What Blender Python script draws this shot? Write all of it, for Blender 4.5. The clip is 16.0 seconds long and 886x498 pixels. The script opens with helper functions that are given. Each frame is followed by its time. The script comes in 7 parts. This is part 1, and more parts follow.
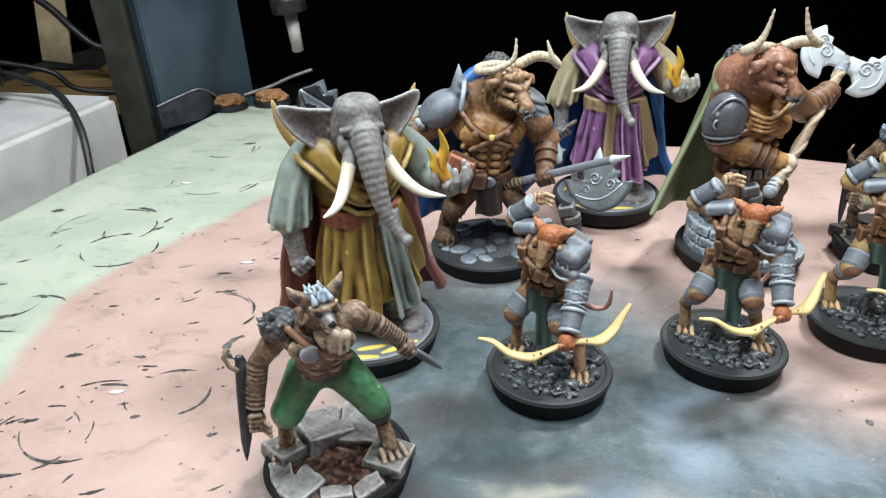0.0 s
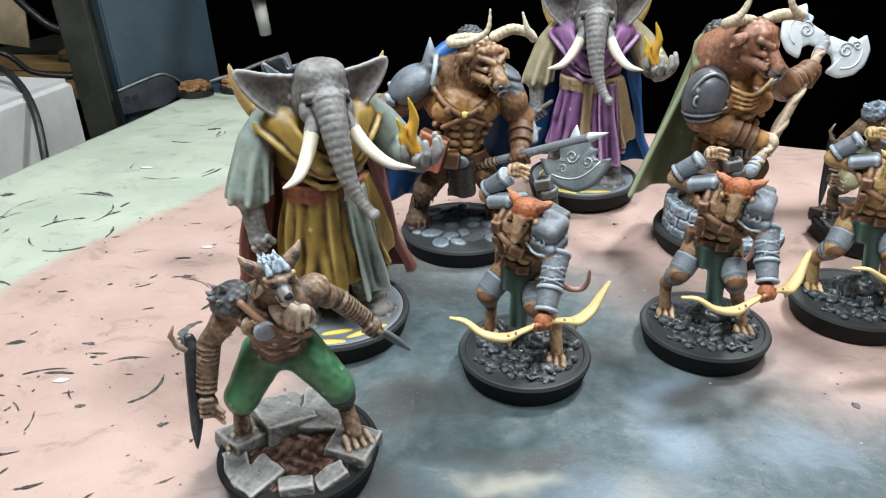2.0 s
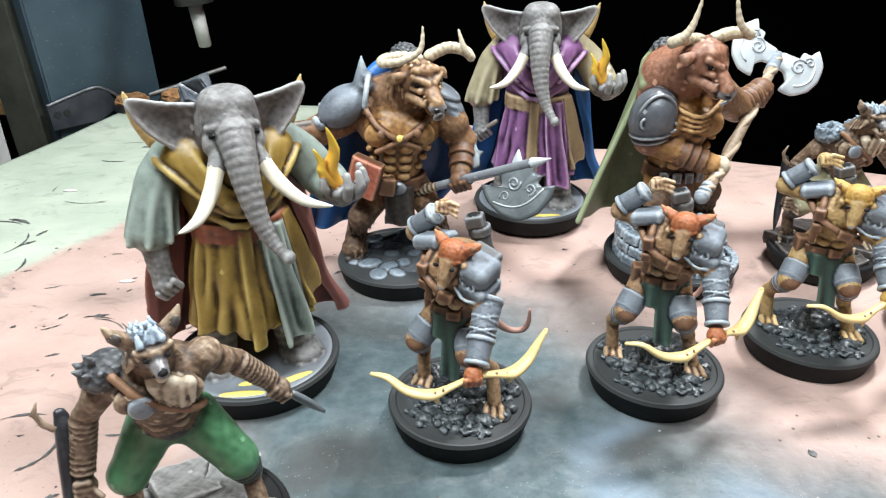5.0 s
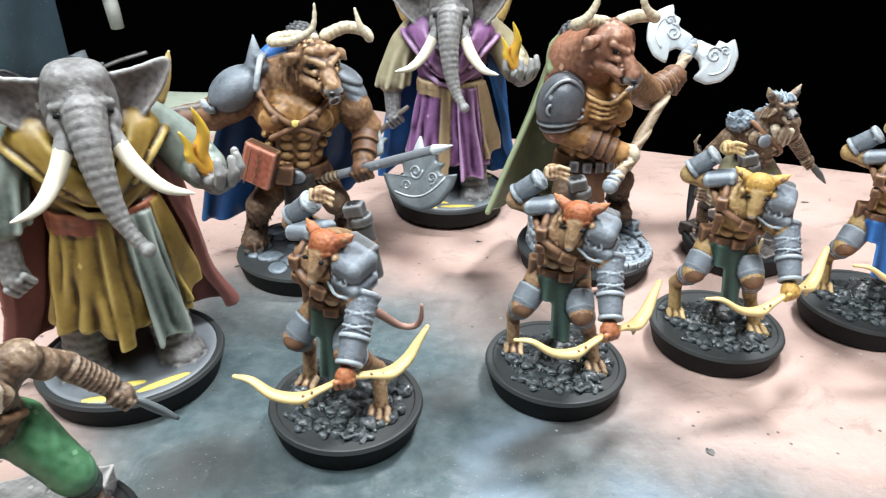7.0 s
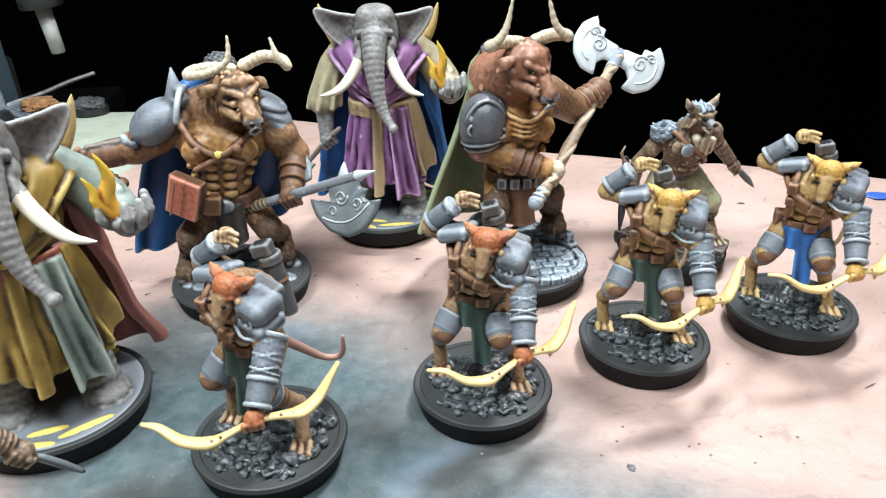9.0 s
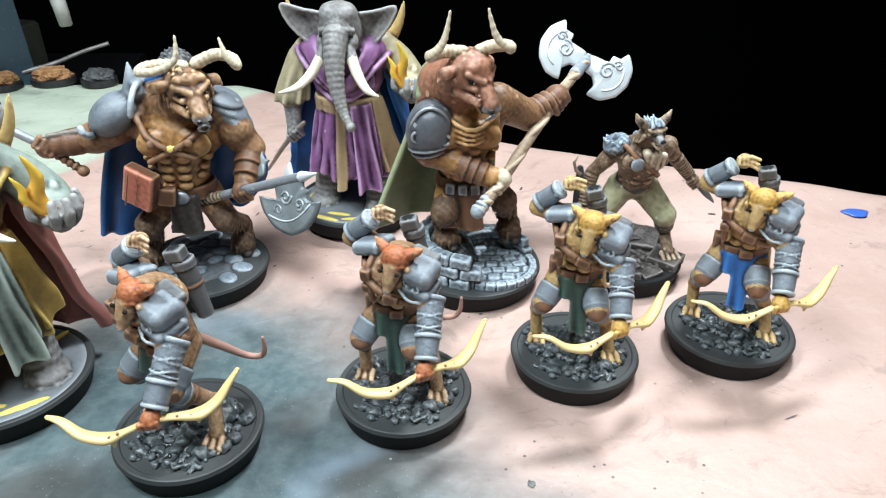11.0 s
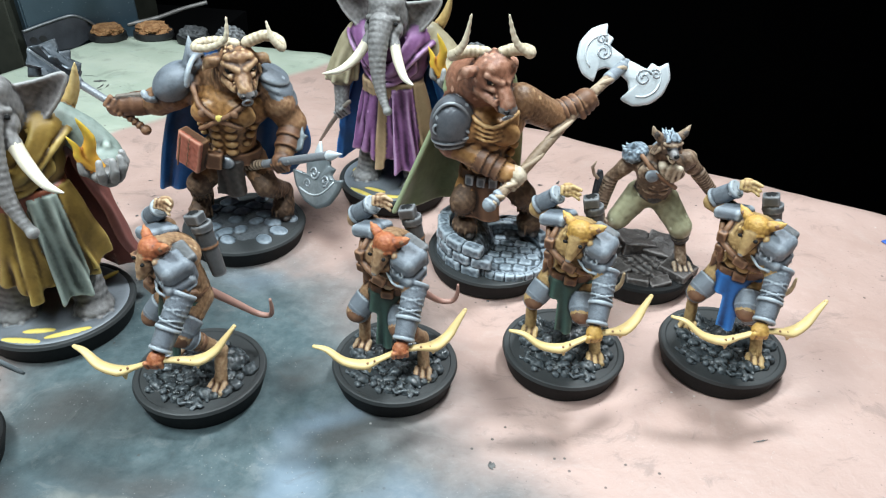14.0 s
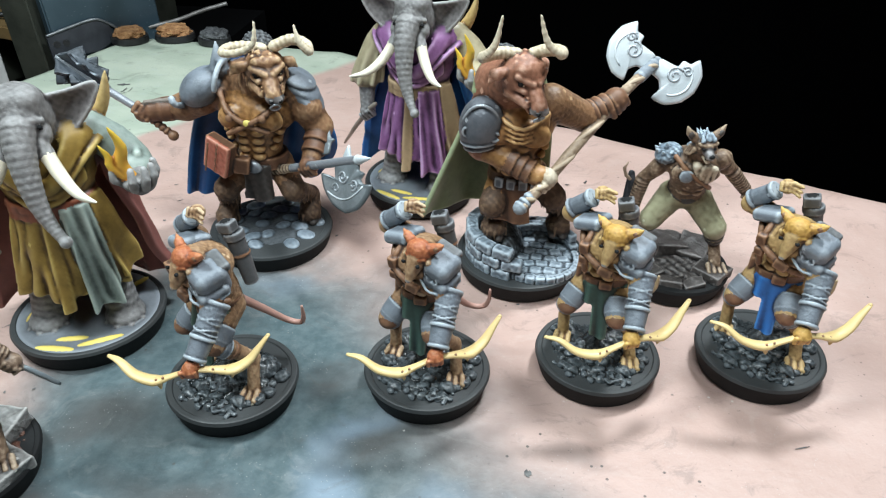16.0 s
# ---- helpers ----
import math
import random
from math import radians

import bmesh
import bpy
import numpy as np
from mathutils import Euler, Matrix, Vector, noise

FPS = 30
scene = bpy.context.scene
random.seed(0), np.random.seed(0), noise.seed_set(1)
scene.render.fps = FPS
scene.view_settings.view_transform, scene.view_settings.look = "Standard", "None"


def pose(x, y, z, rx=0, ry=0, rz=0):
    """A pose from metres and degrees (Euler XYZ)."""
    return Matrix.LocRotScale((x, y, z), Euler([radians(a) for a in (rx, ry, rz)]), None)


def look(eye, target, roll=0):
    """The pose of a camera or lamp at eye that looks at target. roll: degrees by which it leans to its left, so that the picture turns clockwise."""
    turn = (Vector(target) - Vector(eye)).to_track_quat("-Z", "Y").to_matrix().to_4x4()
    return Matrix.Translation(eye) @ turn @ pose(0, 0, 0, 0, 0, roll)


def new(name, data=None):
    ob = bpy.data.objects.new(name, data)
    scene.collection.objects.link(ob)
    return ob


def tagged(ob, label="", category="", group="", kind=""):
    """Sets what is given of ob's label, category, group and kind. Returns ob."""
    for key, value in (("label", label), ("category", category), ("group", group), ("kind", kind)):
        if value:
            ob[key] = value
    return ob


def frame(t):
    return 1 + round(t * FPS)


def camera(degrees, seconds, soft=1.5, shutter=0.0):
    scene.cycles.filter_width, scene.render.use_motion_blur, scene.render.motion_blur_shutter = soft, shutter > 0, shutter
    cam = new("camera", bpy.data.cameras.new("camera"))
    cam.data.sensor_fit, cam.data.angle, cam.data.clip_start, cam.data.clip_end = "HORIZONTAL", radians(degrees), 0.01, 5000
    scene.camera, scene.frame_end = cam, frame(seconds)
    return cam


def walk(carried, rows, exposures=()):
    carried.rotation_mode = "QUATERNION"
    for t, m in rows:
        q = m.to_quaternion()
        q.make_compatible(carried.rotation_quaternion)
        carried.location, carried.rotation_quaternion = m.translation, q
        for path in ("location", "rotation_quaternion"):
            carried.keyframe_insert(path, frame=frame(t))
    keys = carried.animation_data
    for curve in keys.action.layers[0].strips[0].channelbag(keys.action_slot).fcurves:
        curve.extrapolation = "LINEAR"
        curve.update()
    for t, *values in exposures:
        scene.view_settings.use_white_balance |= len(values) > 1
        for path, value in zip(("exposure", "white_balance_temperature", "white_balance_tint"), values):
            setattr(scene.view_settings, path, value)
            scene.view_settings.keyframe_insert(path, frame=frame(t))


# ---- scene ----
cam = camera(65.3, 16.0, soft=1.15, shutter=0.5)
PATH = [
    (0, (0.01609, 0.01101, 0.11180), (-0.0457, 1.5170, -0.6624), -1.3),
    (0.5, (0.01525, 0.01101, 0.10926), (-0.0085, 1.5305, -0.6386), -0.4),
    (1, (0.01609, 0.01355, 0.10503), (-0.0034, 1.5254, -0.6607), -0.3),
    (1.5, (0.01694, 0.01609, 0.10249), (0.0102, 1.5238, -0.6691), -0.3),
    (2, (0.01694, 0.01694, 0.10249), (0.0169, 1.5246, -0.6708), -0.2),
    (2.5, (0.01863, 0.01863, 0.10333), (0.0288, 1.5305, -0.6615), -0.2),
    (3, (0.02202, 0.02287, 0.10418), (0.0559, 1.5398, -0.6496), -0.0),
    (5.3, (0.02880, 0.03388, 0.10333), (0.1160, 1.5424, -0.6632), 0.5),
    (5.5, (0.03219, 0.03473, 0.10249), (0.1389, 1.5542, -0.6386), 0.9),
    (6, (0.03388, 0.03642, 0.09995), (0.1652, 1.5492, -0.6522), 1.0),
    (6.5, (0.03557, 0.03811, 0.09741), (0.1745, 1.5441, -0.6657), 0.7),
    (7, (0.04235, 0.03981, 0.09910), (0.2160, 1.5348, -0.6784), 1.9),
    (7.5, (0.04320, 0.04066, 0.09741), (0.2363, 1.5390, -0.6683), 1.8),
    (8, (0.04743, 0.03896, 0.10079), (0.2651, 1.5441, -0.6463), 2.4),
    (8.5, (0.05082, 0.04066, 0.10249), (0.2795, 1.5305, -0.6708), 1.2),
    (9, (0.05675, 0.04066, 0.10587), (0.2677, 1.5254, -0.6810), -0.1),
    (9.5, (0.06183, 0.04066, 0.10672), (0.2677, 1.5170, -0.6979), -0.2),
    (9.7, (0.06352, 0.04150, 0.10757), (0.2592, 1.5102, -0.7140), 0.2),
    (11.8, (0.09148, 0.03642, 0.12366), (0.1084, 1.4848, -0.7547), 2.3),
    (12, (0.09232, 0.03388, 0.12536), (0.0745, 1.4738, -0.7674), 2.8),
    (12.5, (0.09825, 0.03303, 0.12536), (-0.0068, 1.4518, -0.7945), 2.0),
    (13, (0.10333, 0.03219, 0.12451), (0.0195, 1.4416, -0.8114), 3.1),
    (13.5, (0.10503, 0.03219, 0.12451), (0.0110, 1.4391, -0.8148), 2.6),
    (14, (0.10418, 0.03388, 0.12620), (-0.0017, 1.4475, -0.8013), 3.1),
    (14.5, (0.10333, 0.03388, 0.12536), (-0.0152, 1.4568, -0.7860), 2.4),
    (15, (0.10164, 0.03557, 0.12536), (-0.0229, 1.4475, -0.8030), 2.3),
    (15.5, (0.10079, 0.03642, 0.12620), (-0.0280, 1.4357, -0.8199), 1.9),
    (16, (0.09995, 0.03642, 0.12705), (-0.0440, 1.4391, -0.8123), 1.7),
]
walk(cam, [(t, look(eye, target, roll)) for t, eye, target, roll in PATH], exposures=[(0.0, -0.37, 6400, 8), (3.0, -0.31, 6400, 8), (5.5, -0.05, 6400, 8), (9.5, -0.08, 6300, 7), (12.0, -0.14, 6080, 3), (13.0, -0.25, 6080, 3), (16.0, -0.40, 6100, 3)])

# ---- world, lamps ----
world = bpy.data.worlds.new("dark_room")
world.use_nodes = True
scene.world = world
world.node_tree.nodes["Background"].inputs[0].default_value = (0.35, 0.42, 0.5, 1)
world.node_tree.nodes["Background"].inputs[1].default_value = 0.012


def area_lamp(name, eye, target, size, watts, colour):
    data = bpy.data.lights.new(name, "AREA")
    data.shape, data.size, data.energy, data.color = "DISK", size, watts, colour
    ob = new(name, data)
    ob.matrix_world = look(eye, target)
    return tagged(ob, "bright unseen lamp above the painting table", "lamp")


area_lamp("unseen_lamp", (0.20, 0.30, 0.42), (0.06, 0.19, 0.0), 0.07, 2.35, (0.97, 0.98, 1.0))
area_lamp("unseen_lamp", (-0.11, 0.12, 0.41), (0.02, 0.20, 0.0), 0.10, 2.0, (0.92, 0.98, 1.0))
# added fill lamp above the camera, brightens figurine fronts and softens shadows
area_lamp("unseen_lamp", (0.07, 0.0, 0.45), (0.08, 0.22, 0.0), 0.20, 1.75, (0.95, 0.98, 1.0))

# ---- materials ----
def rgba(c):
    return (c[0], c[1], c[2], 1)


class Nodes:
    """A small helper to wire node materials."""

    def __init__(self, name, rough=0.5, metal=0.0):
        self.mat = bpy.data.materials.new(name)
        self.mat.use_nodes = True
        self.t = self.mat.node_tree
        self.bsdf = self.t.nodes["Principled BSDF"]
        self.bsdf.inputs["Roughness"].default_value = rough
        self.bsdf.inputs["Metallic"].default_value = metal
        self.co = self.t.nodes.new("ShaderNodeTexCoord").outputs["Object"]

    def link(self, a, b):
        self.t.links.new(a, b)

    def put(self, socket, v):
        if hasattr(v, "links"):
            self.link(v, socket)
        elif isinstance(v, (tuple, list)) and len(v) == 3 and socket.type == "RGBA":
            socket.default_value = rgba(v)
        else:
            socket.default_value = v

    def noise(self, scale, detail=3.0, rough=0.55, distort=0.0, co=None):
        n = self.t.nodes.new("ShaderNodeTexNoise")
        self.link(co or self.co, n.inputs["Vector"])
        for k, v in (("Scale", scale), ("Detail", detail), ("Roughness", rough), ("Distortion", distort)):
            n.inputs[k].default_value = v
        return n.outputs["Fac"]

    def voronoi(self, scale, feature="F1", out="Distance", co=None):
        n = self.t.nodes.new("ShaderNodeTexVoronoi")
        n.feature = feature
        n.inputs["Scale"].default_value = scale
        self.link(co or self.co, n.inputs["Vector"])
        return n.outputs[out]

    def ramp(self, fac, a, b):
        n = self.t.nodes.new("ShaderNodeMapRange")
        n.interpolation_type = "SMOOTHSTEP"
        self.put(n.inputs[0], fac)
        n.inputs[1].default_value, n.inputs[2].default_value = a, b
        return n.outputs[0]

    def mix(self, fac, a, b, mode="MIX"):
        n = self.t.nodes.new("ShaderNodeMix")
        n.data_type, n.blend_type = "RGBA", mode
        self.put(n.inputs[0], fac), self.put(n.inputs[6], a), self.put(n.inputs[7], b)
        return n.outputs[2]

    def math(self, op, a, b=0.0):
        n = self.t.nodes.new("ShaderNodeMath")
        n.operation = op
        self.put(n.inputs[0], a), self.put(n.inputs[1], b)
        return n.outputs[0]

    def bump(self, height, dist, strength=1.0):
        n = self.t.nodes.new("ShaderNodeBump")
        n.inputs["Distance"].default_value, n.inputs["Strength"].default_value = dist, strength
        self.link(height, n.inputs["Height"])
        self.link(n.outputs[0], self.bsdf.inputs["Normal"])

    def colour(self, c):
        self.put(self.bsdf.inputs["Base Color"], c)
        return self.mat


def paint(name, low, mid, high, rough=0.5, grain=900, metal=0.0, relief=0.00012, dry=0.5, wash=1.0):
    """Model paint with shading in the colour: a dark wash in the recesses, a middle tone and a drybrushed light tone on
    the raised relief.
    """
    n = Nodes(name, rough, metal)
    grey = sum(mid) / 3
    low = tuple(v * 0.6 for v in low)
    mid = tuple(min(0.85, (v * 0.92 + grey * 0.08) * 1.18) for v in mid)
    high = tuple(min(0.88, v * 1.12) for v in high)
    broad, streak, fine = n.noise(170, 3, 0.6), n.noise(480, 4, 0.65, 0.8), n.noise(grain, 4, 0.7)
    raised = n.t.nodes.new("ShaderNodeNewGeometry").outputs["Pointiness"]
    brush = n.math("ADD", raised, n.math("MULTIPLY", n.math("SUBTRACT", fine, 0.5), 0.011))
    coat = n.math("ADD", n.math("MULTIPLY", n.math("SUBTRACT", broad, 0.5), 0.026 * wash), n.math("ADD", brush, n.math("MULTIPLY", n.math("SUBTRACT", streak, 0.5), 0.016 * wash)))
    c = n.mix(n.ramp(coat, 0.468, 0.516), low, mid)
    c = n.mix(n.math("MULTIPLY", n.ramp(brush, 0.504, 0.538), dry), c, high)
    n.put(n.bsdf.inputs["Roughness"], n.math("ADD", n.math("MULTIPLY", fine, 0.25), rough - 0.12))
    if max(mid) < 0.02:
        n.bsdf.inputs["Specular IOR Level"].default_value = 0.25
    n.bump(n.math("ADD", n.math("MULTIPLY", streak, 1.5), n.noise(grain * 1.6, 3, 0.6)), relief * 0.8)
    return n.colour(c)


PAINT = dict(
    black=paint("matt_black_paint", (0.006, 0.0065, 0.007), (0.009, 0.0095, 0.01), (0.014, 0.015, 0.015), 0.75, 700, 0, 0.00003, 0.15),
    rim=paint("grey_black_rim_paint", (0.02, 0.022, 0.023), (0.032, 0.035, 0.036), (0.05, 0.054, 0.055), 0.55, 900, 0, 0.00004, 0.2),
    gravel=paint("wet_dark_gravel", (0.014, 0.017, 0.018), (0.042, 0.05, 0.054), (0.17, 0.19, 0.205), 0.26, 800, 0, 0.0002, 0.5),
    armour=paint("grey_steel_paint", (0.07, 0.084, 0.10), (0.165, 0.19, 0.222), (0.40, 0.45, 0.49), 0.5, 900, 0.05, 0.00015, 0.9, 2.2),
    dark_steel=paint("dark_steel_paint", (0.05, 0.055, 0.065), (0.13, 0.14, 0.16), (0.42, 0.45, 0.48), 0.34, 800, 0.25, 0.0001, 0.8, 1.8),
    silver=paint("pale_silver_paint", (0.26, 0.30, 0.32), (0.43, 0.48, 0.505), (0.68, 0.73, 0.76), 0.4, 700, 0.15, 0.00006, 0.8),
    rat_fur=paint("tan_fur_paint", (0.11, 0.05, 0.022), (0.32, 0.185, 0.09), (0.60, 0.46, 0.29), 0.5, 1100, 0, 0.0002, 0.7, 1.8),
    rat_red=paint("orange_brown_fur_paint", (0.20, 0.055, 0.02), (0.36, 0.10, 0.03), (0.55, 0.26, 0.12), 0.5, 1300, 0, 0.0002, 0.6),
    rat_gold=paint("ochre_fur_paint", (0.34, 0.17, 0.03), (0.50, 0.28, 0.05), (0.68, 0.46, 0.14), 0.5, 1300, 0, 0.0002, 0.6),
    rat_pale=paint("pale_ochre_skin_paint", (0.22, 0.12, 0.045), (0.42, 0.27, 0.10), (0.62, 0.46, 0.22), 0.5, 1100, 0, 0.0002, 0.6),
    leather=paint("brown_leather_paint", (0.06, 0.028, 0.016), (0.15, 0.07, 0.035), (0.32, 0.18, 0.1), 0.5, 1000, 0, 0.0001, 0.7),
    green=paint("dark_green_cloth_paint", (0.012, 0.022, 0.019), (0.03, 0.06, 0.048), (0.10, 0.16, 0.125), 0.42, 800, 0, 0.0001, 0.6),
    blue=paint("blue_cloth_paint", (0.008, 0.05, 0.17), (0.015, 0.11, 0.36), (0.07, 0.25, 0.6), 0.42, 600, 0, 0.00006, 0.6),
    navy=paint("deep_blue_cape_paint", (0.006, 0.03, 0.10), (0.012, 0.08, 0.26), (0.04, 0.21, 0.52), 0.42, 500, 0, 0.00006, 0.5),
    bone=paint("yellow_bone_paint", (0.36, 0.19, 0.05), (0.51, 0.34, 0.11), (0.74, 0.59, 0.29), 0.42, 500, 0, 0.00006, 0.6),
    ivory=paint("ivory_paint", (0.50, 0.42, 0.26), (0.68, 0.61, 0.46), (0.84, 0.8, 0.68), 0.4, 500, 0, 0.00006, 0.6),
    horn=paint("ridged_bone_paint", (0.20, 0.14, 0.07), (0.44, 0.355, 0.23), (0.70, 0.63, 0.48), 0.45, 600, 0, 0.0001, 0.8),
    tail=paint("pink_tail_paint", (0.26, 0.13, 0.1), (0.36, 0.19, 0.15), (0.52, 0.32, 0.26), 0.45, 700, 0, 0.00008, 0.4),
    tail_tan=paint("tan_tail_paint", (0.26, 0.19, 0.1), (0.40, 0.30, 0.17), (0.55, 0.44, 0.28), 0.45, 700, 0, 0.00008, 0.4),
    elephant=paint("grey_hide_paint", (0.085, 0.08, 0.078), (0.195, 0.188, 0.184), (0.38, 0.38, 0.375), 0.5, 1300, 0, 0.00012, 0.7),
    ear=paint("dark_grey_ear_paint", (0.10, 0.088, 0.084), (0.17, 0.155, 0.15), (0.36, 0.34, 0.33), 0.55, 900, 0, 0.0001, 0.7),
    robe_ochre=paint("ochre_robe_paint", (0.09, 0.048, 0.009), (0.265, 0.165, 0.026), (0.58, 0.45, 0.15), 0.46, 350, 0, 0.00006, 0.6, 1.6),
    robe_sage=paint("sage_green_robe_paint", (0.085, 0.11, 0.095), (0.25, 0.305, 0.27), (0.48, 0.55, 0.49), 0.48, 450, 0, 0.00006, 0.6, 1.6),
    robe_purple=paint("purple_robe_paint", (0.06, 0.02, 0.065), (0.22, 0.085, 0.23), (0.56, 0.37, 0.58), 0.48, 380, 0, 0.00006, 0.7, 1.6),
    robe_tan=paint("tan_sleeve_paint", (0.20, 0.165, 0.09), (0.36, 0.31, 0.19), (0.56, 0.51, 0.36), 0.45, 500, 0, 0.00006, 0.6),
    sash_red=paint("rust_sash_paint", (0.12, 0.03, 0.014), (0.24, 0.065, 0.03), (0.42, 0.16, 0.08), 0.45, 500, 0, 0.00006, 0.6),
    sash_tan=paint("tan_sash_paint", (0.22, 0.14, 0.07), (0.38, 0.26, 0.14), (0.58, 0.44, 0.28), 0.45, 500, 0, 0.00006, 0.6),
    cloak_red=paint("dusty_red_cloak_paint", (0.12, 0.04, 0.035), (0.26, 0.09, 0.075), (0.42, 0.2, 0.17), 0.5, 500, 0, 0.00006, 0.5),
    flame=paint("orange_flame_paint", (0.50, 0.17, 0.015), (0.68, 0.34, 0.02), (0.66, 0.56, 0.06), 0.4, 260, 0, 0.00004, 0.5),
    gold=paint("yellow_paint", (0.62, 0.42, 0.05), (0.78, 0.58, 0.1), (0.86, 0.72, 0.25), 0.42, 400, 0, 0.00004, 0.4),
    slate=paint("slate_disc_paint", (0.14, 0.155, 0.17), (0.19, 0.21, 0.235), (0.26, 0.285, 0.31), 0.45, 500, 0, 0.00005, 0.3),
    bull=paint("brown_bull_skin_paint", (0.09, 0.04, 0.018), (0.25, 0.13, 0.06), (0.54, 0.37, 0.21), 0.45, 700, 0, 0.00016, 0.85, 2.0),
    bull_red=paint("red_brown_hide_paint", (0.11, 0.042, 0.022), (0.29, 0.125, 0.07), (0.56, 0.34, 0.24), 0.45, 900, 0, 0.00018, 0.85, 2.0),
    bull_amber=paint("amber_skin_paint", (0.13, 0.05, 0.013), (0.36, 0.18, 0.055), (0.62, 0.40, 0.18), 0.42, 600, 0, 0.0001, 0.75, 2.0),
    fur_dark=paint("dark_brown_fur_paint", (0.035, 0.02, 0.012), (0.10, 0.055, 0.03), (0.26, 0.17, 0.1), 0.6, 1500, 0, 0.0003, 0.7),
    cloth_black=paint("black_brown_cloth_paint", (0.015, 0.013, 0.012), (0.04, 0.034, 0.03), (0.12, 0.1, 0.09), 0.5, 700, 0, 0.0001, 0.6),
    hair=paint("charcoal_hair_paint", (0.02, 0.02, 0.022), (0.05, 0.052, 0.055), (0.16, 0.17, 0.18), 0.5, 1200, 0, 0.0003, 0.7),
    nose=paint("grey_muzzle_paint", (0.05, 0.045, 0.045), (0.15, 0.14, 0.14), (0.40, 0.38, 0.37), 0.3, 900, 0, 0.0001, 0.6),
    book=paint("red_book_paint", (0.26, 0.055, 0.03), (0.42, 0.12, 0.07), (0.6, 0.3, 0.2), 0.45, 600, 0, 0.00008, 0.6),
    cape_green=paint("sage_cape_paint", (0.13, 0.16, 0.075), (0.24, 0.29, 0.15), (0.42, 0.48, 0.3), 0.45, 350, 0, 0.00006, 0.5),
    cobble=paint("blue_grey_cobble_paint", (0.09, 0.115, 0.14), (0.21, 0.255, 0.30), (0.48, 0.55, 0.61), 0.45, 900, 0, 0.0002, 0.8),
    cobble_dark=paint("dark_grey_cobble_paint", (0.05, 0.055, 0.06), (0.10, 0.11, 0.12), (0.30, 0.33, 0.36), 0.45, 900, 0, 0.0002, 0.8),
    wood=paint("pale_wood_shaft_paint", (0.10, 0.065, 0.04), (0.25, 0.175, 0.11), (0.52, 0.42, 0.30), 0.5, 1200, 0, 0.00015, 0.7),
    shaft_dark=paint("dark_shaft_paint", (0.04, 0.03, 0.025), (0.10, 0.08, 0.065), (0.28, 0.24, 0.2), 0.45, 900, 0, 0.0001, 0.7),
    cobble_wet=paint("slate_blue_cobble_paint", (0.05, 0.062, 0.075), (0.13, 0.16, 0.19), (0.32, 0.37, 0.42), 0.35, 900, 0, 0.00015, 0.7),
    quiver=paint("dark_grey_quiver_paint", (0.03, 0.032, 0.034), (0.085, 0.088, 0.092), (0.24, 0.25, 0.26), 0.45, 900, 0, 0.0001, 0.7),
    wolf=paint("tan_wolf_skin_paint", (0.045, 0.026, 0.016), (0.17, 0.105, 0.062), (0.52, 0.41, 0.29), 0.5, 1000, 0, 0.0002, 0.8, 2.0),
    wolf_pale=paint("cream_fur_paint", (0.34, 0.26, 0.17), (0.55, 0.46, 0.33), (0.74, 0.67, 0.54), 0.5, 1200, 0, 0.0002, 0.7),
    mane=paint("blue_grey_mane_paint", (0.06, 0.08, 0.10), (0.16, 0.21, 0.26), (0.42, 0.50, 0.57), 0.5, 1300, 0, 0.0003, 0.8),
    wrap=paint("brown_wrap_paint", (0.04, 0.024, 0.016), (0.14, 0.088, 0.056), (0.38, 0.29, 0.21), 0.5, 1000, 0, 0.00015, 0.8),
    trousers_green=paint("green_trouser_paint", (0.02, 0.07, 0.03), (0.07, 0.21, 0.095), (0.24, 0.45, 0.27), 0.34, 450, 0, 0.00006, 0.6, 1.7),
    trousers_pale=paint("olive_cream_trouser_paint", (0.15, 0.13, 0.06), (0.34, 0.33, 0.2), (0.62, 0.64, 0.48), 0.4, 350, 0, 0.00008, 0.7, 2.2),
    rock_pale=paint("pale_grey_rock_paint", (0.11, 0.106, 0.10), (0.235, 0.23, 0.22), (0.44, 0.43, 0.41), 0.5, 800, 0, 0.0003, 0.7),
    earth=paint("red_brown_earth_paint", (0.035, 0.014, 0.009), (0.085, 0.035, 0.022), (0.2, 0.11, 0.08), 0.35, 900, 0, 0.0004, 0.6),
    rock_dark=paint("dark_rock_paint", (0.035, 0.028, 0.026), (0.075, 0.065, 0.06), (0.22, 0.2, 0.19), 0.45, 800, 0, 0.0003, 0.7),
)

# ---- curves and the lie of the table ----
def catmull(p, t):
    n = len(p) - 1
    i = min(int(t * n), n - 1)
    f = t * n - i
    a, b, c, d = p[max(i - 1, 0)], p[i], p[i + 1], p[min(i + 2, n)]
    return 0.5 * (2 * b + (c - a) * f + (2 * a - 5 * b + 4 * c - d) * f * f + (3 * b - a - 3 * c + d) * f ** 3)


def spline_point(rows, u, v):
    return catmull([catmull(r, u) for r in rows], v)


def curve(pts, n):
    pts = [Vector(p) for p in pts]
    return [catmull(pts, i / n) for i in range(n + 1)]


def spread(vals, n):
    """Values eased over n steps."""
    return [float(np.interp(i / n, np.linspace(0, 1, len(vals)), vals)) for i in range(n + 1)]


RISE_SOFTNESS = 0.02


def soft_plus(v, w=RISE_SOFTNESS):
    return w * math.log1p(math.exp(v / w)) if v < 0.4 else v


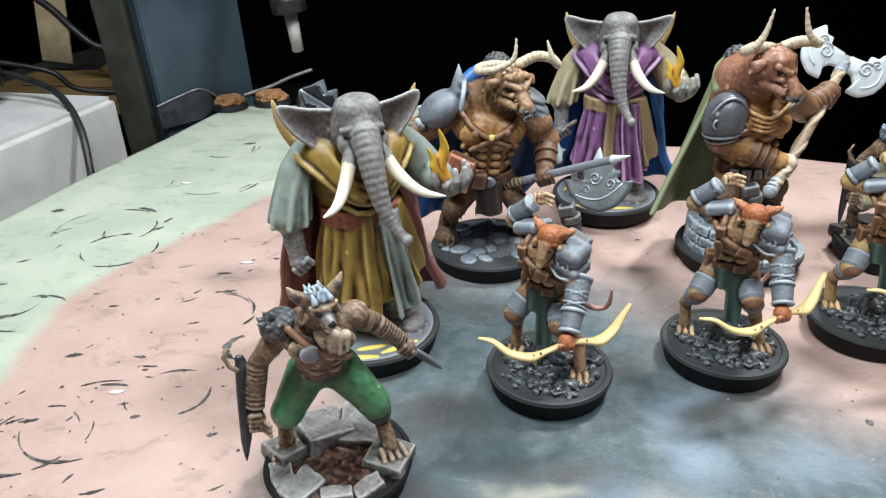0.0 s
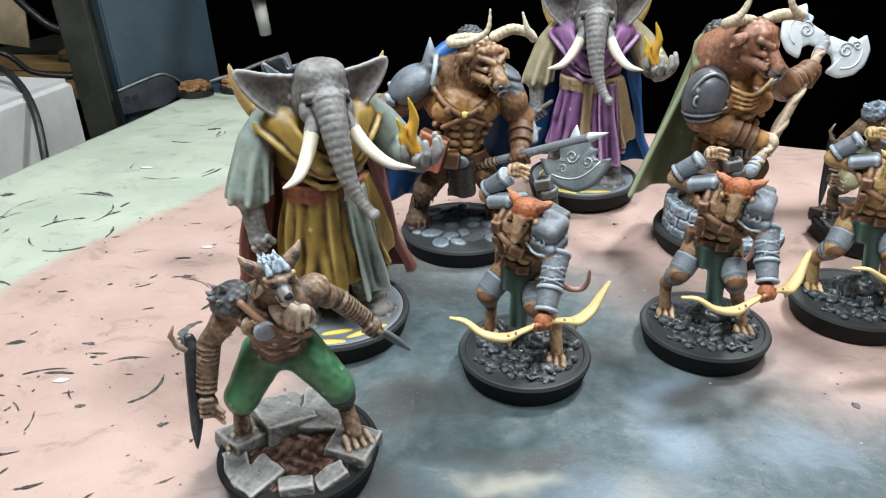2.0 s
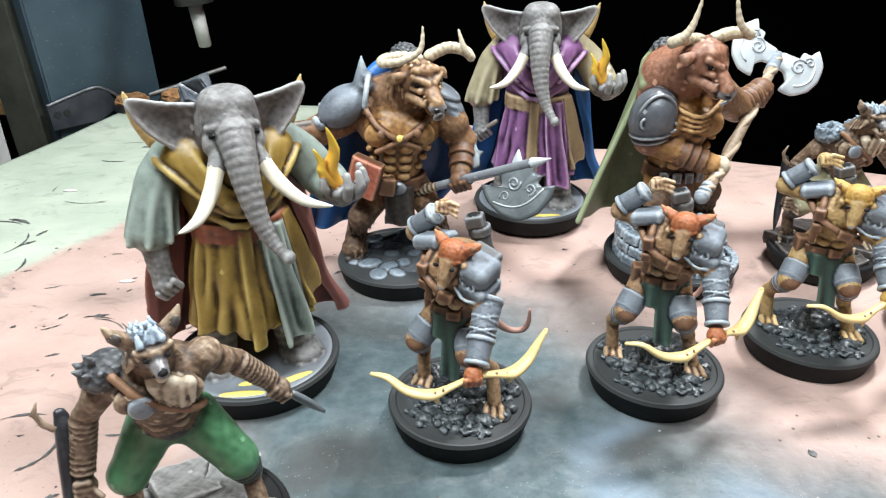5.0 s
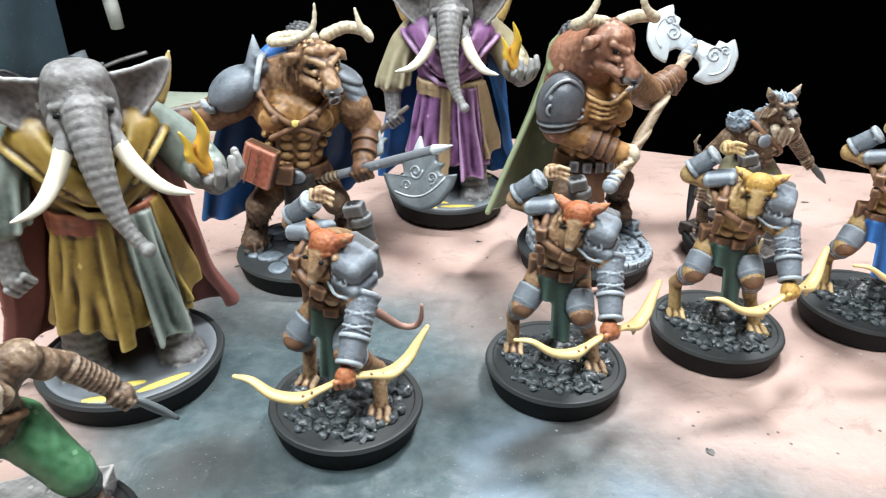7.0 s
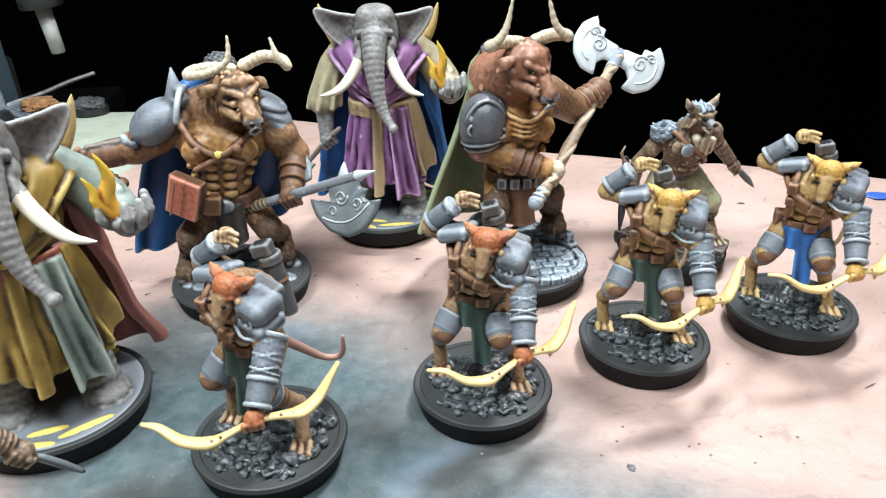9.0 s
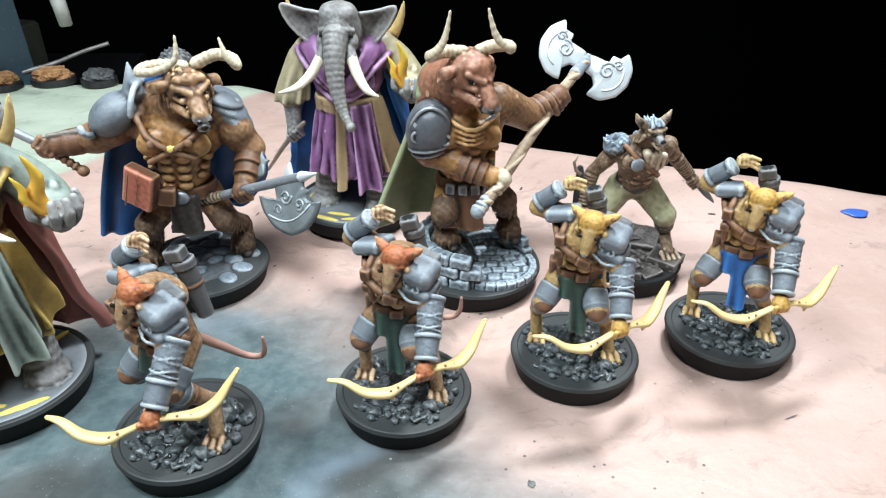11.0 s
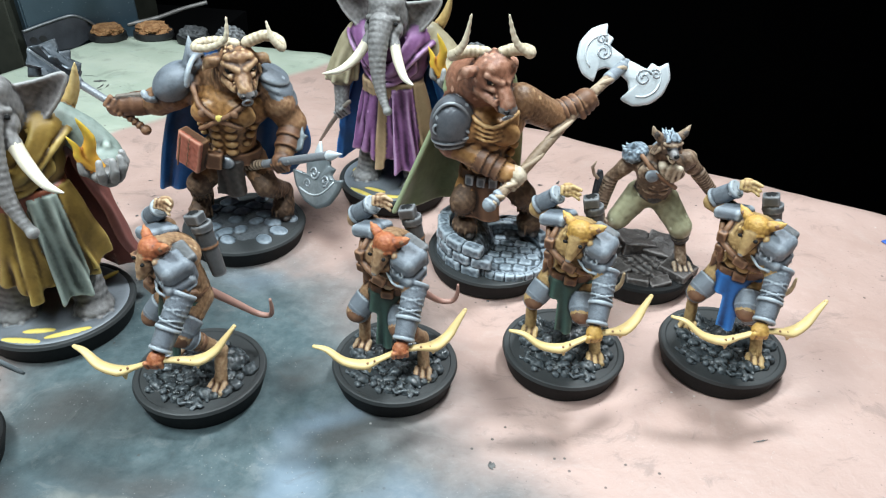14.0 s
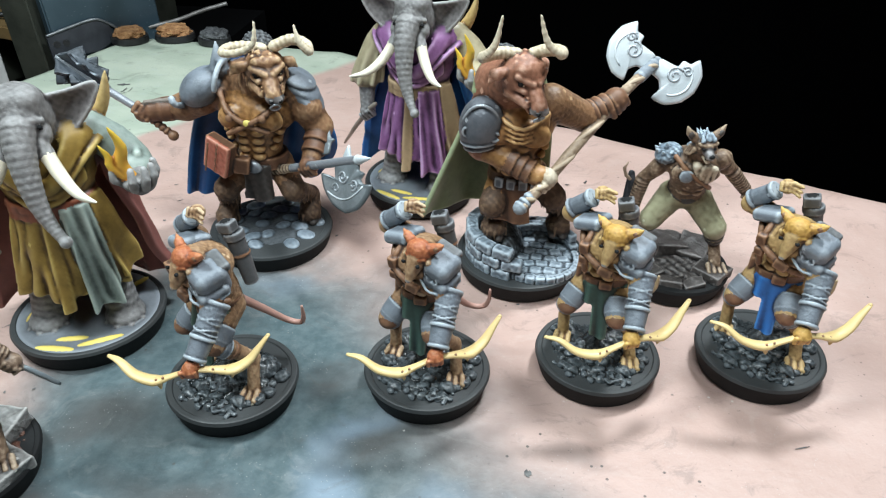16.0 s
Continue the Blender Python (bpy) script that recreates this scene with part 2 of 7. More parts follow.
def table_height(x, y):
    """Height of the painted sheet, raised to the back and the far side to fit the camera's view."""
    f = min(1, max(0, (x - 0.02) / 0.05))
    f = f * f * (3 - 2 * f)
    far = min(y, 0.262)
    wide = min(x, 0.20)
    z = 0.10 * soft_plus(wide - 0.125) + 0.15 * soft_plus(far - 0.225) * f
    return z - 0.0014
# ---- the table ----
def link_mesh(name, verts, faces, mat, smooth=False):
    me = bpy.data.meshes.new(name)
    me.from_pydata([tuple(v) for v in verts], [], faces)
    me.materials.append(mat)
    me.polygons.foreach_set("use_smooth", [smooth] * len(faces))
    me.update()
    return new(name, me)


def from_bm(name, bm, mat, smooth=False, parent=None, label=""):
    me = bpy.data.meshes.new(name)
    bmesh.ops.recalc_face_normals(bm, faces=bm.faces)
    bm.to_mesh(me)
    bm.free()
    me.materials.append(mat)
    me.polygons.foreach_set("use_smooth", [smooth] * len(me.polygons))
    ob = new(name, me)
    if parent:
        ob.parent = parent
    return tagged(ob, label)


def back_edge(x):
    return float(np.interp(x, [-0.30, -0.09, -0.006, 0.013, 0.035, 0.07, 0.10, 0.127, 0.152, 0.167, 0.196, 0.246, 0.6], [0.440, 0.436, 0.434, 0.421, 0.400, 0.362, 0.333, 0.325, 0.311, 0.300, 0.281, 0.262, 0.15])) + 0.0012 * math.sin(x * 70) + 0.0006 * math.sin(x * 160 + 1)


def left_edge(y):
    return -0.1715 + (y - 0.258) * 0.2546


def table_material():
    n = Nodes("painted_table_sheet", 0.5)
    sep = n.t.nodes.new("ShaderNodeSeparateXYZ")
    warp = n.t.nodes.new("ShaderNodeTexNoise")
    warp.inputs["Scale"].default_value = 22
    warp.inputs["Detail"].default_value = 4
    n.link(n.co, warp.inputs["Vector"])
    shift = n.t.nodes.new("ShaderNodeVectorMath")
    shift.operation = "MULTIPLY_ADD"
    n.link(warp.outputs["Color"], shift.inputs[0])
    shift.inputs[1].default_value, shift.inputs[2].default_value = (0.05, 0.05, 0), (-0.025, -0.025, 0)
    moved = n.t.nodes.new("ShaderNodeVectorMath")
    n.link(n.co, moved.inputs[0]), n.link(shift.outputs[0], moved.inputs[1])
    n.link(n.co, sep.inputs[0])
    x, y = sep.outputs[0], sep.outputs[1]

    def cloud(cx, cy, rx, ry, inner=0.25):
        """A soft round mask, for overspray and for shade painted into the colour."""
        m = n.t.nodes.new("ShaderNodeVectorMath")
        m.operation = "MULTIPLY_ADD"
        n.link(moved.outputs[0], m.inputs[0])
        m.inputs[1].default_value, m.inputs[2].default_value = (1 / rx, 1 / ry, 0), (-cx / rx, -cy / ry, 0)
        ln = n.t.nodes.new("ShaderNodeVectorMath")
        ln.operation = "LENGTH"
        n.link(m.outputs[0], ln.inputs[0])
        return n.ramp(ln.outputs["Value"], 1.0, inner)

    broad, fine, grit = n.noise(30, 4), n.noise(260, 5, 0.65), n.noise(1400, 3, 0.7)
    pink = n.mix(n.ramp(broad, 0.3, 0.7), (0.485, 0.334, 0.285), (0.555, 0.395, 0.345))
    pink = n.mix(n.math("MULTIPLY", n.ramp(fine, 0.5, 0.75), 0.25), pink, (0.61, 0.455, 0.40))
    green = n.mix(n.ramp(broad, 0.35, 0.7), (0.44, 0.50, 0.40), (0.54, 0.585, 0.475))
    green = n.mix(n.math("MULTIPLY", n.ramp(fine, 0.5, 0.7), 0.3), green, (0.50, 0.56, 0.52))
    # edge between the pale green board and the pink overspray
    edge = n.math("SUBTRACT", x, n.math("ADD", n.math("MULTIPLY", n.math("MAXIMUM", n.math("SUBTRACT", y, 0.205), 0), 0.56), -0.110))
    edge = n.math("ADD", edge, n.math("MULTIPLY", n.math("SUBTRACT", n.noise(14, 3), 0.5), 0.03))
    c = n.mix(n.ramp(edge, -0.004, 0.004), green, pink)
    # grey and blue overspray
    grey = n.mix(n.ramp(fine, 0.3, 0.7), (0.064, 0.098, 0.108), (0.118, 0.158, 0.168))
    for cx, cy, rx, ry, amount in ((0.036, 0.146, 0.074, 0.080, 1.0), (0.060, 0.100, 0.11, 0.060, 1.0), (0.022, 0.190, 0.050, 0.045, 0.8), (0.062, 0.185, 0.040, 0.034, 0.4), (0.02, 0.13, 0.06, 0.045, 0.8)):
        c = n.mix(n.math("MULTIPLY", cloud(cx, cy, rx, ry, 0.45), amount), c, grey)
    # this darker cloud stands in for the soft shadow over the foreground
    c = n.mix(n.math("MULTIPLY", cloud(0.045, 0.106, 0.075, 0.036, 0.2), 0.75), c, (0.062, 0.088, 0.105))
    for cx, cy, rx, ry, amount in ((0.069, 0.136, 0.012, 0.016, 0.75), (0.074, 0.150, 0.010, 0.008, 0.6), (0.052, 0.112, 0.03, 0.022, 0.6), (0.092, 0.126, 0.018, 0.010, 0.5), (0.035, 0.205, 0.02, 0.012, 0.3)):
        c = n.mix(n.math("MULTIPLY", cloud(cx, cy, rx, ry, 0.0), amount), c, (0.27, 0.345, 0.43))
    # dark clouds where figurines cast shadows: shade painted into the table colour
    for cx, cy, rx, ry, amount in ((0.008, 0.143, 0.026, 0.011, 0.75), (0.063, 0.167, 0.016, 0.014, 0.6), (0.116, 0.149, 0.018, 0.006, 0.5), (0.003, 0.114, 0.02, 0.014, 0.7), (0.034, 0.128, 0.022, 0.009, 0.65), (0.082, 0.145, 0.022, 0.008, 0.55), (0.072, 0.212, 0.012, 0.006, 0.5), (0.055, 0.098, 0.03, 0.01, 0.5), (0.02, 0.187, 0.02, 0.01, 0.4)):
        c = n.mix(n.math("MULTIPLY", cloud(cx, cy, rx, ry, 0.0), amount), c, (0.075, 0.068, 0.064))
    for cx, cy, rx, ry, amount in ((0.029, 0.121, 0.014, 0.005, 0.7), (0.06, 0.118, 0.012, 0.016, 0.35)):
        c = n.mix(n.math("MULTIPLY", cloud(cx, cy, rx, ry, 0.0), amount), c, (0.42, 0.40, 0.33))
    # scuffs, smears and dust
    streaked = n.t.nodes.new("ShaderNodeVectorMath")
    streaked.operation = "MULTIPLY"
    n.link(moved.outputs[0], streaked.inputs[0])
    streaked.inputs[1].default_value = (1.0, 1.9, 1.0)
    scuff = n.noise(70, 8, 0.72, 0.1, streaked.outputs[0])
    c = n.mix(n.math("MULTIPLY", n.ramp(scuff, 0.53, 0.66), 0.28), c, (0.10, 0.092, 0.085))
    c = n.mix(n.math("MULTIPLY", n.ramp(scuff, 0.45, 0.36), 0.07), c, (0.66, 0.62, 0.58))
    dust = n.math("MULTIPLY", n.ramp(n.voronoi(820), 0.16, 0.08), n.ramp(n.noise(55, 3), 0.46, 0.6))
    c = n.mix(n.math("MULTIPLY", dust, 0.3), c, (0.62, 0.61, 0.58))
    mote = n.math("MULTIPLY", n.ramp(n.voronoi(560), 0.14, 0.06), n.ramp(n.noise(48, 3), 0.5, 0.62))
    c = n.mix(n.math("MULTIPLY", mote, 0.5), c, (0.08, 0.075, 0.07))
    # specks of dried paint
    spot = n.math("MULTIPLY", n.ramp(n.voronoi(210), 0.10, 0.05), n.ramp(n.noise(38, 2), 0.52, 0.62))
    c = n.mix(n.math("MULTIPLY", spot, 0.85), c, (0.07, 0.065, 0.06))
    pale = n.math("MULTIPLY", n.ramp(n.voronoi(150), 0.06, 0.03), n.ramp(n.noise(33, 2), 0.56, 0.62))
    c = n.mix(n.math("MULTIPLY", pale, 0.6), c, (0.72, 0.70, 0.66))
    n.put(n.bsdf.inputs["Roughness"], n.math("ADD", n.math("MULTIPLY", n.noise(60, 4), 0.35), 0.33))
    n.bump(n.math("ADD", n.math("MULTIPLY", n.noise(420, 4, 0.6), 0.5), n.math("ADD", n.math("MULTIPLY", n.noise(75, 3), 1.3), n.math("MULTIPLY", grit, 0.12))), 0.0006, 0.7)
    return n.colour(c)


def table():
    nx, ny = 170, 150
    verts, faces = [], []
    for j in range(ny + 1):
        for i in range(nx + 1):
            v, u = j / ny, i / nx
            x = -0.2 + 0.75 * u
            y = -0.30 + (back_edge(x) + 0.30) * v
            x = left_edge(y) + (0.55 - left_edge(y)) * u ** 1.15
            y = -0.30 + (back_edge(x) + 0.30) * v
            z = table_height(x, y) + 0.0006 * noise.noise(Vector((x * 22, y * 22, 0.3))) * (1 if y > 0.27 else 0.35)
            rim = max(0, (v - 0.975) / 0.025)
            z -= 0.0035 * rim * rim
            verts.append((x, y, z))
    w = nx + 1
    for j in range(ny):
        for i in range(nx):
            faces.append((j * w + i, j * w + i + 1, (j + 1) * w + i + 1, (j + 1) * w + i))
    edge = [i for i in range(w)] + [j * w + nx for j in range(1, ny + 1)] + [ny * w + i for i in range(nx - 1, -1, -1)] + [j * w for j in range(ny - 1, 0, -1)]
    off = len(verts)
    for k in edge:
        x, y, z = verts[k]
        verts.append((x, y, -0.035))
    m = len(edge)
    for k in range(m):
        q = (k + 1) % m
        faces.append((edge[k], off + k, off + q, edge[q]))
    faces.append(tuple(off + k for k in range(m))[::-1])
    ob = link_mesh("table_top", verts, faces, table_material(), True)
    return tagged(ob, "work table top sprayed pink, pale green and grey with paint marks", "table top", kind="structure")


table()


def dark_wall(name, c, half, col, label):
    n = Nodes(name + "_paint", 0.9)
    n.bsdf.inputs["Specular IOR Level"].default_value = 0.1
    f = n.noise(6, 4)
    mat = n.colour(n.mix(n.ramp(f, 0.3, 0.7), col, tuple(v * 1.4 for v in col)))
    bm = bmesh.new()
    bmesh.ops.create_cube(bm, size=2, matrix=Matrix.Translation(c) @ Matrix.Diagonal((*half, 1)))
    ob = from_bm(name, bm, mat)
    return tagged(ob, label, "wall", kind="structure")


# near-black colour stands in for the room's darkness; its surfaces are added
ROOM_DARKNESS = (0.0022, 0.0022, 0.0026)
dark_wall("wall_north", (0, 1.45, 0.2), (1.25, 0.05, 0.95), ROOM_DARKNESS, "near-black wall standing in for the room's darkness behind the table")
dark_wall("wall_south", (0, -0.95, 0.2), (1.25, 0.05, 0.95), ROOM_DARKNESS, "near-black wall added out of view behind the camera")
dark_wall("wall_west", (-1.2, 0.25, 0.2), (0.05, 1.15, 0.95), ROOM_DARKNESS, "near-black side wall added to close the room")
dark_wall("wall_east", (1.2, 0.25, 0.2), (0.05, 1.15, 0.95), ROOM_DARKNESS, "near-black side wall added to close the room")
dark_wall("floor", (0, 0.25, -0.79), (1.25, 1.25, 0.04), (0.012, 0.011, 0.01), "dark floor added under the table")
dark_wall("ceiling", (0, 0.25, 1.19), (1.25, 1.25, 0.04), (0.02, 0.02, 0.02), "unseen dark ceiling added to close the room")
# added supports, coloured near-black so they stay hidden past the table edge
dark_wall("workbench", (0.08, -0.02, -0.3925), (0.44, 0.26, 0.357), ROOM_DARKNESS, "near-black bench added under the table top")
dark_wall("workbench", (-0.24, 0.432, -0.3925), (0.12, 0.19, 0.357), ROOM_DARKNESS, "near-black bench added under the cluttered corner")

# ---- dried paint marks on the table ----
def paint_marks():
    rng = random.Random(12)
    n = Nodes("dried_grey_paint", 0.45)
    mat = n.colour(n.mix(n.ramp(n.noise(500, 3), 0.35, 0.65), (0.05, 0.05, 0.05), (0.15, 0.15, 0.145)))
    verts, faces = [], []

    def stroke(pts, width):
        base = len(verts)
        m = len(pts)
        for i, p in enumerate(pts):
            a, b = pts[max(i - 1, 0)], pts[min(i + 1, m - 1)]
            d = Vector((b[0] - a[0], b[1] - a[1])).normalized()
            w = width * (0.12 + math.sin(3.1416 * (i + 0.3) / (m - 0.4)) ** 0.8) * rng.uniform(0.3, 1.35)
            for q in (-1, 1):
                x, y = p[0] - d.y * w * q, p[1] + d.x * w * q
                verts.append((x, y, table_height(x, y) + 0.0006 * noise.noise(Vector((x * 22, y * 22, 0.3))) * (1 if y > 0.27 else 0.35) + 0.00022))
        for i in range(m - 1):
            faces.append((base + 2 * i, base + 2 * i + 2, base + 2 * i + 3, base + 2 * i + 1))

    def arc(cx, cy, r, a0, a1, width, squash=1.0):
        k = max(5, int(abs(a1 - a0) / 9))
        stroke([(cx + r * math.cos(radians(a0 + (a1 - a0) * i / k)), cy + squash * r * math.sin(radians(a0 + (a1 - a0) * i / k))) for i in range(k + 1)], width)

    for cx, cy, r in ((-0.124, 0.250, 0.020), (-0.133, 0.243, 0.011), (-0.112, 0.232, 0.014), (-0.121, 0.189, 0.011), (-0.134, 0.196, 0.013), (-0.088, 0.134, 0.0125), (-0.077, 0.140, 0.016), (-0.046, 0.171, 0.0065), (-0.062, 0.189, 0.013), (-0.105, 0.345, 0.014), (-0.06, 0.150, 0.011), (-0.098, 0.300, 0.02), (-0.15, 0.235, 0.016)):
        for _ in range(5):
            a = rng.uniform(0, 360)
            arc(cx + rng.uniform(-0.001, 0.001), cy, r * rng.uniform(0.9, 1.06), a, a + rng.uniform(12, 60), rng.uniform(0.00012, 0.00045), rng.uniform(0.85, 1.0))
    arc(-0.088, 0.134, 0.0125, 150, 290, 0.0009)
    arc(-0.046, 0.171, 0.0065, 120, 250, 0.0009)
    arc(-0.124, 0.250, 0.020, 50, 80, 0.0009)
    for _ in range(105):
        x, y = rng.uniform(-0.105, -0.012), rng.uniform(0.085, 0.265)
        if rng.random() < 0.25:
            x, y = rng.uniform(-0.05, 0.2), rng.uniform(0.22, 0.27)
        a = radians(rng.choice((rng.uniform(-12, 25), rng.uniform(35, 75))))
        r = rng.uniform(0.0012, 0.0055) * (0.5 if y > 0.22 and x > -0.05 else 1)
        bend = rng.uniform(-0.3, 0.3)
        stroke([(x + r * (f - 0.5) * math.cos(a + bend * f), y + r * (f - 0.5) * math.sin(a + bend * f)) for f in np.linspace(0, 1, 9)], rng.uniform(0.00012, 0.0005) * rng.choice((0.7, 1, 1.5)))
    for _ in range(110):
        x, y = rng.uniform(-0.11, 0.01), rng.uniform(0.08, 0.25)
        a, r = rng.uniform(0, 3.14), rng.uniform(0.0003, 0.0011)
        stroke([(x + r * (f - 0.5) * math.cos(a), y + r * (f - 0.5) * math.sin(a)) for f in np.linspace(0, 1, 5)], rng.uniform(0.00015, 0.0004))
    for x, y, w, h in ((-0.097, 0.352, 0.006, 0.003), (-0.153, 0.267, 0.005, 0.003), (-0.060, 0.360, 0.006, 0.0025), (0.110, 0.1395, 0.0016, 0.0016), (0.106, 0.2, 0.001, 0.0006), (0.172, 0.152, 0.0035, 0.0004)):
        stroke([(x + w * (f - 0.5), y + 0.3 * w * (f - 0.5)) for f in np.linspace(0, 1, 7)], h / 2)
    ob = link_mesh("paint_marks", verts, faces, mat)
    return tagged(ob, "dark grey brush strokes and ring marks of dried paint on the table", "paint marks", kind="stuff")


paint_marks()


def paint_spot(x, y, r, col, label):
    n = Nodes("blue_paint_spot", 0.35)
    bm = bmesh.new()
    bmesh.ops.create_uvsphere(bm, u_segments=20, v_segments=10, radius=1)
    for v in bm.verts:
        v.co = Vector((v.co.x * r * (1 + 0.2 * math.sin(3 * math.atan2(v.co.y, v.co.x))), v.co.y * r * 0.7, v.co.z * 0.0005))
    ob = from_bm("paint_spot", bm, n.colour(n.mix(n.noise(600), col, tuple(c * 1.3 for c in col))), True)
    ob.location = (x, y, table_height(x, y) + 0.0002)
    return tagged(ob, label, "paint spot")


paint_spot(0.2385, 0.240, 0.0045, (0.05, 0.12, 0.45), "small blue blob of dried paint on the pink table")
for wx, wy, wr in ((-0.110, 0.2965, 0.0026), (-0.061, 0.221, 0.002), (-0.075, 0.1505, 0.002)):
    bm = bmesh.new()
    bmesh.ops.create_uvsphere(bm, u_segments=18, v_segments=8, radius=1)
    for v in bm.verts:
        v.co = Vector((v.co.x * wr * (1 + 0.25 * math.sin(2 * math.atan2(v.co.y, v.co.x) + wx * 90)), v.co.y * wr * 0.45, v.co.z * 0.0004))
    gl = Nodes("white_glossy_paint", 0.12)
    drop = from_bm("paint_spot", bm, gl.colour(gl.mix(gl.noise(500), (0.7, 0.68, 0.64), (0.82, 0.8, 0.78))), True)
    drop.location = (wx, wy, table_height(wx, wy) + 0.0003)
    tagged(drop, "glossy white smear of dried paint on the table", "paint spot")


# ---- the corner beside the table ----
def plain(name, a, b, rough=0.6, scale=60, metal=0.0, relief=0.0003):
    n = Nodes(name, rough, metal)
    f = n.noise(scale, 5, 0.6)
    n.bump(n.noise(scale * 6, 3), relief, 0.6)
    return n.colour(n.mix(n.ramp(f, 0.35, 0.65), a, b))


def board(name, c, half, turn, mat, edge=0.001, parent=None, label=""):
    bm = bmesh.new()
    bmesh.ops.create_cube(bm, size=2, matrix=Matrix.Diagonal((*half, 1)))
    bmesh.ops.bevel(bm, geom=bm.edges[:], offset=edge, segments=3, affect="EDGES")
    ob = from_bm(name, bm, mat, False, parent, label)
    ob.matrix_basis = pose(*c, *turn)
    return ob


def cord(name, pts, r, mat, label="", parent=None):
    bm = bmesh.new()
    c = curve([Vector(p) for p in pts], 40)
    rings = []
    for i, p in enumerate(c):
        d = (c[min(i + 1, 40)] - c[max(i - 1, 0)]).normalized()
        u = d.cross(Vector((0.1, 0.3, 0.9))).normalized()
        w = d.cross(u)
        rings.append([bm.verts.new(p + (u * math.cos(a) + w * math.sin(a)) * r) for a in np.linspace(0, 6.2832, 11)[:-1]])
    for a, b in zip(rings, rings[1:]):
        for j in range(10):
            bm.faces.new((a[j], a[(j + 1) % 10], b[(j + 1) % 10], b[j]))
    bm.faces.new(rings[0][::-1])
    bm.faces.new(rings[-1])
    ob = from_bm(name, bm, mat, True, parent, label)
    return ob


WHITE_FOAM = plain("white_foam_block", (0.45, 0.455, 0.45), (0.54, 0.54, 0.53), 0.7, 45)
WOOD_TAN = plain("yellow_plywood", (0.15, 0.092, 0.036), (0.23, 0.15, 0.062), 0.55, 35)
WOOD_RED = plain("red_brown_wood", (0.10, 0.03, 0.018), (0.17, 0.055, 0.03), 0.5, 50)
RUBBER = plain("black_rubber", (0.012, 0.012, 0.013), (0.025, 0.025, 0.026), 0.4, 200)
CREAM = plain("cream_plastic", (0.42, 0.33, 0.2), (0.55, 0.45, 0.29), 0.45, 90)
DARK_PLASTIC = plain("dark_blue_grey_plastic", (0.018, 0.02, 0.026), (0.035, 0.038, 0.046), 0.45, 80)
OLIVE_DARK = plain("dark_olive_metal", (0.022, 0.024, 0.018), (0.04, 0.042, 0.032), 0.55, 60)


def speckled_metal():
    n = Nodes("speckled_blue_black_metal", 0.42, 0.2)
    base = n.mix(n.ramp(n.noise(24, 4), 0.3, 0.7), (0.03, 0.052, 0.07), (0.055, 0.085, 0.11))
    spots = n.math("MULTIPLY", n.ramp(n.voronoi(95), 0.085, 0.05), n.ramp(n.noise(60, 2), 0.5, 0.6))
    fine = n.math("MULTIPLY", n.ramp(n.voronoi(420), 0.11, 0.07), 0.25)
    n.bump(n.noise(500, 3), 0.0002, 0.5)
    return n.colour(n.mix(n.math("MAXIMUM", spots, fine), base, (0.62, 0.66, 0.68)))


ang = -14.3
block = tagged(new("foam_block"), "white foam block with a yellow board on top, beside the table", "block")
block.matrix_world = pose(-0.2672, 0.243, -0.0175, 0, 0, ang + 4)
board("body", (0, 0, 0.0105), (0.075, 0.139, 0.028), (0, 0, 0), WHITE_FOAM, 0.003, block)
board("top_board", (-0.042, 0, 0.0415), (0.036, 0.133, 0.003), (0, 0, 0), WOOD_TAN, 0.0015, block, "yellow plywood board lying on the foam")
tagged(board("wooden_strip", (-0.178, 0.30, -0.027), (0.008, 0.16, 0.008), (0, 0, ang), WOOD_RED, 0.001), "red-brown wooden strip along the table's side", "wood strip")
tagged(board("plywood_sheet", (-0.232, 0.448, 0.004), (0.055, 0.035, 0.004), (0, 0, ang), WOOD_TAN, 0.0008), "yellow plywood sheet lying behind the foam block", "plywood")
tagged(board("plywood_strip", (-0.222, 0.446, 0.011), (0.045, 0.010, 0.003), (0, 0, -8), WOOD_TAN, 0.0008), "narrow yellow plywood strip on a plywood sheet", "plywood")
tagged(board("plywood_strip", (-0.200, 0.452, 0.0165), (0.016, 0.010, 0.0025), (0, 0, 10), WOOD_TAN, 0.0008), "short yellow plywood offcut on the stack", "plywood")
tagged(board("shelf_support", (-0.267, 0.50, -0.0178), (0.068, 0.10, 0.0175), (0, 0, ang), OLIVE_DARK, 0.002), "dark box under the plywood stack", "box")
tagged(board("power_adapter", (-0.250, 0.345, 0.035), (0.030, 0.014, 0.008), (0, 6, 25), DARK_PLASTIC, 0.003), "dark plastic power adapter on the board", "adapter")
tagged(board("cable_clip", (-0.2295, 0.352, 0.0355), (0.011, 0.004, 0.008), (0, 12, -20), CREAM, 0.002), "cream plastic clip on the cables", "clip")
tagged(board("paper_card", (-0.253, 0.47, 0.045), (0.010, 0.001, 0.028), (0, 8, 0), CREAM, 0.0004), "cream card standing among the cables", "card")
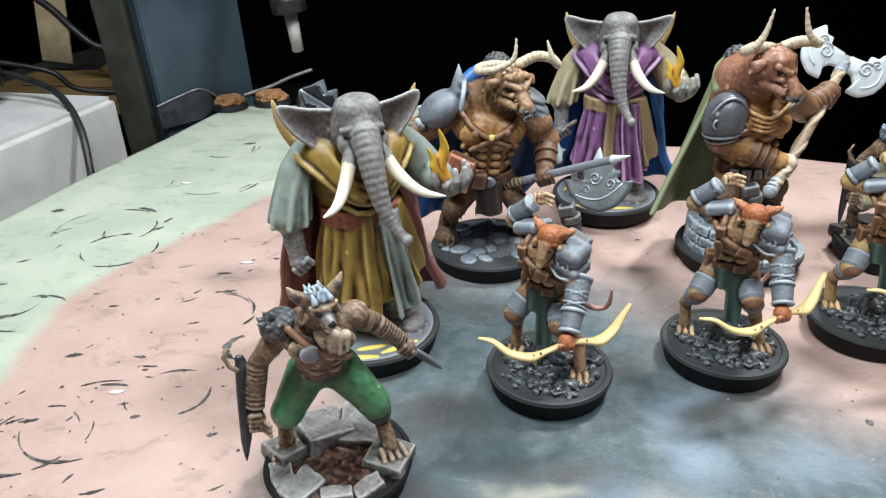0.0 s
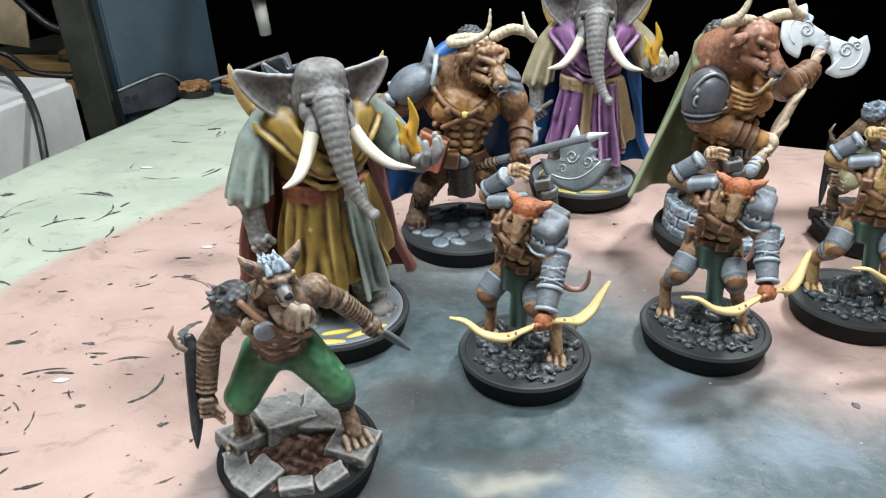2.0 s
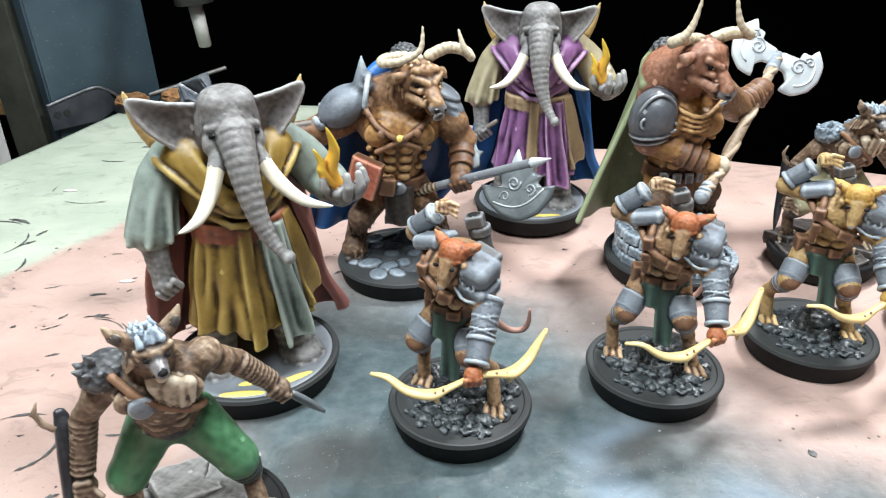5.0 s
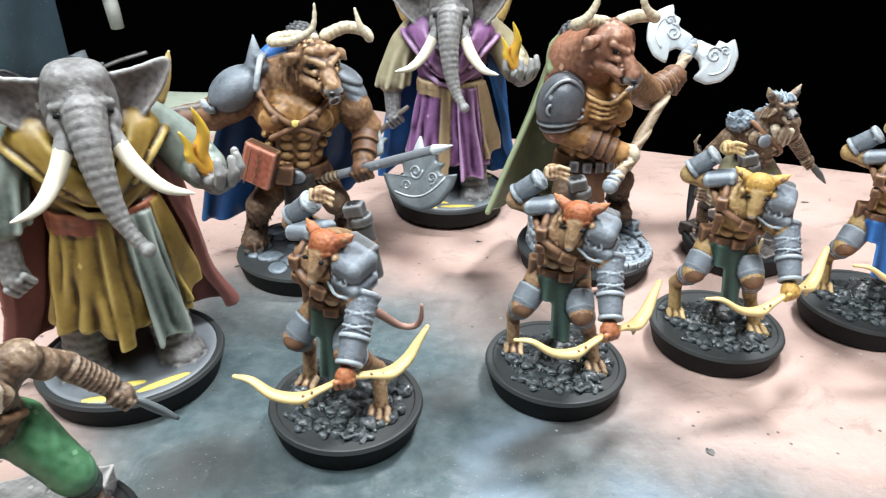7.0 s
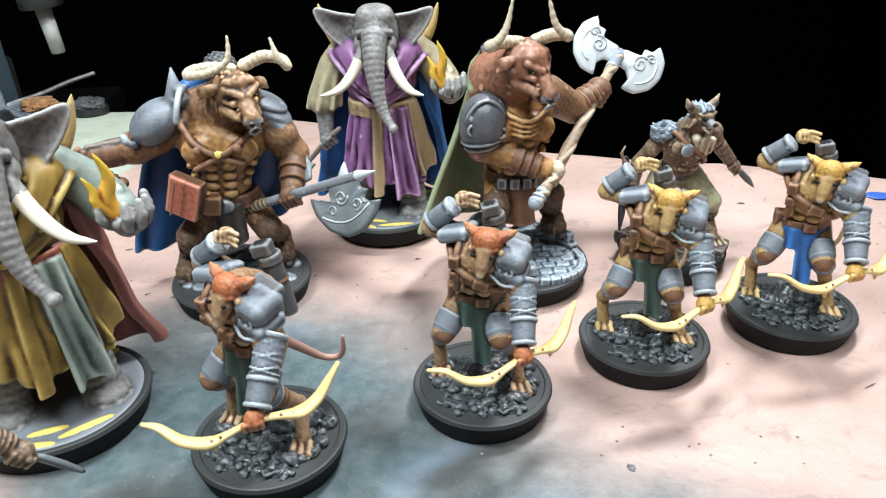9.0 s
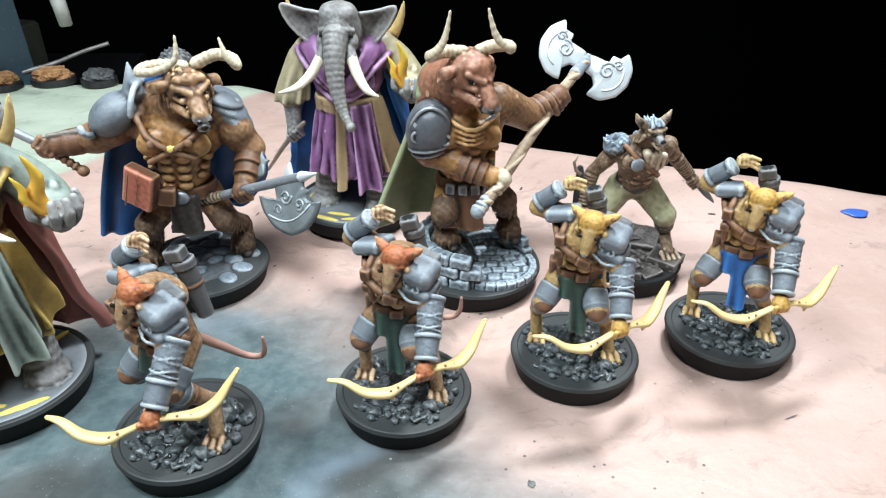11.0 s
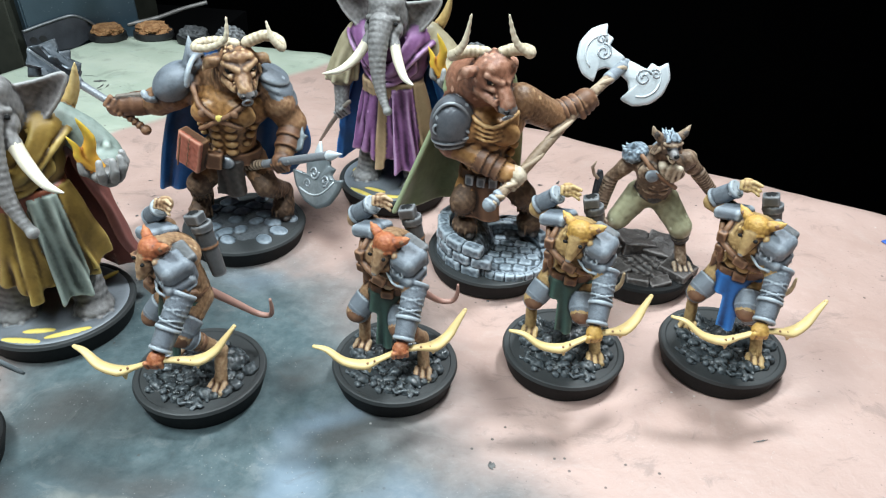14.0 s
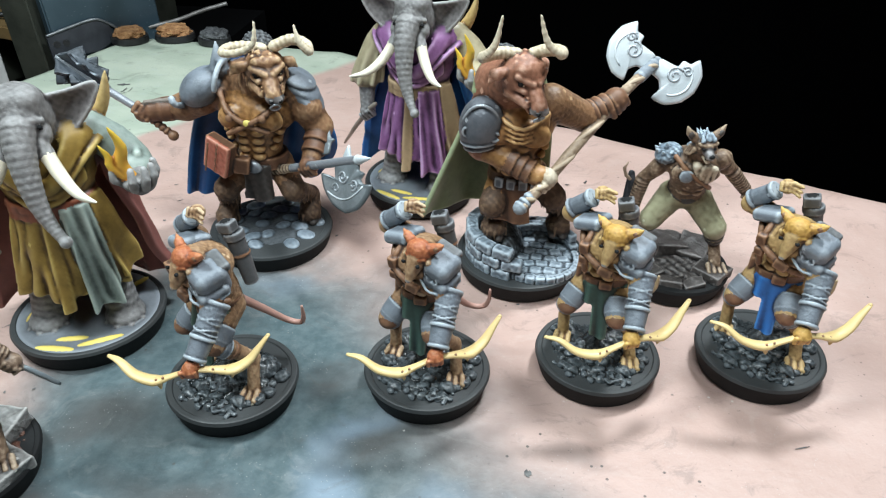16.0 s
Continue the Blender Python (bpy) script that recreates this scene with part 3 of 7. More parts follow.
for pts, r, lab in (([(-0.250, 0.43, 0.073), (-0.2268, 0.425, 0.058), (-0.2117, 0.42, 0.045), (-0.200, 0.42, 0.036), (-0.184, 0.43, 0.032), (-0.165, 0.47, 0.032)], 0.0022, "thick black cable hanging across the dark corner"), ([(-0.26, 0.38, 0.036), (-0.224, 0.362, 0.0345), (-0.207, 0.357, 0.0315), (-0.187, 0.346, 0.0265), (-0.1715, 0.330, 0.0150), (-0.1640, 0.316, -0.004), (-0.1640, 0.312, -0.020)], 0.0018, "black cable draped over the edge of the foam block"), ([(-0.250, 0.40, 0.032), (-0.224, 0.404, 0.0255), (-0.214, 0.408, 0.0150), (-0.200, 0.416, 0.0105), (-0.186, 0.424, 0.0095), (-0.175, 0.44, 0.0100)], 0.0016, "black cable lying on the plywood"), ([(-0.215, 0.46, 0.034), (-0.2037, 0.44, 0.029), (-0.195, 0.434, 0.0225), (-0.1835, 0.436, 0.0205), (-0.172, 0.45, 0.021)], 0.0018, "short black cable loop over the plywood")):
    tagged(cord("cable", pts, r, RUBBER), lab, "cable", "cables in the corner")

cabinet = tagged(new("steel_cabinet"), "blue-black steel cabinet specked with white paint behind the table", "cabinet")
board("side_panel", (-0.1460, 0.4185, 0.1125), (0.0310, 0.006, 0.1475), (0, -2, 49.6), speckled_metal(), 0.001, cabinet, "blue-black metal panel with white paint specks")
board("corner_post", (-0.1775, 0.399, 0.1125), (0.0085, 0.008, 0.1475), (0, -2, 0), OLIVE_DARK, 0.001, cabinet, "dark olive upright")


def bracket():
    """A black handle plate with two black discs for its holes and a bent rod."""
    top = tagged(new("tool_bracket"), "black metal bracket with two holes lying by the panel", "bracket")
    top.matrix_world = pose(-0.1475, 0.405, 0.0015, 82, 0, 49.6)
    bm = bmesh.new()
    outline = [(-0.019, -0.0065), (-0.019, 0.006), (-0.006, 0.0085), (0.008, 0.0105), (0.015, 0.007), (0.017, -0.002), (0.006, -0.0065)]
    lo = [bm.verts.new((x, y, -0.001)) for x, y in outline]
    hi = [bm.verts.new((x, y, 0.001)) for x, y in outline]
    bm.faces.new(lo[::-1]), bm.faces.new(hi)
    for i in range(len(outline)):
        j = (i + 1) % len(outline)
        bm.faces.new((lo[i], lo[j], hi[j], hi[i]))
    from_bm("plate", bm, DARK_PLASTIC, False, top)
    # solid black discs give the dark of the holes; the plate is uncut
    for x in (-0.015, -0.010):
        bm = bmesh.new()
        bmesh.ops.create_cone(bm, cap_ends=True, segments=18, radius1=0.0019, radius2=0.0019, depth=0.0026)
        ob = from_bm("hole", bm, RUBBER, False, top, "black disc standing in for a round hole in the plate")
        ob.location = (x, 0.001, 0)
    cord("rod", [(-0.019, 0.0062, 0.001), (-0.006, 0.0088, 0.001), (0.008, 0.0108, 0.001), (0.0155, 0.0072, 0.001), (0.019, 0.004, 0.001)], 0.0008, plain("worn_steel", (0.14, 0.15, 0.16), (0.24, 0.25, 0.26), 0.4, 200, 0.6), "thin worn steel rod along the edge", top)


bracket()
tagged(cord("steel_rod", [(-0.1245, 0.436, 0.002), (-0.111, 0.448, 0.004), (-0.099, 0.459, 0.0075), (-0.087, 0.469, 0.0100)], 0.0013, plain("grey_steel", (0.16, 0.15, 0.14), (0.26, 0.25, 0.24), 0.45, 150, 0.4)), "thin grey steel rod leaning behind the cork bases", "rod")


def rubble_base(x, y, r, mat, label, seed, h=0.0035):
    """A round black base with torn cork on it."""
    rng = random.Random(seed)
    z = table_height(x, y)
    top = tagged(new("cork_base"), label, "model base", "unfinished model bases")
    top.location = (x, y, z + 0.0002)
    bm = bmesh.new()
    prof = [(0, 0), (r * 0.98, 0), (r, 0.0006), (r * 0.97, h), (0, h)]
    rings = [[bm.verts.new((q * math.cos(a), q * math.sin(a), zz)) for a in np.linspace(0, 6.2832, 41)[:-1]] for q, zz in prof[1:4]]
    for a, b in zip(rings, rings[1:]):
        for j in range(40):
            bm.faces.new((a[j], a[(j + 1) % 40], b[(j + 1) % 40], b[j]))
    bm.faces.new(rings[0][::-1]), bm.faces.new(rings[-1])
    from_bm("disc", bm, RUBBER, False, top, "black plastic disc")
    bm = bmesh.new()
    bmesh.ops.create_icosphere(bm, subdivisions=4, radius=1)
    for v in bm.verts:
        k = 1 + 0.22 * noise.noise(v.co * 2.2 + Vector((seed, 0, 0))) + 0.12 * noise.noise(v.co * 6 + Vector((seed, 3, 0)))
        v.co = Vector((v.co.x * r * 0.82 * k, v.co.y * r * 0.8 * k, max(-0.4, min(0.75, v.co.z * 1.3)) * 0.0034 * k + noise.noise(v.co * 9) * 0.0005))
        v.co.z += h + 0.001
    from_bm("cork", bm, mat, False, top, "torn cork slab")


CORK = plain("orange_cork", (0.26, 0.12, 0.045), (0.46, 0.25, 0.11), 0.8, 350, 0, 0.0012)
GREY_RUBBLE = plain("grey_rubble", (0.05, 0.052, 0.055), (0.13, 0.135, 0.14), 0.6, 300, 0, 0.001)
rubble_base(-0.1275, 0.4185, 0.0105, CORK, "black base with a torn orange cork slab", 3)
rubble_base(-0.1045, 0.4285, 0.0115, CORK, "larger black base with a torn orange cork slab", 8)
rubble_base(-0.079, 0.4255, 0.0095, GREY_RUBBLE, "black base with dark grey rubble", 14)


def hanging_pen():
    top = tagged(new("hanging_nozzle"), "pale grey nozzle hanging from a dark arm over the table", "nozzle")
    top.matrix_world = pose(-0.0777, 0.40, 0.0355, 0, -6, 0)
    for name, z0, z1, r0, r1, mat, lab in (("tip", 0.0, 0.021, 0.0031, 0.0036, plain("pale_grey_plastic", (0.30, 0.30, 0.29), (0.42, 0.42, 0.40), 0.4, 120), "pale grey plastic tip"), ("holder", 0.021, 0.032, 0.0095, 0.0095, RUBBER, "black holder")):
        bm = bmesh.new()
        bmesh.ops.create_cone(bm, cap_ends=True, segments=28, radius1=r0, radius2=r1, depth=z1 - z0)
        bmesh.ops.bevel(bm, geom=[e for e in bm.edges if len(e.link_faces) == 2 and e.calc_face_angle() > 1], offset=0.0005, segments=2, affect="EDGES")
        ob = from_bm(name, bm, mat, True, top, lab)
        ob.location = (0, 0, (z0 + z1) / 2)
    cord("arm", [(0, 0, 0.03), (-0.002, 0.01, 0.06), (-0.01, 0.06, 0.12), (-0.03, 0.2, 0.2)], 0.006, RUBBER, "black arm", top)


hanging_pen()

# ---- sculpting: smooth blends of simple solids, meshed in one piece ----
SMOOTH = {"robe", "panel", "panel_side", "mantle", "sleeve", "sash", "cloak", "trousers", "armour", "dark_steel", "silver", "navy", "blue", "cape_green", "bone", "ivory", "green", "gold", "flame", "slate", "quiver", "leather"}


class Sculpt:
    """A figurine in millimetres, built as a distance field of blended solids; front is -y."""

    def __init__(self, lo, hi, voxel):
        self.lo, self.v = np.array(lo, dtype=np.float32), voxel
        self.n = np.ceil((np.array(hi) - lo) / voxel).astype(int) + 1
        self.d = np.full(self.n, 50.0, dtype=np.float32)
        self.m = np.zeros(self.n, dtype=np.int16)
        self.mats, self.extra = [], []
        self.yaw, self.lean = 0.0, (0.0, 0.0)

    def twist(self, degrees=0.0, lean=0.0, above=0.0):
        """What is added next is turned about the upright axis, and leans forward above a height."""
        self.yaw, self.lean = degrees, (lean, above)

    def put(self, p):
        a = radians(self.yaw)
        x, y, z = p
        x, y = x * math.cos(a) - y * math.sin(a), x * math.sin(a) + y * math.cos(a)
        return np.array((x, y - self.lean[0] * max(0, z - self.lean[1]), z), dtype=np.float32)

    def slot(self, name):
        if name not in self.mats:
            self.mats.append(name)
        return self.mats.index(name)

    def window(self, lo, hi):
        a = np.clip(np.floor((np.array(lo) - self.lo) / self.v).astype(int), 0, self.n - 1)
        b = np.clip(np.ceil((np.array(hi) - self.lo) / self.v).astype(int) + 1, 1, self.n)
        s = tuple(slice(i, j) for i, j in zip(a, b))
        axes = [self.lo[k] + self.v * np.arange(a[k], b[k], dtype=np.float32) for k in range(3)]
        return s, np.meshgrid(*axes, indexing="ij")

    def blend(self, s, d, mat, k):
        old = self.d[s]
        take = d < old
        if k > 0:
            h = np.maximum(k - np.abs(old - d), 0) / k
            self.d[s] = np.minimum(old, d) - h * h * k * 0.25
        else:
            self.d[s] = np.minimum(old, d)
        self.m[s] = np.where(take, self.slot(mat), self.m[s])

    def cap(self, mat, a, b, ra, rb=None, k=0.8, rough=0.0, freq=2.0, rings=0.0, pitch=2.0):
        """A tapered rod with round ends; rings: raised bands along it."""
        rb = ra if rb is None else rb
        a, b = self.put(a), self.put(b)
        r = max(ra, rb) + k + rough + rings + 0.8
        s, (x, y, z) = self.window(np.minimum(a, b) - r, np.maximum(a, b) + r)
        ab = b - a
        length = float(np.linalg.norm(ab)) + 1e-6
        t = np.clip(((x - a[0]) * ab[0] + (y - a[1]) * ab[1] + (z - a[2]) * ab[2]) / length ** 2, 0, 1)
        d = np.sqrt((x - a[0] - t * ab[0]) ** 2 + (y - a[1] - t * ab[1]) ** 2 + (z - a[2] - t * ab[2]) ** 2) - (ra + (rb - ra) * t)
        if rings:
            d = d - rings * np.sin(t * length * 6.2832 / pitch)
        if rough:
            d = d - rough * grainy(x, y, z, freq)
        self.blend(s, d, mat, k)

    def tube(self, mat, a, b, ra, rb=None, k=0.12, flat=1.0):
        """A tapered sleeve with cut ends: bracers, bands and straps."""
        rb = ra if rb is None else rb
        a, b = self.put(a), self.put(b)
        r = max(ra, rb) + k + 0.8
        s, (x, y, z) = self.window(np.minimum(a, b) - r, np.maximum(a, b) + r)
        ab = b - a
        length = float(np.linalg.norm(ab)) + 1e-6
        u = ab / length
        t = (x - a[0]) * u[0] + (y - a[1]) * u[1] + (z - a[2]) * u[2]
        f = np.clip(t / length, 0, 1)
        radial = np.sqrt(np.maximum((x - a[0]) ** 2 + (y - a[1]) ** 2 + (z - a[2]) ** 2 - t * t, 0)) - (ra + (rb - ra) * f)
        axial = np.abs(t - length / 2) - length / 2
        e = 0.25
        d = np.sqrt(np.maximum(radial + e, 0) ** 2 + np.maximum(axial + e, 0) ** 2) + np.minimum(np.maximum(radial + e, axial + e), 0) - e
        self.blend(s, d, mat, k)

    def plates(self, mat, a, b, ra, rb, count, flare=0.35, k=0.08):
        """Overlapping bands of armour or wrapping along a limb."""
        a, b = Vector(a), Vector(b)
        for i in range(count):
            f, g = i / count, (i + 1.12) / count
            r = ra + (rb - ra) * (i + 0.5) / count
            self.tube(mat, a.lerp(b, f), a.lerp(b, g), r - flare * 0.4, r + flare * 0.6, k)

    def sweep(self, mat, rods, k, rough=0.0, freq=2.0):
        """Many tapered rods joined hard among themselves, then blended to the rest at once."""
        rods = [(self.put(a), self.put(b), ra, rb) for a, b, ra, rb in rods]
        pad = max(max(q[2], q[3]) for q in rods) + k + rough + 0.8
        lo = np.min([np.minimum(q[0], q[1]) for q in rods], axis=0) - pad
        hi = np.max([np.maximum(q[0], q[1]) for q in rods], axis=0) + pad
        s, (gx, gy, gz) = self.window(lo, hi)
        total = np.full(gx.shape, 50.0, dtype=np.float32)
        for a, b, ra, rb in rods:
            t, (x, y, z) = self.window(np.minimum(a, b) - pad, np.maximum(a, b) + pad)
            t = tuple(slice(u.start - w.start, u.stop - w.start) for u, w in zip(t, s))
            ab = b - a
            f = np.clip(((x - a[0]) * ab[0] + (y - a[1]) * ab[1] + (z - a[2]) * ab[2]) / (float(ab @ ab) + 1e-9), 0, 1)
            d = np.sqrt((x - a[0] - f * ab[0]) ** 2 + (y - a[1] - f * ab[1]) ** 2 + (z - a[2] - f * ab[2]) ** 2) - (ra + (rb - ra) * f)
            total[t] = np.minimum(total[t], d)
        if rough:
            total = total - rough * grainy(gx, gy, gz, freq)
        self.blend(s, total, mat, k)

    def chain(self, mat, pts, radii, k=0.8, rough=0.0, freq=2.0):
        self.sweep(mat, [(pts[i], pts[i + 1], radii[i], radii[i + 1]) for i in range(len(pts) - 1)], k, rough, freq)

    def ell(self, mat, c, r, turn=(0, 0, 0), k=0.8, rough=0.0, freq=2.0, cut=None):
        """An ellipsoid; cut: (axis, sign, offset) keeps one side of it."""
        c, r = self.put(c), np.array(r, dtype=np.float32)
        turn = (turn[0], turn[1], turn[2] + self.yaw)
        w = float(r.max()) + k + rough + 0.8
        s, (x, y, z) = self.window(c - w, c + w)
        q = rotate_in(x - c[0], y - c[1], z - c[2], turn)
        e = np.sqrt(sum((q[i] / r[i]) ** 2 for i in range(3)))
        g = np.sqrt(sum((q[i] / r[i] ** 2) ** 2 for i in range(3)))
        d = e * (e - 1) / np.maximum(g, 1e-4)
        if cut:
            d = np.maximum(d, cut[1] * (q[cut[0]] - cut[2]))
        if rough:
            d = d - rough * grainy(x, y, z, freq)
        self.blend(s, d, mat, k)

    def box(self, mat, c, half, turn=(0, 0, 0), edge=0.4, k=0.3, rough=0.0, freq=2.0):
        c, h = self.put(c), np.array(half, dtype=np.float32) - edge
        turn = (turn[0], turn[1], turn[2] + self.yaw)
        w = float(np.linalg.norm(half)) + k + rough + 0.8
        s, (x, y, z) = self.window(c - w, c + w)
        q = [np.abs(v) - h[i] for i, v in enumerate(rotate_in(x - c[0], y - c[1], z - c[2], turn))]
        d = np.sqrt(sum(np.maximum(v, 0) ** 2 for v in q)) + np.minimum(np.maximum(np.maximum(q[0], q[1]), q[2]), 0) - edge
        if rough:
            d = d - rough * grainy(x, y, z, freq)
        self.blend(s, d, mat, k)

    def skirt(self, mat, z0, z1, c0, c1, r0, r1, folds=0.5, count=9, thick=None, arc=None, phase=0.0, k=0.5, sway=0.6):
        """Hanging cloth: an elliptical cone from z0 (low) to z1 (high) with folds. thick: a shell. arc: (middle, half width) in degrees."""
        w = max(*r0, *r1) * (1 + 0.1) + folds + 3
        lo = np.minimum(c0, c1) - w
        hi = np.maximum(c0, c1) + w
        s, (x, y, z) = self.window((lo[0], lo[1], z0 - 2), (hi[0], hi[1], z1 + 2))
        t = np.clip((z - z0) / (z1 - z0), 0, 1)
        dx, dy = x - (c0[0] + (c1[0] - c0[0]) * t), y - (c0[1] + (c1[1] - c0[1]) * t)
        rx, ry = r0[0] + (r1[0] - r0[0]) * t, r0[1] + (r1[1] - r0[1]) * t
        ang = np.arctan2(dy / ry, dx / rx)
        wave = np.sin(count * ang + phase + sway * np.sin(z * 0.25)) + 0.5 * np.sin((count * 2 - 3) * ang + 1.3 - phase + z * 0.12)
        rho = np.sqrt((dx / rx) ** 2 + (dy / ry) ** 2)
        d = (rho - 1) * np.minimum(rx, ry) - folds * (1 - 0.75 * t) * wave
        if thick:
            d = np.abs(d) - thick
        if arc:
            off = np.abs((np.degrees(ang) - arc[0] + 180) % 360 - 180)
            d = np.maximum(d, (off - arc[1]) * 0.0175 * np.minimum(rx, ry))
        hem = z0 + folds * 0.9 * np.sin(ang * 5 + phase)
        d = np.maximum(d, np.maximum(hem - z, z - z1)) * 0.85
        self.blend(s, d, mat, k)

    def sheet(self, mat, rows, thick=0.7, k=0.4, ripple=0.0, waves=4.0):
        """A cape: a sheet of cloth laid through rows of points, made of overlapping short rods."""
        rows = [[Vector(p) for p in r] for r in rows]
        n = 40
        rods, last = [], None
        for i in range(n + 1):
            v = i / n
            pts = [spline_point(rows, j / n, v) for j in range(n + 1)]
            for j, p in enumerate(pts):
                p.y += ripple * v * math.sin(waves * 6.2832 * j / n)
            if last:
                for j in range(n):
                    mid = (pts[j] + pts[j + 1] + last[j] + last[j + 1]) / 4
                    rods += [(last[j], pts[j + 1], thick, thick), (pts[j], last[j + 1], thick, thick)]
                    if max((pts[j] - last[j]).length, (pts[j + 1] - pts[j]).length) > 1.6:
                        rods.append((mid, pts[j], thick, thick))
                rods += [(last[j], pts[j], thick, thick) for j in (0, n)]
            last = pts
        rods += [(last[j], last[j + 1], thick, thick) for j in range(n)]
        self.sweep(mat, rods, k)

    def digits(self, mat, root, out, side, count, length, r, tip=None, tipmat="ivory", drop=0.0):
        """Fingers or toes in a row, with claws."""
        root, out, side = Vector(root), Vector(out).normalized(), Vector(side).normalized()
        for i in range(count):
            o = (i - (count - 1) / 2)
            a = root + side * o * r * 1.75
            b = a + (out + side * o * 0.14).normalized() * length - Vector((0, 0, drop))
            self.cap(mat, a, b, r * 1.05, r * 0.8, 0.35)
            if tip:
                self.cap(tipmat, b, b + out * tip - Vector((0, 0, tip * 0.6)), r * 0.55, 0.15, 0.1)

    def fist(self, mat, c, r, axis, front):
        """A closed hand round a grip along axis."""
        c, axis, front = Vector(c), Vector(axis).normalized(), Vector(front).normalized()
        self.ell(mat, c, (r, r, r), k=0.8)
        for i in range(4):
            p = c + axis * (i - 1.5) * r * 0.52
            self.cap(mat, p + front * r * 0.75, p + front * r * 0.45 + axis.cross(front) * r * 0.85, r * 0.3, r * 0.27, 0.25)
        self.cap(mat, c - axis * r * 0.3 - axis.cross(front) * r * 0.6, c + front * r * 0.9 + axis * r * 0.4, r * 0.3, r * 0.25, 0.25)

    def mesh_extra(self, mat, verts, faces):
        self.extra.append((self.slot(mat), verts, faces))

    def rope(self, mat, pts, radii, sides=8, flat=1.0):
        """A thin swept rod with its own clean mesh."""
        pts = [Vector([float(q) for q in self.put(p)]) for p in pts]
        verts, faces = [], []
        for i, p in enumerate(pts):
            d = (pts[min(i + 1, len(pts) - 1)] - pts[max(i - 1, 0)]).normalized()
            u = d.cross(Vector((0.13, 0.2, 0.97))).normalized()
            w = d.cross(u)
            for j in range(sides):
                a = 6.28319 * j / sides
                verts.append(p + (u * math.cos(a) + w * math.sin(a) * flat) * radii[i])
        for i in range(len(pts) - 1):
            for j in range(sides):
                k = (j + 1) % sides
                faces.append((i * sides + j, i * sides + k, (i + 1) * sides + k, (i + 1) * sides + j))
        faces += [tuple(range(sides))[::-1], tuple((len(pts) - 1) * sides + j for j in range(sides))]
        self.mesh_extra(mat, verts, faces)

    def plate(self, mat, origin, ex, ey, outline, half, sharp=0.25):
        """A blade: an outline in the plane of ex, ey, thick in the middle and thin at the rim."""
        o, ex, ey = Vector([float(q) for q in self.put(origin)]), Vector(ex).normalized(), Vector(ey)
        ey = (ey - ex * ey.dot(ex)).normalized()
        ez = ex.cross(ey)
        loop = [Vector((x, y, 0)) for x, y in outline]
        fine = []
        for i in range(len(loop)):
            a, b, c, e = loop[i - 1], loop[i], loop[(i + 1) % len(loop)], loop[(i + 2) % len(loop)]
            for f in (0.0, 0.25, 0.5, 0.75):
                q = 0.5 * (2 * b + (c - a) * f + (2 * a - 5 * b + 4 * c - e) * f * f + (3 * b - a - 3 * c + e) * f ** 3)
                fine.append((b.lerp(c, f) + q) / 2)
        outline = [(q.x, q.y) for q in fine]
        cx, cy = sum(p[0] for p in outline) / len(outline), sum(p[1] for p in outline) / len(outline)
        n = len(outline)
        rings = [(1.0, sharp), (0.93, half * 0.8), (0.86, half)]
        verts, faces = [], []
        for sign in (1, -1):
            for f, h in rings:
                for px, py in outline:
                    verts.append(o + ex * (cx + (px - cx) * f) + ey * (cy + (py - cy) * f) + ez * h * sign)
            verts.append(o + ex * cx + ey * cy + ez * half * sign)
        per = n * len(rings) + 1
        for side in (0, 1):
            b = side * per
            for q in range(len(rings) - 1):
                for i in range(n):
                    j = (i + 1) % n
                    f = (b + q * n + i, b + q * n + j, b + (q + 1) * n + j, b + (q + 1) * n + i)
                    faces.append(f if side == 0 else f[::-1])
            for i in range(n):
                j = (i + 1) % n
                f = (b + (len(rings) - 1) * n + i, b + (len(rings) - 1) * n + j, b + per - 1)
                faces.append(f if side == 0 else f[::-1])
        for i in range(n):
            j = (i + 1) % n
            faces.append((i, per + i, per + j, j))
        self.mesh_extra(mat, verts, faces)
        return lambda x, y, h=half: o + ex * x + ey * y + ez * h

    def scroll(self, mat, place, cx, cy, r, turns, start, half, width=0.36, sign=1):
        """A raised spiral on both faces of a blade."""
        for h in (half, -half):
            pts = []
            for i in range(int(turns * 14) + 1):
                f = i / (turns * 14)
                a = start + sign * f * turns * 6.2832
                pts.append(place(cx + math.cos(a) * r * (1 - 0.8 * f), cy + math.sin(a) * r * (1 - 0.8 * f), h))
            self.rope(mat, pts, [width] * len(pts), 6)

    def base(self, r, h=5.0, side="black", top="rim", lip=1.6):
        """The round plastic base with its rim."""
        prof = [(0, -1.4, side), (r - 1.9, -1.4, side), (r - 1.5, -0.9, side), (r, h - 0.9, side), (r - 0.35, h - 0.12, top), (r - 0.7, h, top), (r - lip, h, top), (r - lip - 0.3, h - 0.3, top), (0, h - 0.3, top)]
        n = 72
        for (r0, z0, m), (r1, z1, m1) in zip(prof, prof[1:]):
            verts, faces = [], []
            for i in range(n):
                a = 6.28319 * i / n
                verts += [(r0 * math.cos(a), r0 * math.sin(a), z0), (r1 * math.cos(a), r1 * math.sin(a), z1)]
            for i in range(n):
                j = (i + 1) % n
                faces.append((2 * i, 2 * j, 2 * j + 1, 2 * i + 1))
            self.mesh_extra(m1, verts, faces)

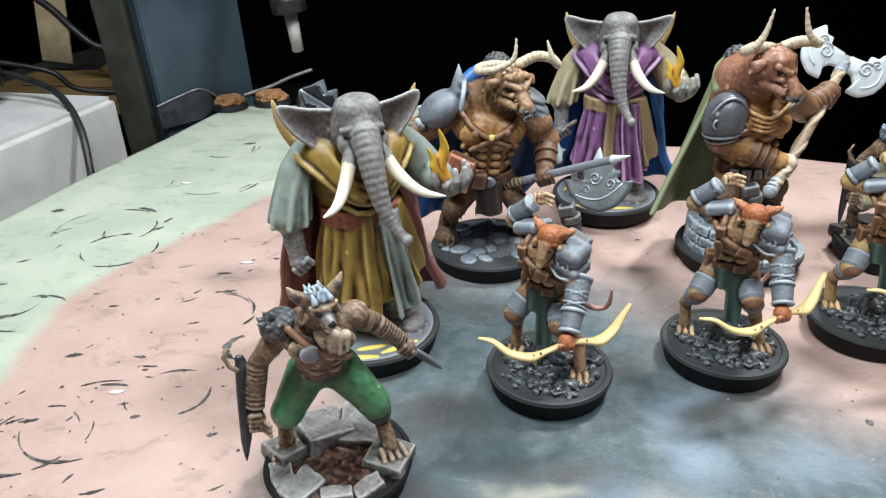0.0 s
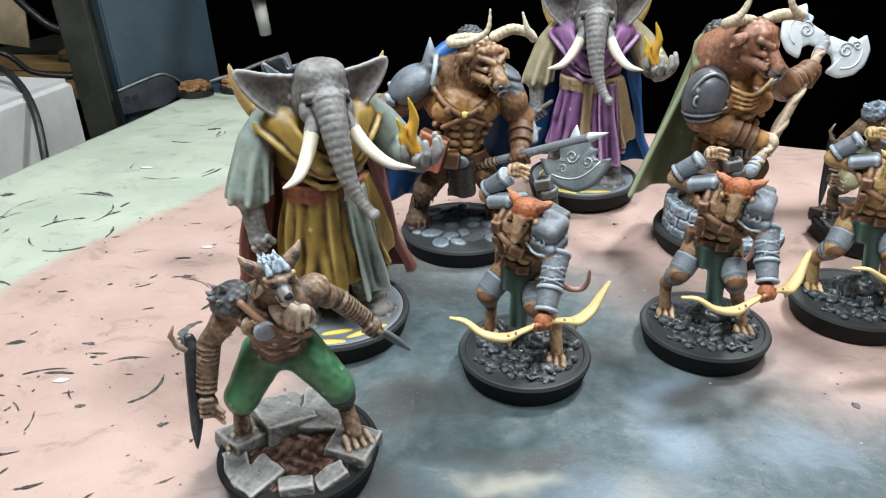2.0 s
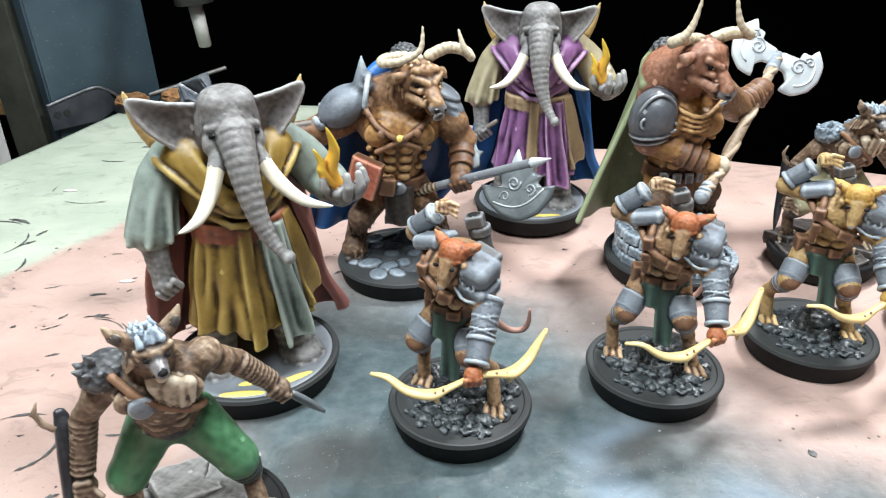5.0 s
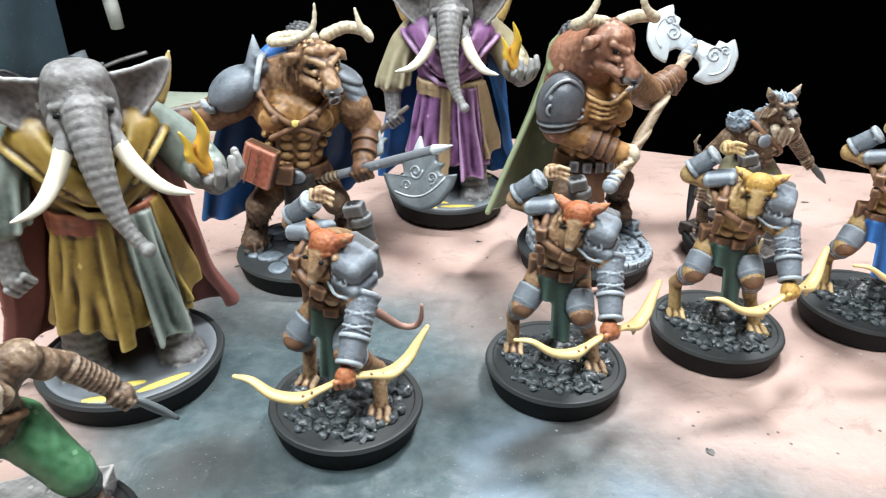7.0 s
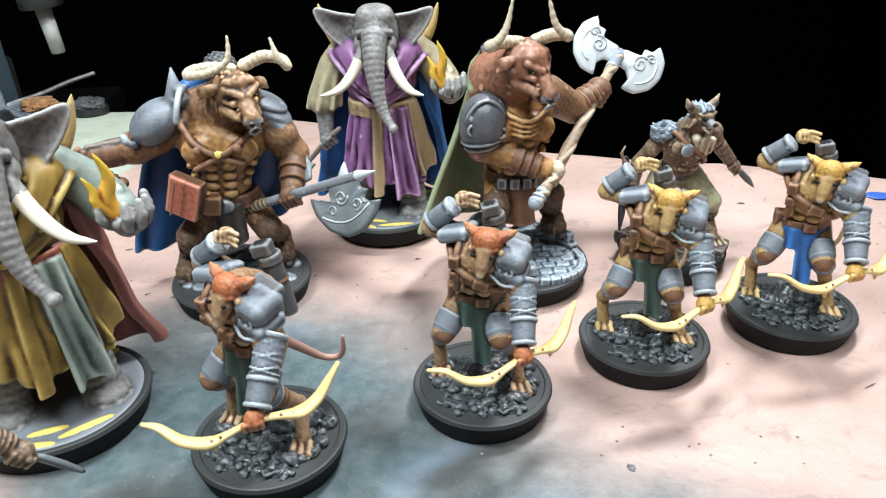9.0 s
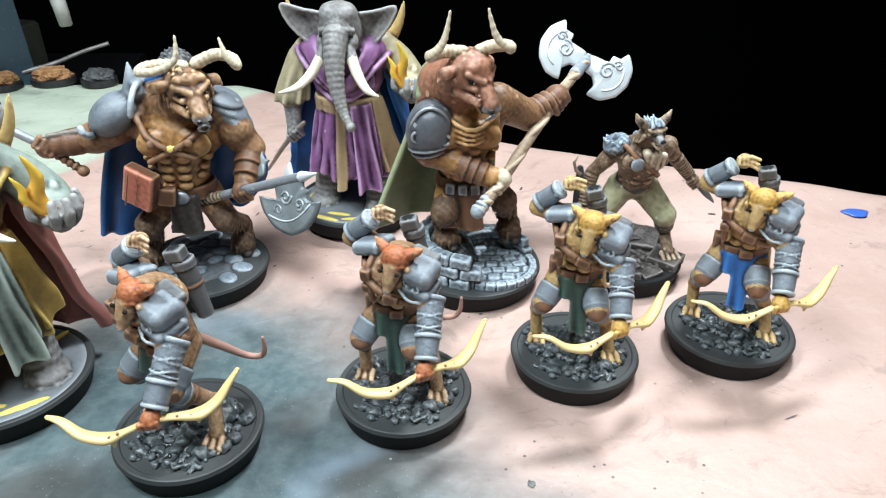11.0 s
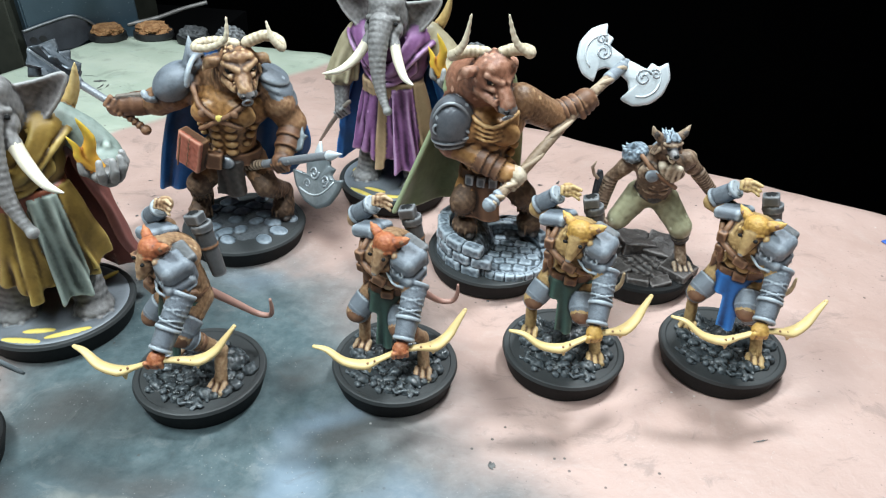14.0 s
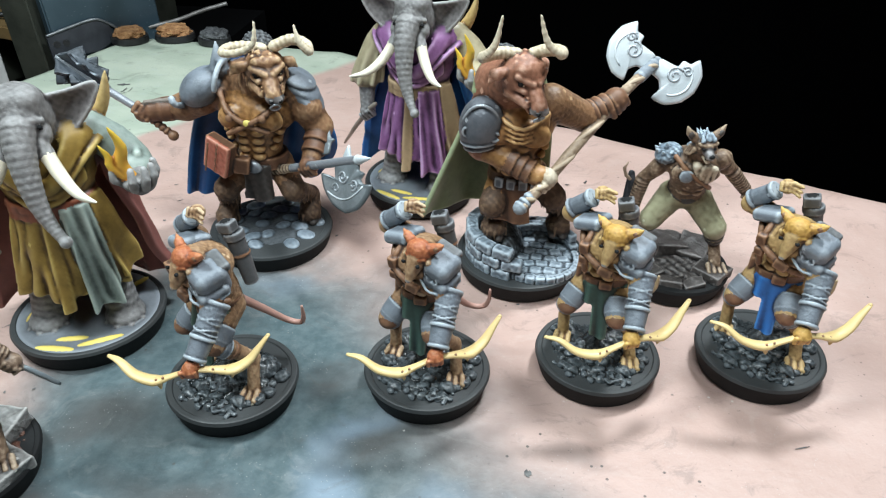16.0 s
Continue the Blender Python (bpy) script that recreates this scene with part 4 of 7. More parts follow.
    def mesh(self, name):
        """Surface nets: one vertex in each cell that the surface crosses."""
        d = self.d
        soft_slots = [i for i, name in enumerate(self.mats) if name == "ear" or name in SMOOTH - {"armour", "dark_steel", "silver", "leather", "quiver", "flame"}]
        calm = np.isin(self.m[1:-1, 1:-1, 1:-1], soft_slots) & (np.abs(d[1:-1, 1:-1, 1:-1]) < 2)
        for _ in range(2):
            mean = (d[2:, 1:-1, 1:-1] + d[:-2, 1:-1, 1:-1] + d[1:-1, 2:, 1:-1] + d[1:-1, :-2, 1:-1] + d[1:-1, 1:-1, 2:] + d[1:-1, 1:-1, :-2]) / 6
            inner = d[1:-1, 1:-1, 1:-1]
            inner[calm] = 0.35 * inner[calm] + 0.65 * mean[calm]
        near = np.abs(d) < 1.5
        at = [self.lo[k] + self.v * w for k, w in enumerate(np.nonzero(near))]
        plain_slots = [i for i, name in enumerate(self.mats) if name in SMOOTH]
        grit = np.where(np.isin(self.m[near], plain_slots), 0.015, 1.0)
        d[near] -= grit * (0.07 * grainy(*at, 1.5) + 0.035 * grainy(*at, 3.1))
        inside = d < 0
        cell = np.zeros(np.array(d.shape) - 1, dtype=np.int8)
        corners = [(i, j, k) for i in (0, 1) for j in (0, 1) for k in (0, 1)]
        cut = lambda arr, c: arr[c[0]:arr.shape[0] - 1 + c[0], c[1]:arr.shape[1] - 1 + c[1], c[2]:arr.shape[2] - 1 + c[2]]
        for c in corners:
            cell += cut(inside, c)
        live = np.argwhere((cell > 0) & (cell < 8))
        index = np.full(cell.shape, -1, dtype=np.int32)
        index[tuple(live.T)] = np.arange(len(live))
        total, count = np.zeros((len(live), 3)), np.zeros(len(live))
        for c in corners:
            for ax in range(3):
                if c[ax]:
                    continue
                e = list(c)
                e[ax] = 1
                va = d[tuple((live + c).T)]
                vb = d[tuple((live + e).T)]
                hit = (va < 0) != (vb < 0)
                t = np.where(hit, va / np.where(hit, va - vb, 1), 0)
                p = np.tile(np.array(c, dtype=float), (len(live), 1))
                p[:, ax] += t
                total += np.where(hit[:, None], p, 0)
                count += hit
        verts = (live + total / count[:, None]) * self.v + self.lo
        faces, mats = [], []
        for ax in range(3):
            o1, o2 = [(1, 2), (2, 0), (0, 1)][ax]
            lo = [slice(None)] * 3
            hi = [slice(None)] * 3
            lo[ax], hi[ax] = slice(0, -1), slice(1, None)
            a, b = inside[tuple(lo)], inside[tuple(hi)]
            e = np.argwhere(a != b)
            e = e[(e[:, o1] > 0) & (e[:, o2] > 0) & (e[:, o1] < d.shape[o1] - 1) & (e[:, o2] < d.shape[o2] - 1)]
            first = a[tuple(e.T)]
            u, w = np.zeros(3, int), np.zeros(3, int)
            u[o1], w[o2] = 1, 1
            quad = np.stack([index[tuple((e - u - w).T)], index[tuple((e - w).T)], index[tuple(e.T)], index[tuple((e - u).T)]], axis=1)
            quad[~first] = quad[~first][:, ::-1]
            inner = e.copy()
            inner[:, ax] += np.where(first, 0, 1)
            faces.append(quad)
            mats.append(self.m[tuple(inner.T)])
        faces, mats = np.concatenate(faces), np.concatenate(mats)
        good = (faces >= 0).all(axis=1)
        faces, mats = faces[good], mats[good]
        all_verts, all_faces, all_mats = [verts], [tuple(f) for f in faces.tolist()], [mats]
        off = len(verts)
        for slot, vs, fs in self.extra:
            all_verts.append(np.array([tuple(v) for v in vs]))
            all_faces += [tuple(off + i for i in f) for f in fs]
            all_mats.append(np.full(len(fs), slot))
            off += len(vs)
        me = bpy.data.meshes.new(name)
        me.from_pydata((np.concatenate(all_verts) * 0.001).tolist(), [], all_faces)
        me.polygons.foreach_set("material_index", np.concatenate(all_mats).astype(np.int32))
        smooth = np.ones(len(all_faces), dtype=bool)
        me.polygons.foreach_set("use_smooth", smooth)
        me.update()
        return me


def grainy(x, y, z, f):
    return (np.sin(x * f * 1.7 + 1.3 * np.sin(y * f * 0.9)) * np.sin(y * f * 1.5 + 1.1 * np.sin(z * f * 1.1)) + np.sin(z * f * 1.9 + 1.2 * np.sin(x * f * 1.2)) * np.sin(x * f * 0.8 + y * f * 1.3)) * 0.5


def rotate_in(x, y, z, turn):
    """Coordinates in the frame of a solid turned by Euler degrees."""
    if not any(turn):
        return x, y, z
    m = np.array(Euler([radians(a) for a in turn]).to_matrix().transposed(), dtype=np.float32)
    return [m[i][0] * x + m[i][1] * y + m[i][2] * z for i in range(3)]



# ---- the figurines ----
def archer():
    """A crouching rat archer with a horn bow, drawing an arrow over its head."""
    s = Sculpt((-22, -27, 2.5), (23, 19, 55), 0.27)
    s.base(16)
    rng = random.Random(4)
    s.ell("gravel", (0, 0, 3.0), (14.3, 14.3, 2.5), rough=0.35, freq=0.9)
    for i in range(120):
        a, r = rng.uniform(0, 6.283), 12.9 * math.sqrt(rng.random())
        q = rng.choice((rng.uniform(0.5, 0.9), rng.uniform(0.8, 1.75)))
        x, y = r * math.cos(a), r * math.sin(a)
        if noise.noise(Vector((x * 0.16, y * 0.16, 2.7))) < -0.12:
            continue
        s.ell("gravel", (x, y, 4.9 + rng.uniform(-0.4, 0.5)), (q * rng.uniform(1, 1.35), q, q * rng.uniform(0.6, 0.85)), (rng.uniform(-20, 20), rng.uniform(-20, 20), rng.uniform(0, 180)), 0.3, 0.16, 1.7)
    s.ell("gravel", (3, 4, 5), (7, 5, 3.2), (0, 0, 20), 0.4, 0.3, 1.2)
    for i in range(16):
        s.box("gravel", (5.5 + rng.uniform(-3, 3.5), -10 + rng.uniform(-1.6, 1.6), 5.1 + rng.uniform(-0.2, 0.3)), (rng.uniform(0.4, 1.3), rng.uniform(0.3, 0.8), 0.35), (rng.uniform(-20, 20), rng.uniform(-20, 20), rng.uniform(0, 180)), 0.2, 0.2)
    # legs
    for hip, knee, hock, foot, out in (((-4.2, 2, 27), (-9, -2.0, 20.5), (-9.5, 6, 13), (-9.2, 4.6, 6.4), (-0.15, -1, 0)), ((2.2, 1.5, 27), (2.6, -6.6, 21.5), (6.8, 0.5, 13), (8, -2.6, 6.6), (0.1, -1, 0))):
        s.cap("rat_fur", hip, knee, 3.4, 2.4, 1.2)
        s.cap("rat_fur", knee, hock, 2.4, 1.5, 0.8)
        s.cap("rat_fur", hock, foot, 1.5, 1.5, 0.8)
        s.digits("rat_fur", Vector(foot) + Vector((0, -0.8, -0.5)), out, (1, 0, 0), 3, 2.4, 0.8, 1.1, drop=0.6)
        k = Vector(knee)
        up = (Vector(hip) - k).normalized()
        down = (Vector(hock) - k).normalized()
        s.cap("armour", k + up * 3.0, k + up * 0.9, 2.9, 2.75, 0.1, rings=0.1, pitch=1.7)
        s.tube("armour", k + up * 4.4, k + up * 0.4, 3.25, 2.95)
        s.ell("leather", k + Vector((0, -0.3, -0.2)), (2.45, 2.7, 2.3), k=0.3)
        s.tube("armour", k + down * 1.2, k + down * 3.2, 2.7, 2.5)
        s.tube("armour", k + down * 2.8, k + down * 3.4, 2.75, 2.7)
        s.tube("leather", k + down * 4.6, k + down * 5.8, 2.35, 2.2)
    # body, turned with the bow shoulder forward
    s.ell("rat_fur", (-1, 1.5, 28), (5.4, 4.4, 3.8), k=1)
    s.skirt("leather", 27.8, 29.5, (-1, 1), (-1, 1), (5.9, 4.9), (5.7, 4.7), 0.1, 5, k=0.2)
    s.box("leather", (-1, -4.2, 28.6), (1.5, 0.6, 1.1), k=0.1)
    s.skirt("green", 22.5, 28, (-1, 1), (-1, 1), (6.4, 5.6), (5.5, 4.6), 0.5, 8, thick=0.5, arc=(-90, 60), k=0.2)
    s.skirt("green", 14.5, 27.5, (-0.8, -0.5), (-1, 1), (5.0, 5.8), (5.4, 4.6), 0.45, 8, thick=0.55, arc=(-94, 22), k=0.2)
    s.twist(-25)
    s.cap("rat_fur", (-0.6, 1, 31), (-0.2, -2, 38.5), 4.6, 5.4, 1.5)
    s.ell("rat_fur", (0, -0.5, 40), (7.2, 5.0, 3.6), k=1.4)
    for sx in (-1, 1):
        s.ell("rat_fur", (-0.2 + sx * 2.6, -5.6, 38.6), (2.9, 1.7, 2.3), k=0.5)
        for z in (31, 33.2, 35.3):
            s.ell("rat_fur", (-0.6 + sx * 1.5, -3.9, z), (1.5, 1.1, 1.0), k=0.3)
    # straps and pouches
    for ring in (curve([(-7, -3, 40.4), (-4.5, -6.8, 38), (0, -7.6, 35.6), (4.4, -5.0, 33), (5.4, 0, 31.4)], 10), curve([(-4.0, -3, 43.2), (-4.2, -6.8, 40), (-4.4, -6.2, 36), (-4.8, -4.4, 31)], 8)):
        s.chain("leather", ring, [0.75] * len(ring), 0.1)
    s.box("leather", (-4.4, -7.2, 38.8), (1.15, 0.8, 1.5), (10, 0, 0), 0.3, 0.1)
    s.box("leather", (-4.4, -6.8, 35.6), (1.1, 0.8, 1.1), (10, 0, 0), 0.3, 0.1)
    s.box("leather", (1.5, -7.9, 34.9), (1.6, 0.7, 1.1), (0, 15, 10), 0.3, 0.1)
    s.box("leather", (-6.6, -1.5, 29), (1.3, 1.6, 1.8), (0, 0, 20), 0.4, 0.1)
    # head bowed to the chest, only the crown showing
    hx = 2.2
    s.cap("rat_fur", (1.0, -2.0, 41), (hx, -4.6, 43.2), 3.3, 3.0, 1.2)
    s.ell("rat_fur", (hx, -5.4, 43.4), (3.1, 3.0, 2.9), (30, 0, 0), 0.7)
    s.ell("rat_red", (hx, -6.2, 44.3), (2.95, 2.5, 2.6), (34, 0, 0), 0.3, 0.07, 3.4)
    s.cap("rat_fur", (hx, -7.6, 42.8), (hx - 0.2, -9.0, 40.6), 1.8, 1.2, 0.5)
    s.cap("rat_fur", (hx, -7.8, 41.6), (hx - 0.3, -9.4, 38.6), 1.9, 1.0, 0.6)
    s.cap("rat_fur", (hx - 0.1, -7.0, 40.6), (hx - 0.3, -8.4, 38.4), 1.3, 0.7, 0.4)
    s.ell("nose", (hx - 0.3, -9.9, 38.2), (0.75, 0.6, 0.55), k=0.1)
    for sx in (-1, 1):
        s.chain("rat_red", [(hx + sx * 2.6, -5.4, 45.2), (hx + sx * 4.2, -5.0, 46.0), (hx + sx * 5.4, -4.8, 46.9)], [1.25, 0.95, 0.2], 0.4)
        s.ell("leather", (hx + sx * 4.0, -5.9, 45.8), (0.75, 0.35, 0.5), (0, sx * -35, 0), k=0.1)
        s.ell("black", (hx + sx * 1.9, -9.4, 42.4), (0.55, 0.5, 0.45), k=0.1)
        s.cap("rat_red", (hx + sx * 0.6, -8.6, 43.2), (hx + sx * 2.3, -7.8, 43.4), 0.45, 0.35, 0.5)
        for i in range(5):
            p = Vector((hx + sx * 3.0, -7.0 + i * 0.8, 42.6 - i * 0.2))
            s.cap("rat_fur", p, p + Vector((sx * 0.5, 0.4, -1.8)), 0.7, 0.2, 0.6)
    # bow shoulder
    s.cap("rat_fur", (5, -1.5, 41), (6.6, -4.6, 36), 3.0, 2.6, 1.2)
    s.box("armour", (6.4, -3.6, 39.7), (3.3, 3.7, 3.8), (14, 14, 0), 1.9, 0.12)
    s.box("armour", (6.8, -4.0, 37.5), (3.2, 3.4, 1.9), (14, 14, 0), 1.2, 0.1)
    s.box("quiver", (6.2, -3.2, 42.6), (3.1, 3.7, 1.1), (14, 14, 0), 0.8, 0.08)
    s.chain("armour", curve([(3.2, -7.0, 37.2), (6.2, -8.1, 35.9), (9.3, -6.0, 35.9), (9.9, -1.6, 36.8)], 8), [0.32] * 9, 0.12)
    for i in range(6):
        a = i * 1.047
        loop = [(6.4 + 1.15 * math.cos(a) + 0.8 * math.cos(a + b), -7.45 + 0.25 * abs(math.cos(a)), 39.6 + 1.15 * math.sin(a) + 0.8 * math.sin(a + b)) for b in np.linspace(-1.6, 1.9, 6)]
        s.chain("armour", loop, [0.24] * 6, 0.08)
    s.cap("rat_fur", (-5.6, 0, 40.8), (-9, 2.2, 41), 2.7, 2.3, 1.2)
    s.box("armour", (-5.8, -1.2, 42.6), (3.5, 3.9, 1.5), (-8, -14, 0), 1.2, 0.15)
    s.twist()
    # bow arm
    s.cap("rat_fur", (4.8, -6.8, 36.4), (6.2, -9.6, 33.6), 2.5, 2.4, 0.8)
    s.tube("armour", (6.5, -7.6, 35.6), (6.0, -13.2, 29.8), 2.85, 2.35)
    s.tube("armour", (6.5, -7.5, 35.7), (6.4, -8.2, 35.0), 3.15, 3.05)
    for i in range(3):
        c = Vector((6.45, -8.8, 34.4)).lerp(Vector((6.1, -12.2, 30.8)), i / 2)
        for tilt in (-1, 1):
            s.chain("armour", [c + Vector((2.6 * math.cos(a), -1.9 * math.sin(a) + 0.35 * tilt * math.cos(a), 1.75 * math.sin(a) + 0.55 * tilt * math.cos(a))) for a in np.linspace(-0.6, 3.8, 11)], [0.2] * 11, 0.1)
    s.tube("armour", (6.0, -12.8, 30.2), (5.7, -16.4, 26.4), 2.6, 2.15)
    s.tube("armour", (6.0, -12.9, 30.1), (5.95, -13.5, 29.5), 2.85, 2.85)
    s.tube("armour", (5.75, -16.0, 26.8), (5.7, -16.6, 26.2), 2.5, 2.5)
    for z in (0.25, 0.75):
        p = Vector((6.1, -14.8, 29.9)).lerp(Vector((5.8, -17.6, 27.6)), z)
        s.ell("dark_steel", p, (0.38, 0.38, 0.38), k=0.1)
    s.fist("rat_red", (5.4, -17.8, 24.8), 1.85, (1, 0.45, 0), (0.1, -1, 0))
    # drawing arm
    s.cap("rat_fur", (-7.6, 5.0, 41), (-11.0, 6.2, 41.6), 2.3, 2.0, 0.8)
    s.cap("rat_fur", (-11.0, 6.2, 41.6), (-10.4, 5.8, 43), 2.0, 1.9, 0.6)
    s.tube("armour", (-10.9, 6.0, 42.6), (-6.4, 4.6, 47.1), 2.35, 2.0)
    s.tube("armour", (-10.9, 6.0, 42.6), (-10.2, 5.8, 43.3), 2.6, 2.55)
    s.tube("armour", (-7.0, 4.8, 46.5), (-6.3, 4.5, 47.2), 2.3, 2.3)
    s.fist("rat_fur", (-4.4, 3.9, 48.8), 1.75, (1, 0.1, 0), (0, -0.6, 0.8))
    s.digits("rat_fur", (-3.2, 2.8, 49.4), (0.9, -0.5, -0.25), (0, 0.4, 1), 3, 2.0, 0.5)
    # quiver and tail
    s.tube("quiver", (5.2, 6.4, 31), (2.2, 6.2, 44.2), 1.7, 2.2)
    s.tube("quiver", (2.6, 6.2, 42.4), (2.2, 6.2, 44.3), 2.45, 2.4)
    s.tube("leather", (3.6, 6.3, 38.2), (3.4, 6.3, 39.0), 2.2, 2.2)
    s.box("quiver", (1.5, 5.6, 45.6), (1.9, 1.6, 1.3), (0, -14, 0), 0.4, 0.3)
    s.ell("black", (1.2, 5.6, 46.9), (1.4, 1.15, 0.3), (0, -14, 0), 0.05)
    s.rope("tail", curve([(1, 5.5, 26), (5, 10, 20), (8.5, 13.5, 15.2), (11.8, 14.2, 15), (13.2, 13.6, 17.5), (13.4, 13, 21.5)], 24), spread([1.2, 1.0, 0.8, 0.7, 0.6, 0.3], 24))
    # bow
    left = curve([(5.4, -18, 24.8), (0.5, -20, 22.7), (-3, -21.4, 21.6), (-8, -22.3, 22.4), (-12.5, -21.8, 24.6), (-16, -21.3, 24.6)], 20)
    right = curve([(5.4, -18, 24.8), (9.2, -15.6, 24.2), (13, -12.2, 22.8), (16, -9.4, 24.2), (18, -7, 27), (19.6, -5.2, 29.4)], 20)
    hold = Vector((5.4, -18, 24.8))
    left, right = ([hold + Vector(((p.x - hold.x) * 0.87, (p.y - hold.y) * 0.87, p.z - hold.z)) for p in arm] for arm in (left, right))
    rad = spread([0.8, 1.0, 1.7, 1.4, 0.95, 0.55], 20)
    for arm in (left, right):
        s.rope("bone", arm, rad, 10, 0.55)
        s.ell("bone", arm[-1], (0.6, 0.55, 0.5), k=0.1)
        for f in (5, 7):
            s.ell("leather", arm[f] + Vector((0, -0.75, 0.75)), (0.35, 0.35, 0.35), k=0.05)
    s.cap("bone", left[7], left[7] + Vector((0.3, -0.3, -2.0)), 0.9, 0.35, 0.3)
    s.cap("bone", right[8], right[8] + Vector((-0.2, -0.3, -2.0)), 0.9, 0.35, 0.3)
    return s


def elephant(rod):
    """A robed elephant sorcerer holding a flame in its raised palm."""
    s = Sculpt((-46, -28, 2.5), (30, 20, 75), 0.36)
    s.base(20, 5.0, "black", "rim", 1.5)
    s.tube("slate", (0, 0, 2.6), (0, 0, 4.95), 18.6, 18.3, 0)
    for x, y, a, w in ((4, -15, 8, 6), (-7, -15.3, -20, 5.5), (-3, -12.4, -8, 4.2), (12, 9, 40, 4.5), (-14, 2, 70, 4), (9, -7.5, 5, 3)):
        s.ell("gold", (x, y, 4.9), (w, 0.9, 0.4), (0, 0, a), 0)
    # legs
    for sx, y in ((-1, -1), (1, -3.5)):
        s.cap("elephant", (sx * 6.6, 1, 26), (sx * 9.2, y, 7), 4.6, 4.4, 1, rings=0.08, pitch=2.2)
        s.ell("elephant", (sx * 9.6, y - 1.6, 5.4), (5.0, 5.6, 2.8), k=1.2)
        for i in range(4):
            a = radians(-150 + i * 40)
            s.ell("elephant", (sx * 9.6 + 4.6 * math.cos(a), y - 1.8 + 5.2 * math.sin(a), 4.6), (1.3, 1.2, 1.1), k=0.25)
    # cloak
    s.skirt("cloak", 7, 60, (0, 6.0), (0, 3), (21.5, 12.5), (10.5, 7.2), 1.7, 6, thick=0.85, arc=(90, 96), phase=0.6, k=0.4, sway=0.4)
    # robe
    s.skirt("robe", 17.0, 42, (0, -0.5), (0, 0), (13.2, 10.6), (9.2, 7.6), 1.3, 9, thick=None, phase=0.4, k=0.8, sway=1.1)
    s.skirt("panel", 12.8, 41, (2.8, -1.8), (1.2, -0.3), (11.8, 11.4), (8.8, 8.2), 1.2, 13, thick=0.75, arc=(-60, 22), phase=1.0, k=0.5, sway=0.9)
    s.skirt("panel_side", 14.2, 41, (-0.2, -1.2), (0, 0), (12.6, 11.3), (9.4, 8.4), 0.7, 7, thick=0.7, arc=(-93, 7), phase=1.0, k=0.4, sway=1.2)
    s.skirt("panel_side", 19, 42, (1.4, -0.6), (0.4, 0), (14.2, 11.2), (9.8, 8.0), 1.0, 6, thick=0.8, arc=(-20, 17), phase=2.0, k=0.4, sway=1.2)
    s.ell("robe", (0, 0.8, 48), (11.0, 9.0, 11.5), k=1.5)
    for i in range(9):
        a = radians(-165 + i * 21)
        s.chain("robe", curve([(9.2 * math.cos(a), 7.8 * math.sin(a), 39.5), (11.0 * math.cos(a + 0.06), 9.2 * math.sin(a + 0.06), 30), (13.2 * math.cos(a - 0.05), 10.8 * math.sin(a - 0.05), 18.5)], 8), spread([0.5, 0.9, 1.3], 8), 1.5)
    for i in range(4):
        s.chain("robe", curve([(-9 + i * 0.6, -5.0, 55 - i * 3.2), (-3, -9.0, 50.5 - i * 2.6), (3, -8.8, 48.4 - i * 1.8), (9, -5.0, 49.5 - i)], 6), [0.6] * 7, 1.4)
    for z in (39.2, 41.4):
        s.skirt("sash", z - 1.1, z + 1.1, (0, 0), (0, 0), (10.4, 9.1), (10.3, 9.0), 0.18, 14, k=0.3)
    # mantle over the shoulders
    for sx in (-1, 1):
        s.ell("mantle", (sx * 8.2, 0.8, 55.6), (6.0, 6.6, 5.4), (0, sx * 30, 0), 2.2)
        for j in range(3):
            s.chain("mantle", curve([(sx * (1.6 + j * 0.8), -9.4, 46.5 + j * 0.6), (sx * (4.6 + j * 1.6), -8.6 + j * 0.6, 52), (sx * (7.6 + j * 1.6), -5.4 + j, 57.4), (sx * (7.6 + j), 1, 60.6)], 9), [0.8] * 10, 1.4)
        s.chain("mantle", curve([(sx * 6.4, -8.2, 48), (sx * 11.6, -5.6, 53.4), (sx * 14.6, 0, 56.4), (sx * 13, 5, 58)], 8), [0.8] * 9, 0.5, rough=0.14, freq=3)
        s.chain("collar", curve([(sx * 10.5, 5.0, 55), (sx * 14.0, 6.0, 59), (sx * 16.6, 5.4, 64.0), (sx * 18.0, 4.4, 69.4)], 10), spread([2.0, 1.9, 1.3, 0.3], 10), 0.4)
    # sleeves and arms, the lowered arm
    s.chain("sleeve", curve([(-10.5, 2, 57), (-14.6, 2.0, 52), (-17.0, 0.6, 46), (-18.2, -0.4, 41.5)], 9), spread([3.8, 4.2, 4.3, 4.8], 9), 1.0)
    for i in range(7):
        a = i * 0.9
        s.chain("sleeve", curve([(-11.6, 2, 57), (-15.8 + 3.6 * math.cos(a), 1.0 + 3.6 * math.sin(a), 49), (-18.2 + 5.2 * math.cos(a), -0.2 + 5.4 * math.sin(a), 39.8)], 6), [0.75] * 7, 1.1)
    s.cap("elephant", (-18.2, -0.2, 42), (-17.8, -2.6, 32.5), 3.1, 2.4, 0.5, rough=0.1, freq=2.4)
    s.fist("elephant", (-17.4, -3.4, 30), 2.7, (0.8, -0.1, 0.6), (-0.1, -1, 0))
    if rod:
        s.rope("shaft_dark", [(-12.5, -8.6, 35), (-17.4, -4.0, 30), (-26, 4.5, 19), (-34, 12, 8)], [0.7, 0.85, 0.8, 0.5])
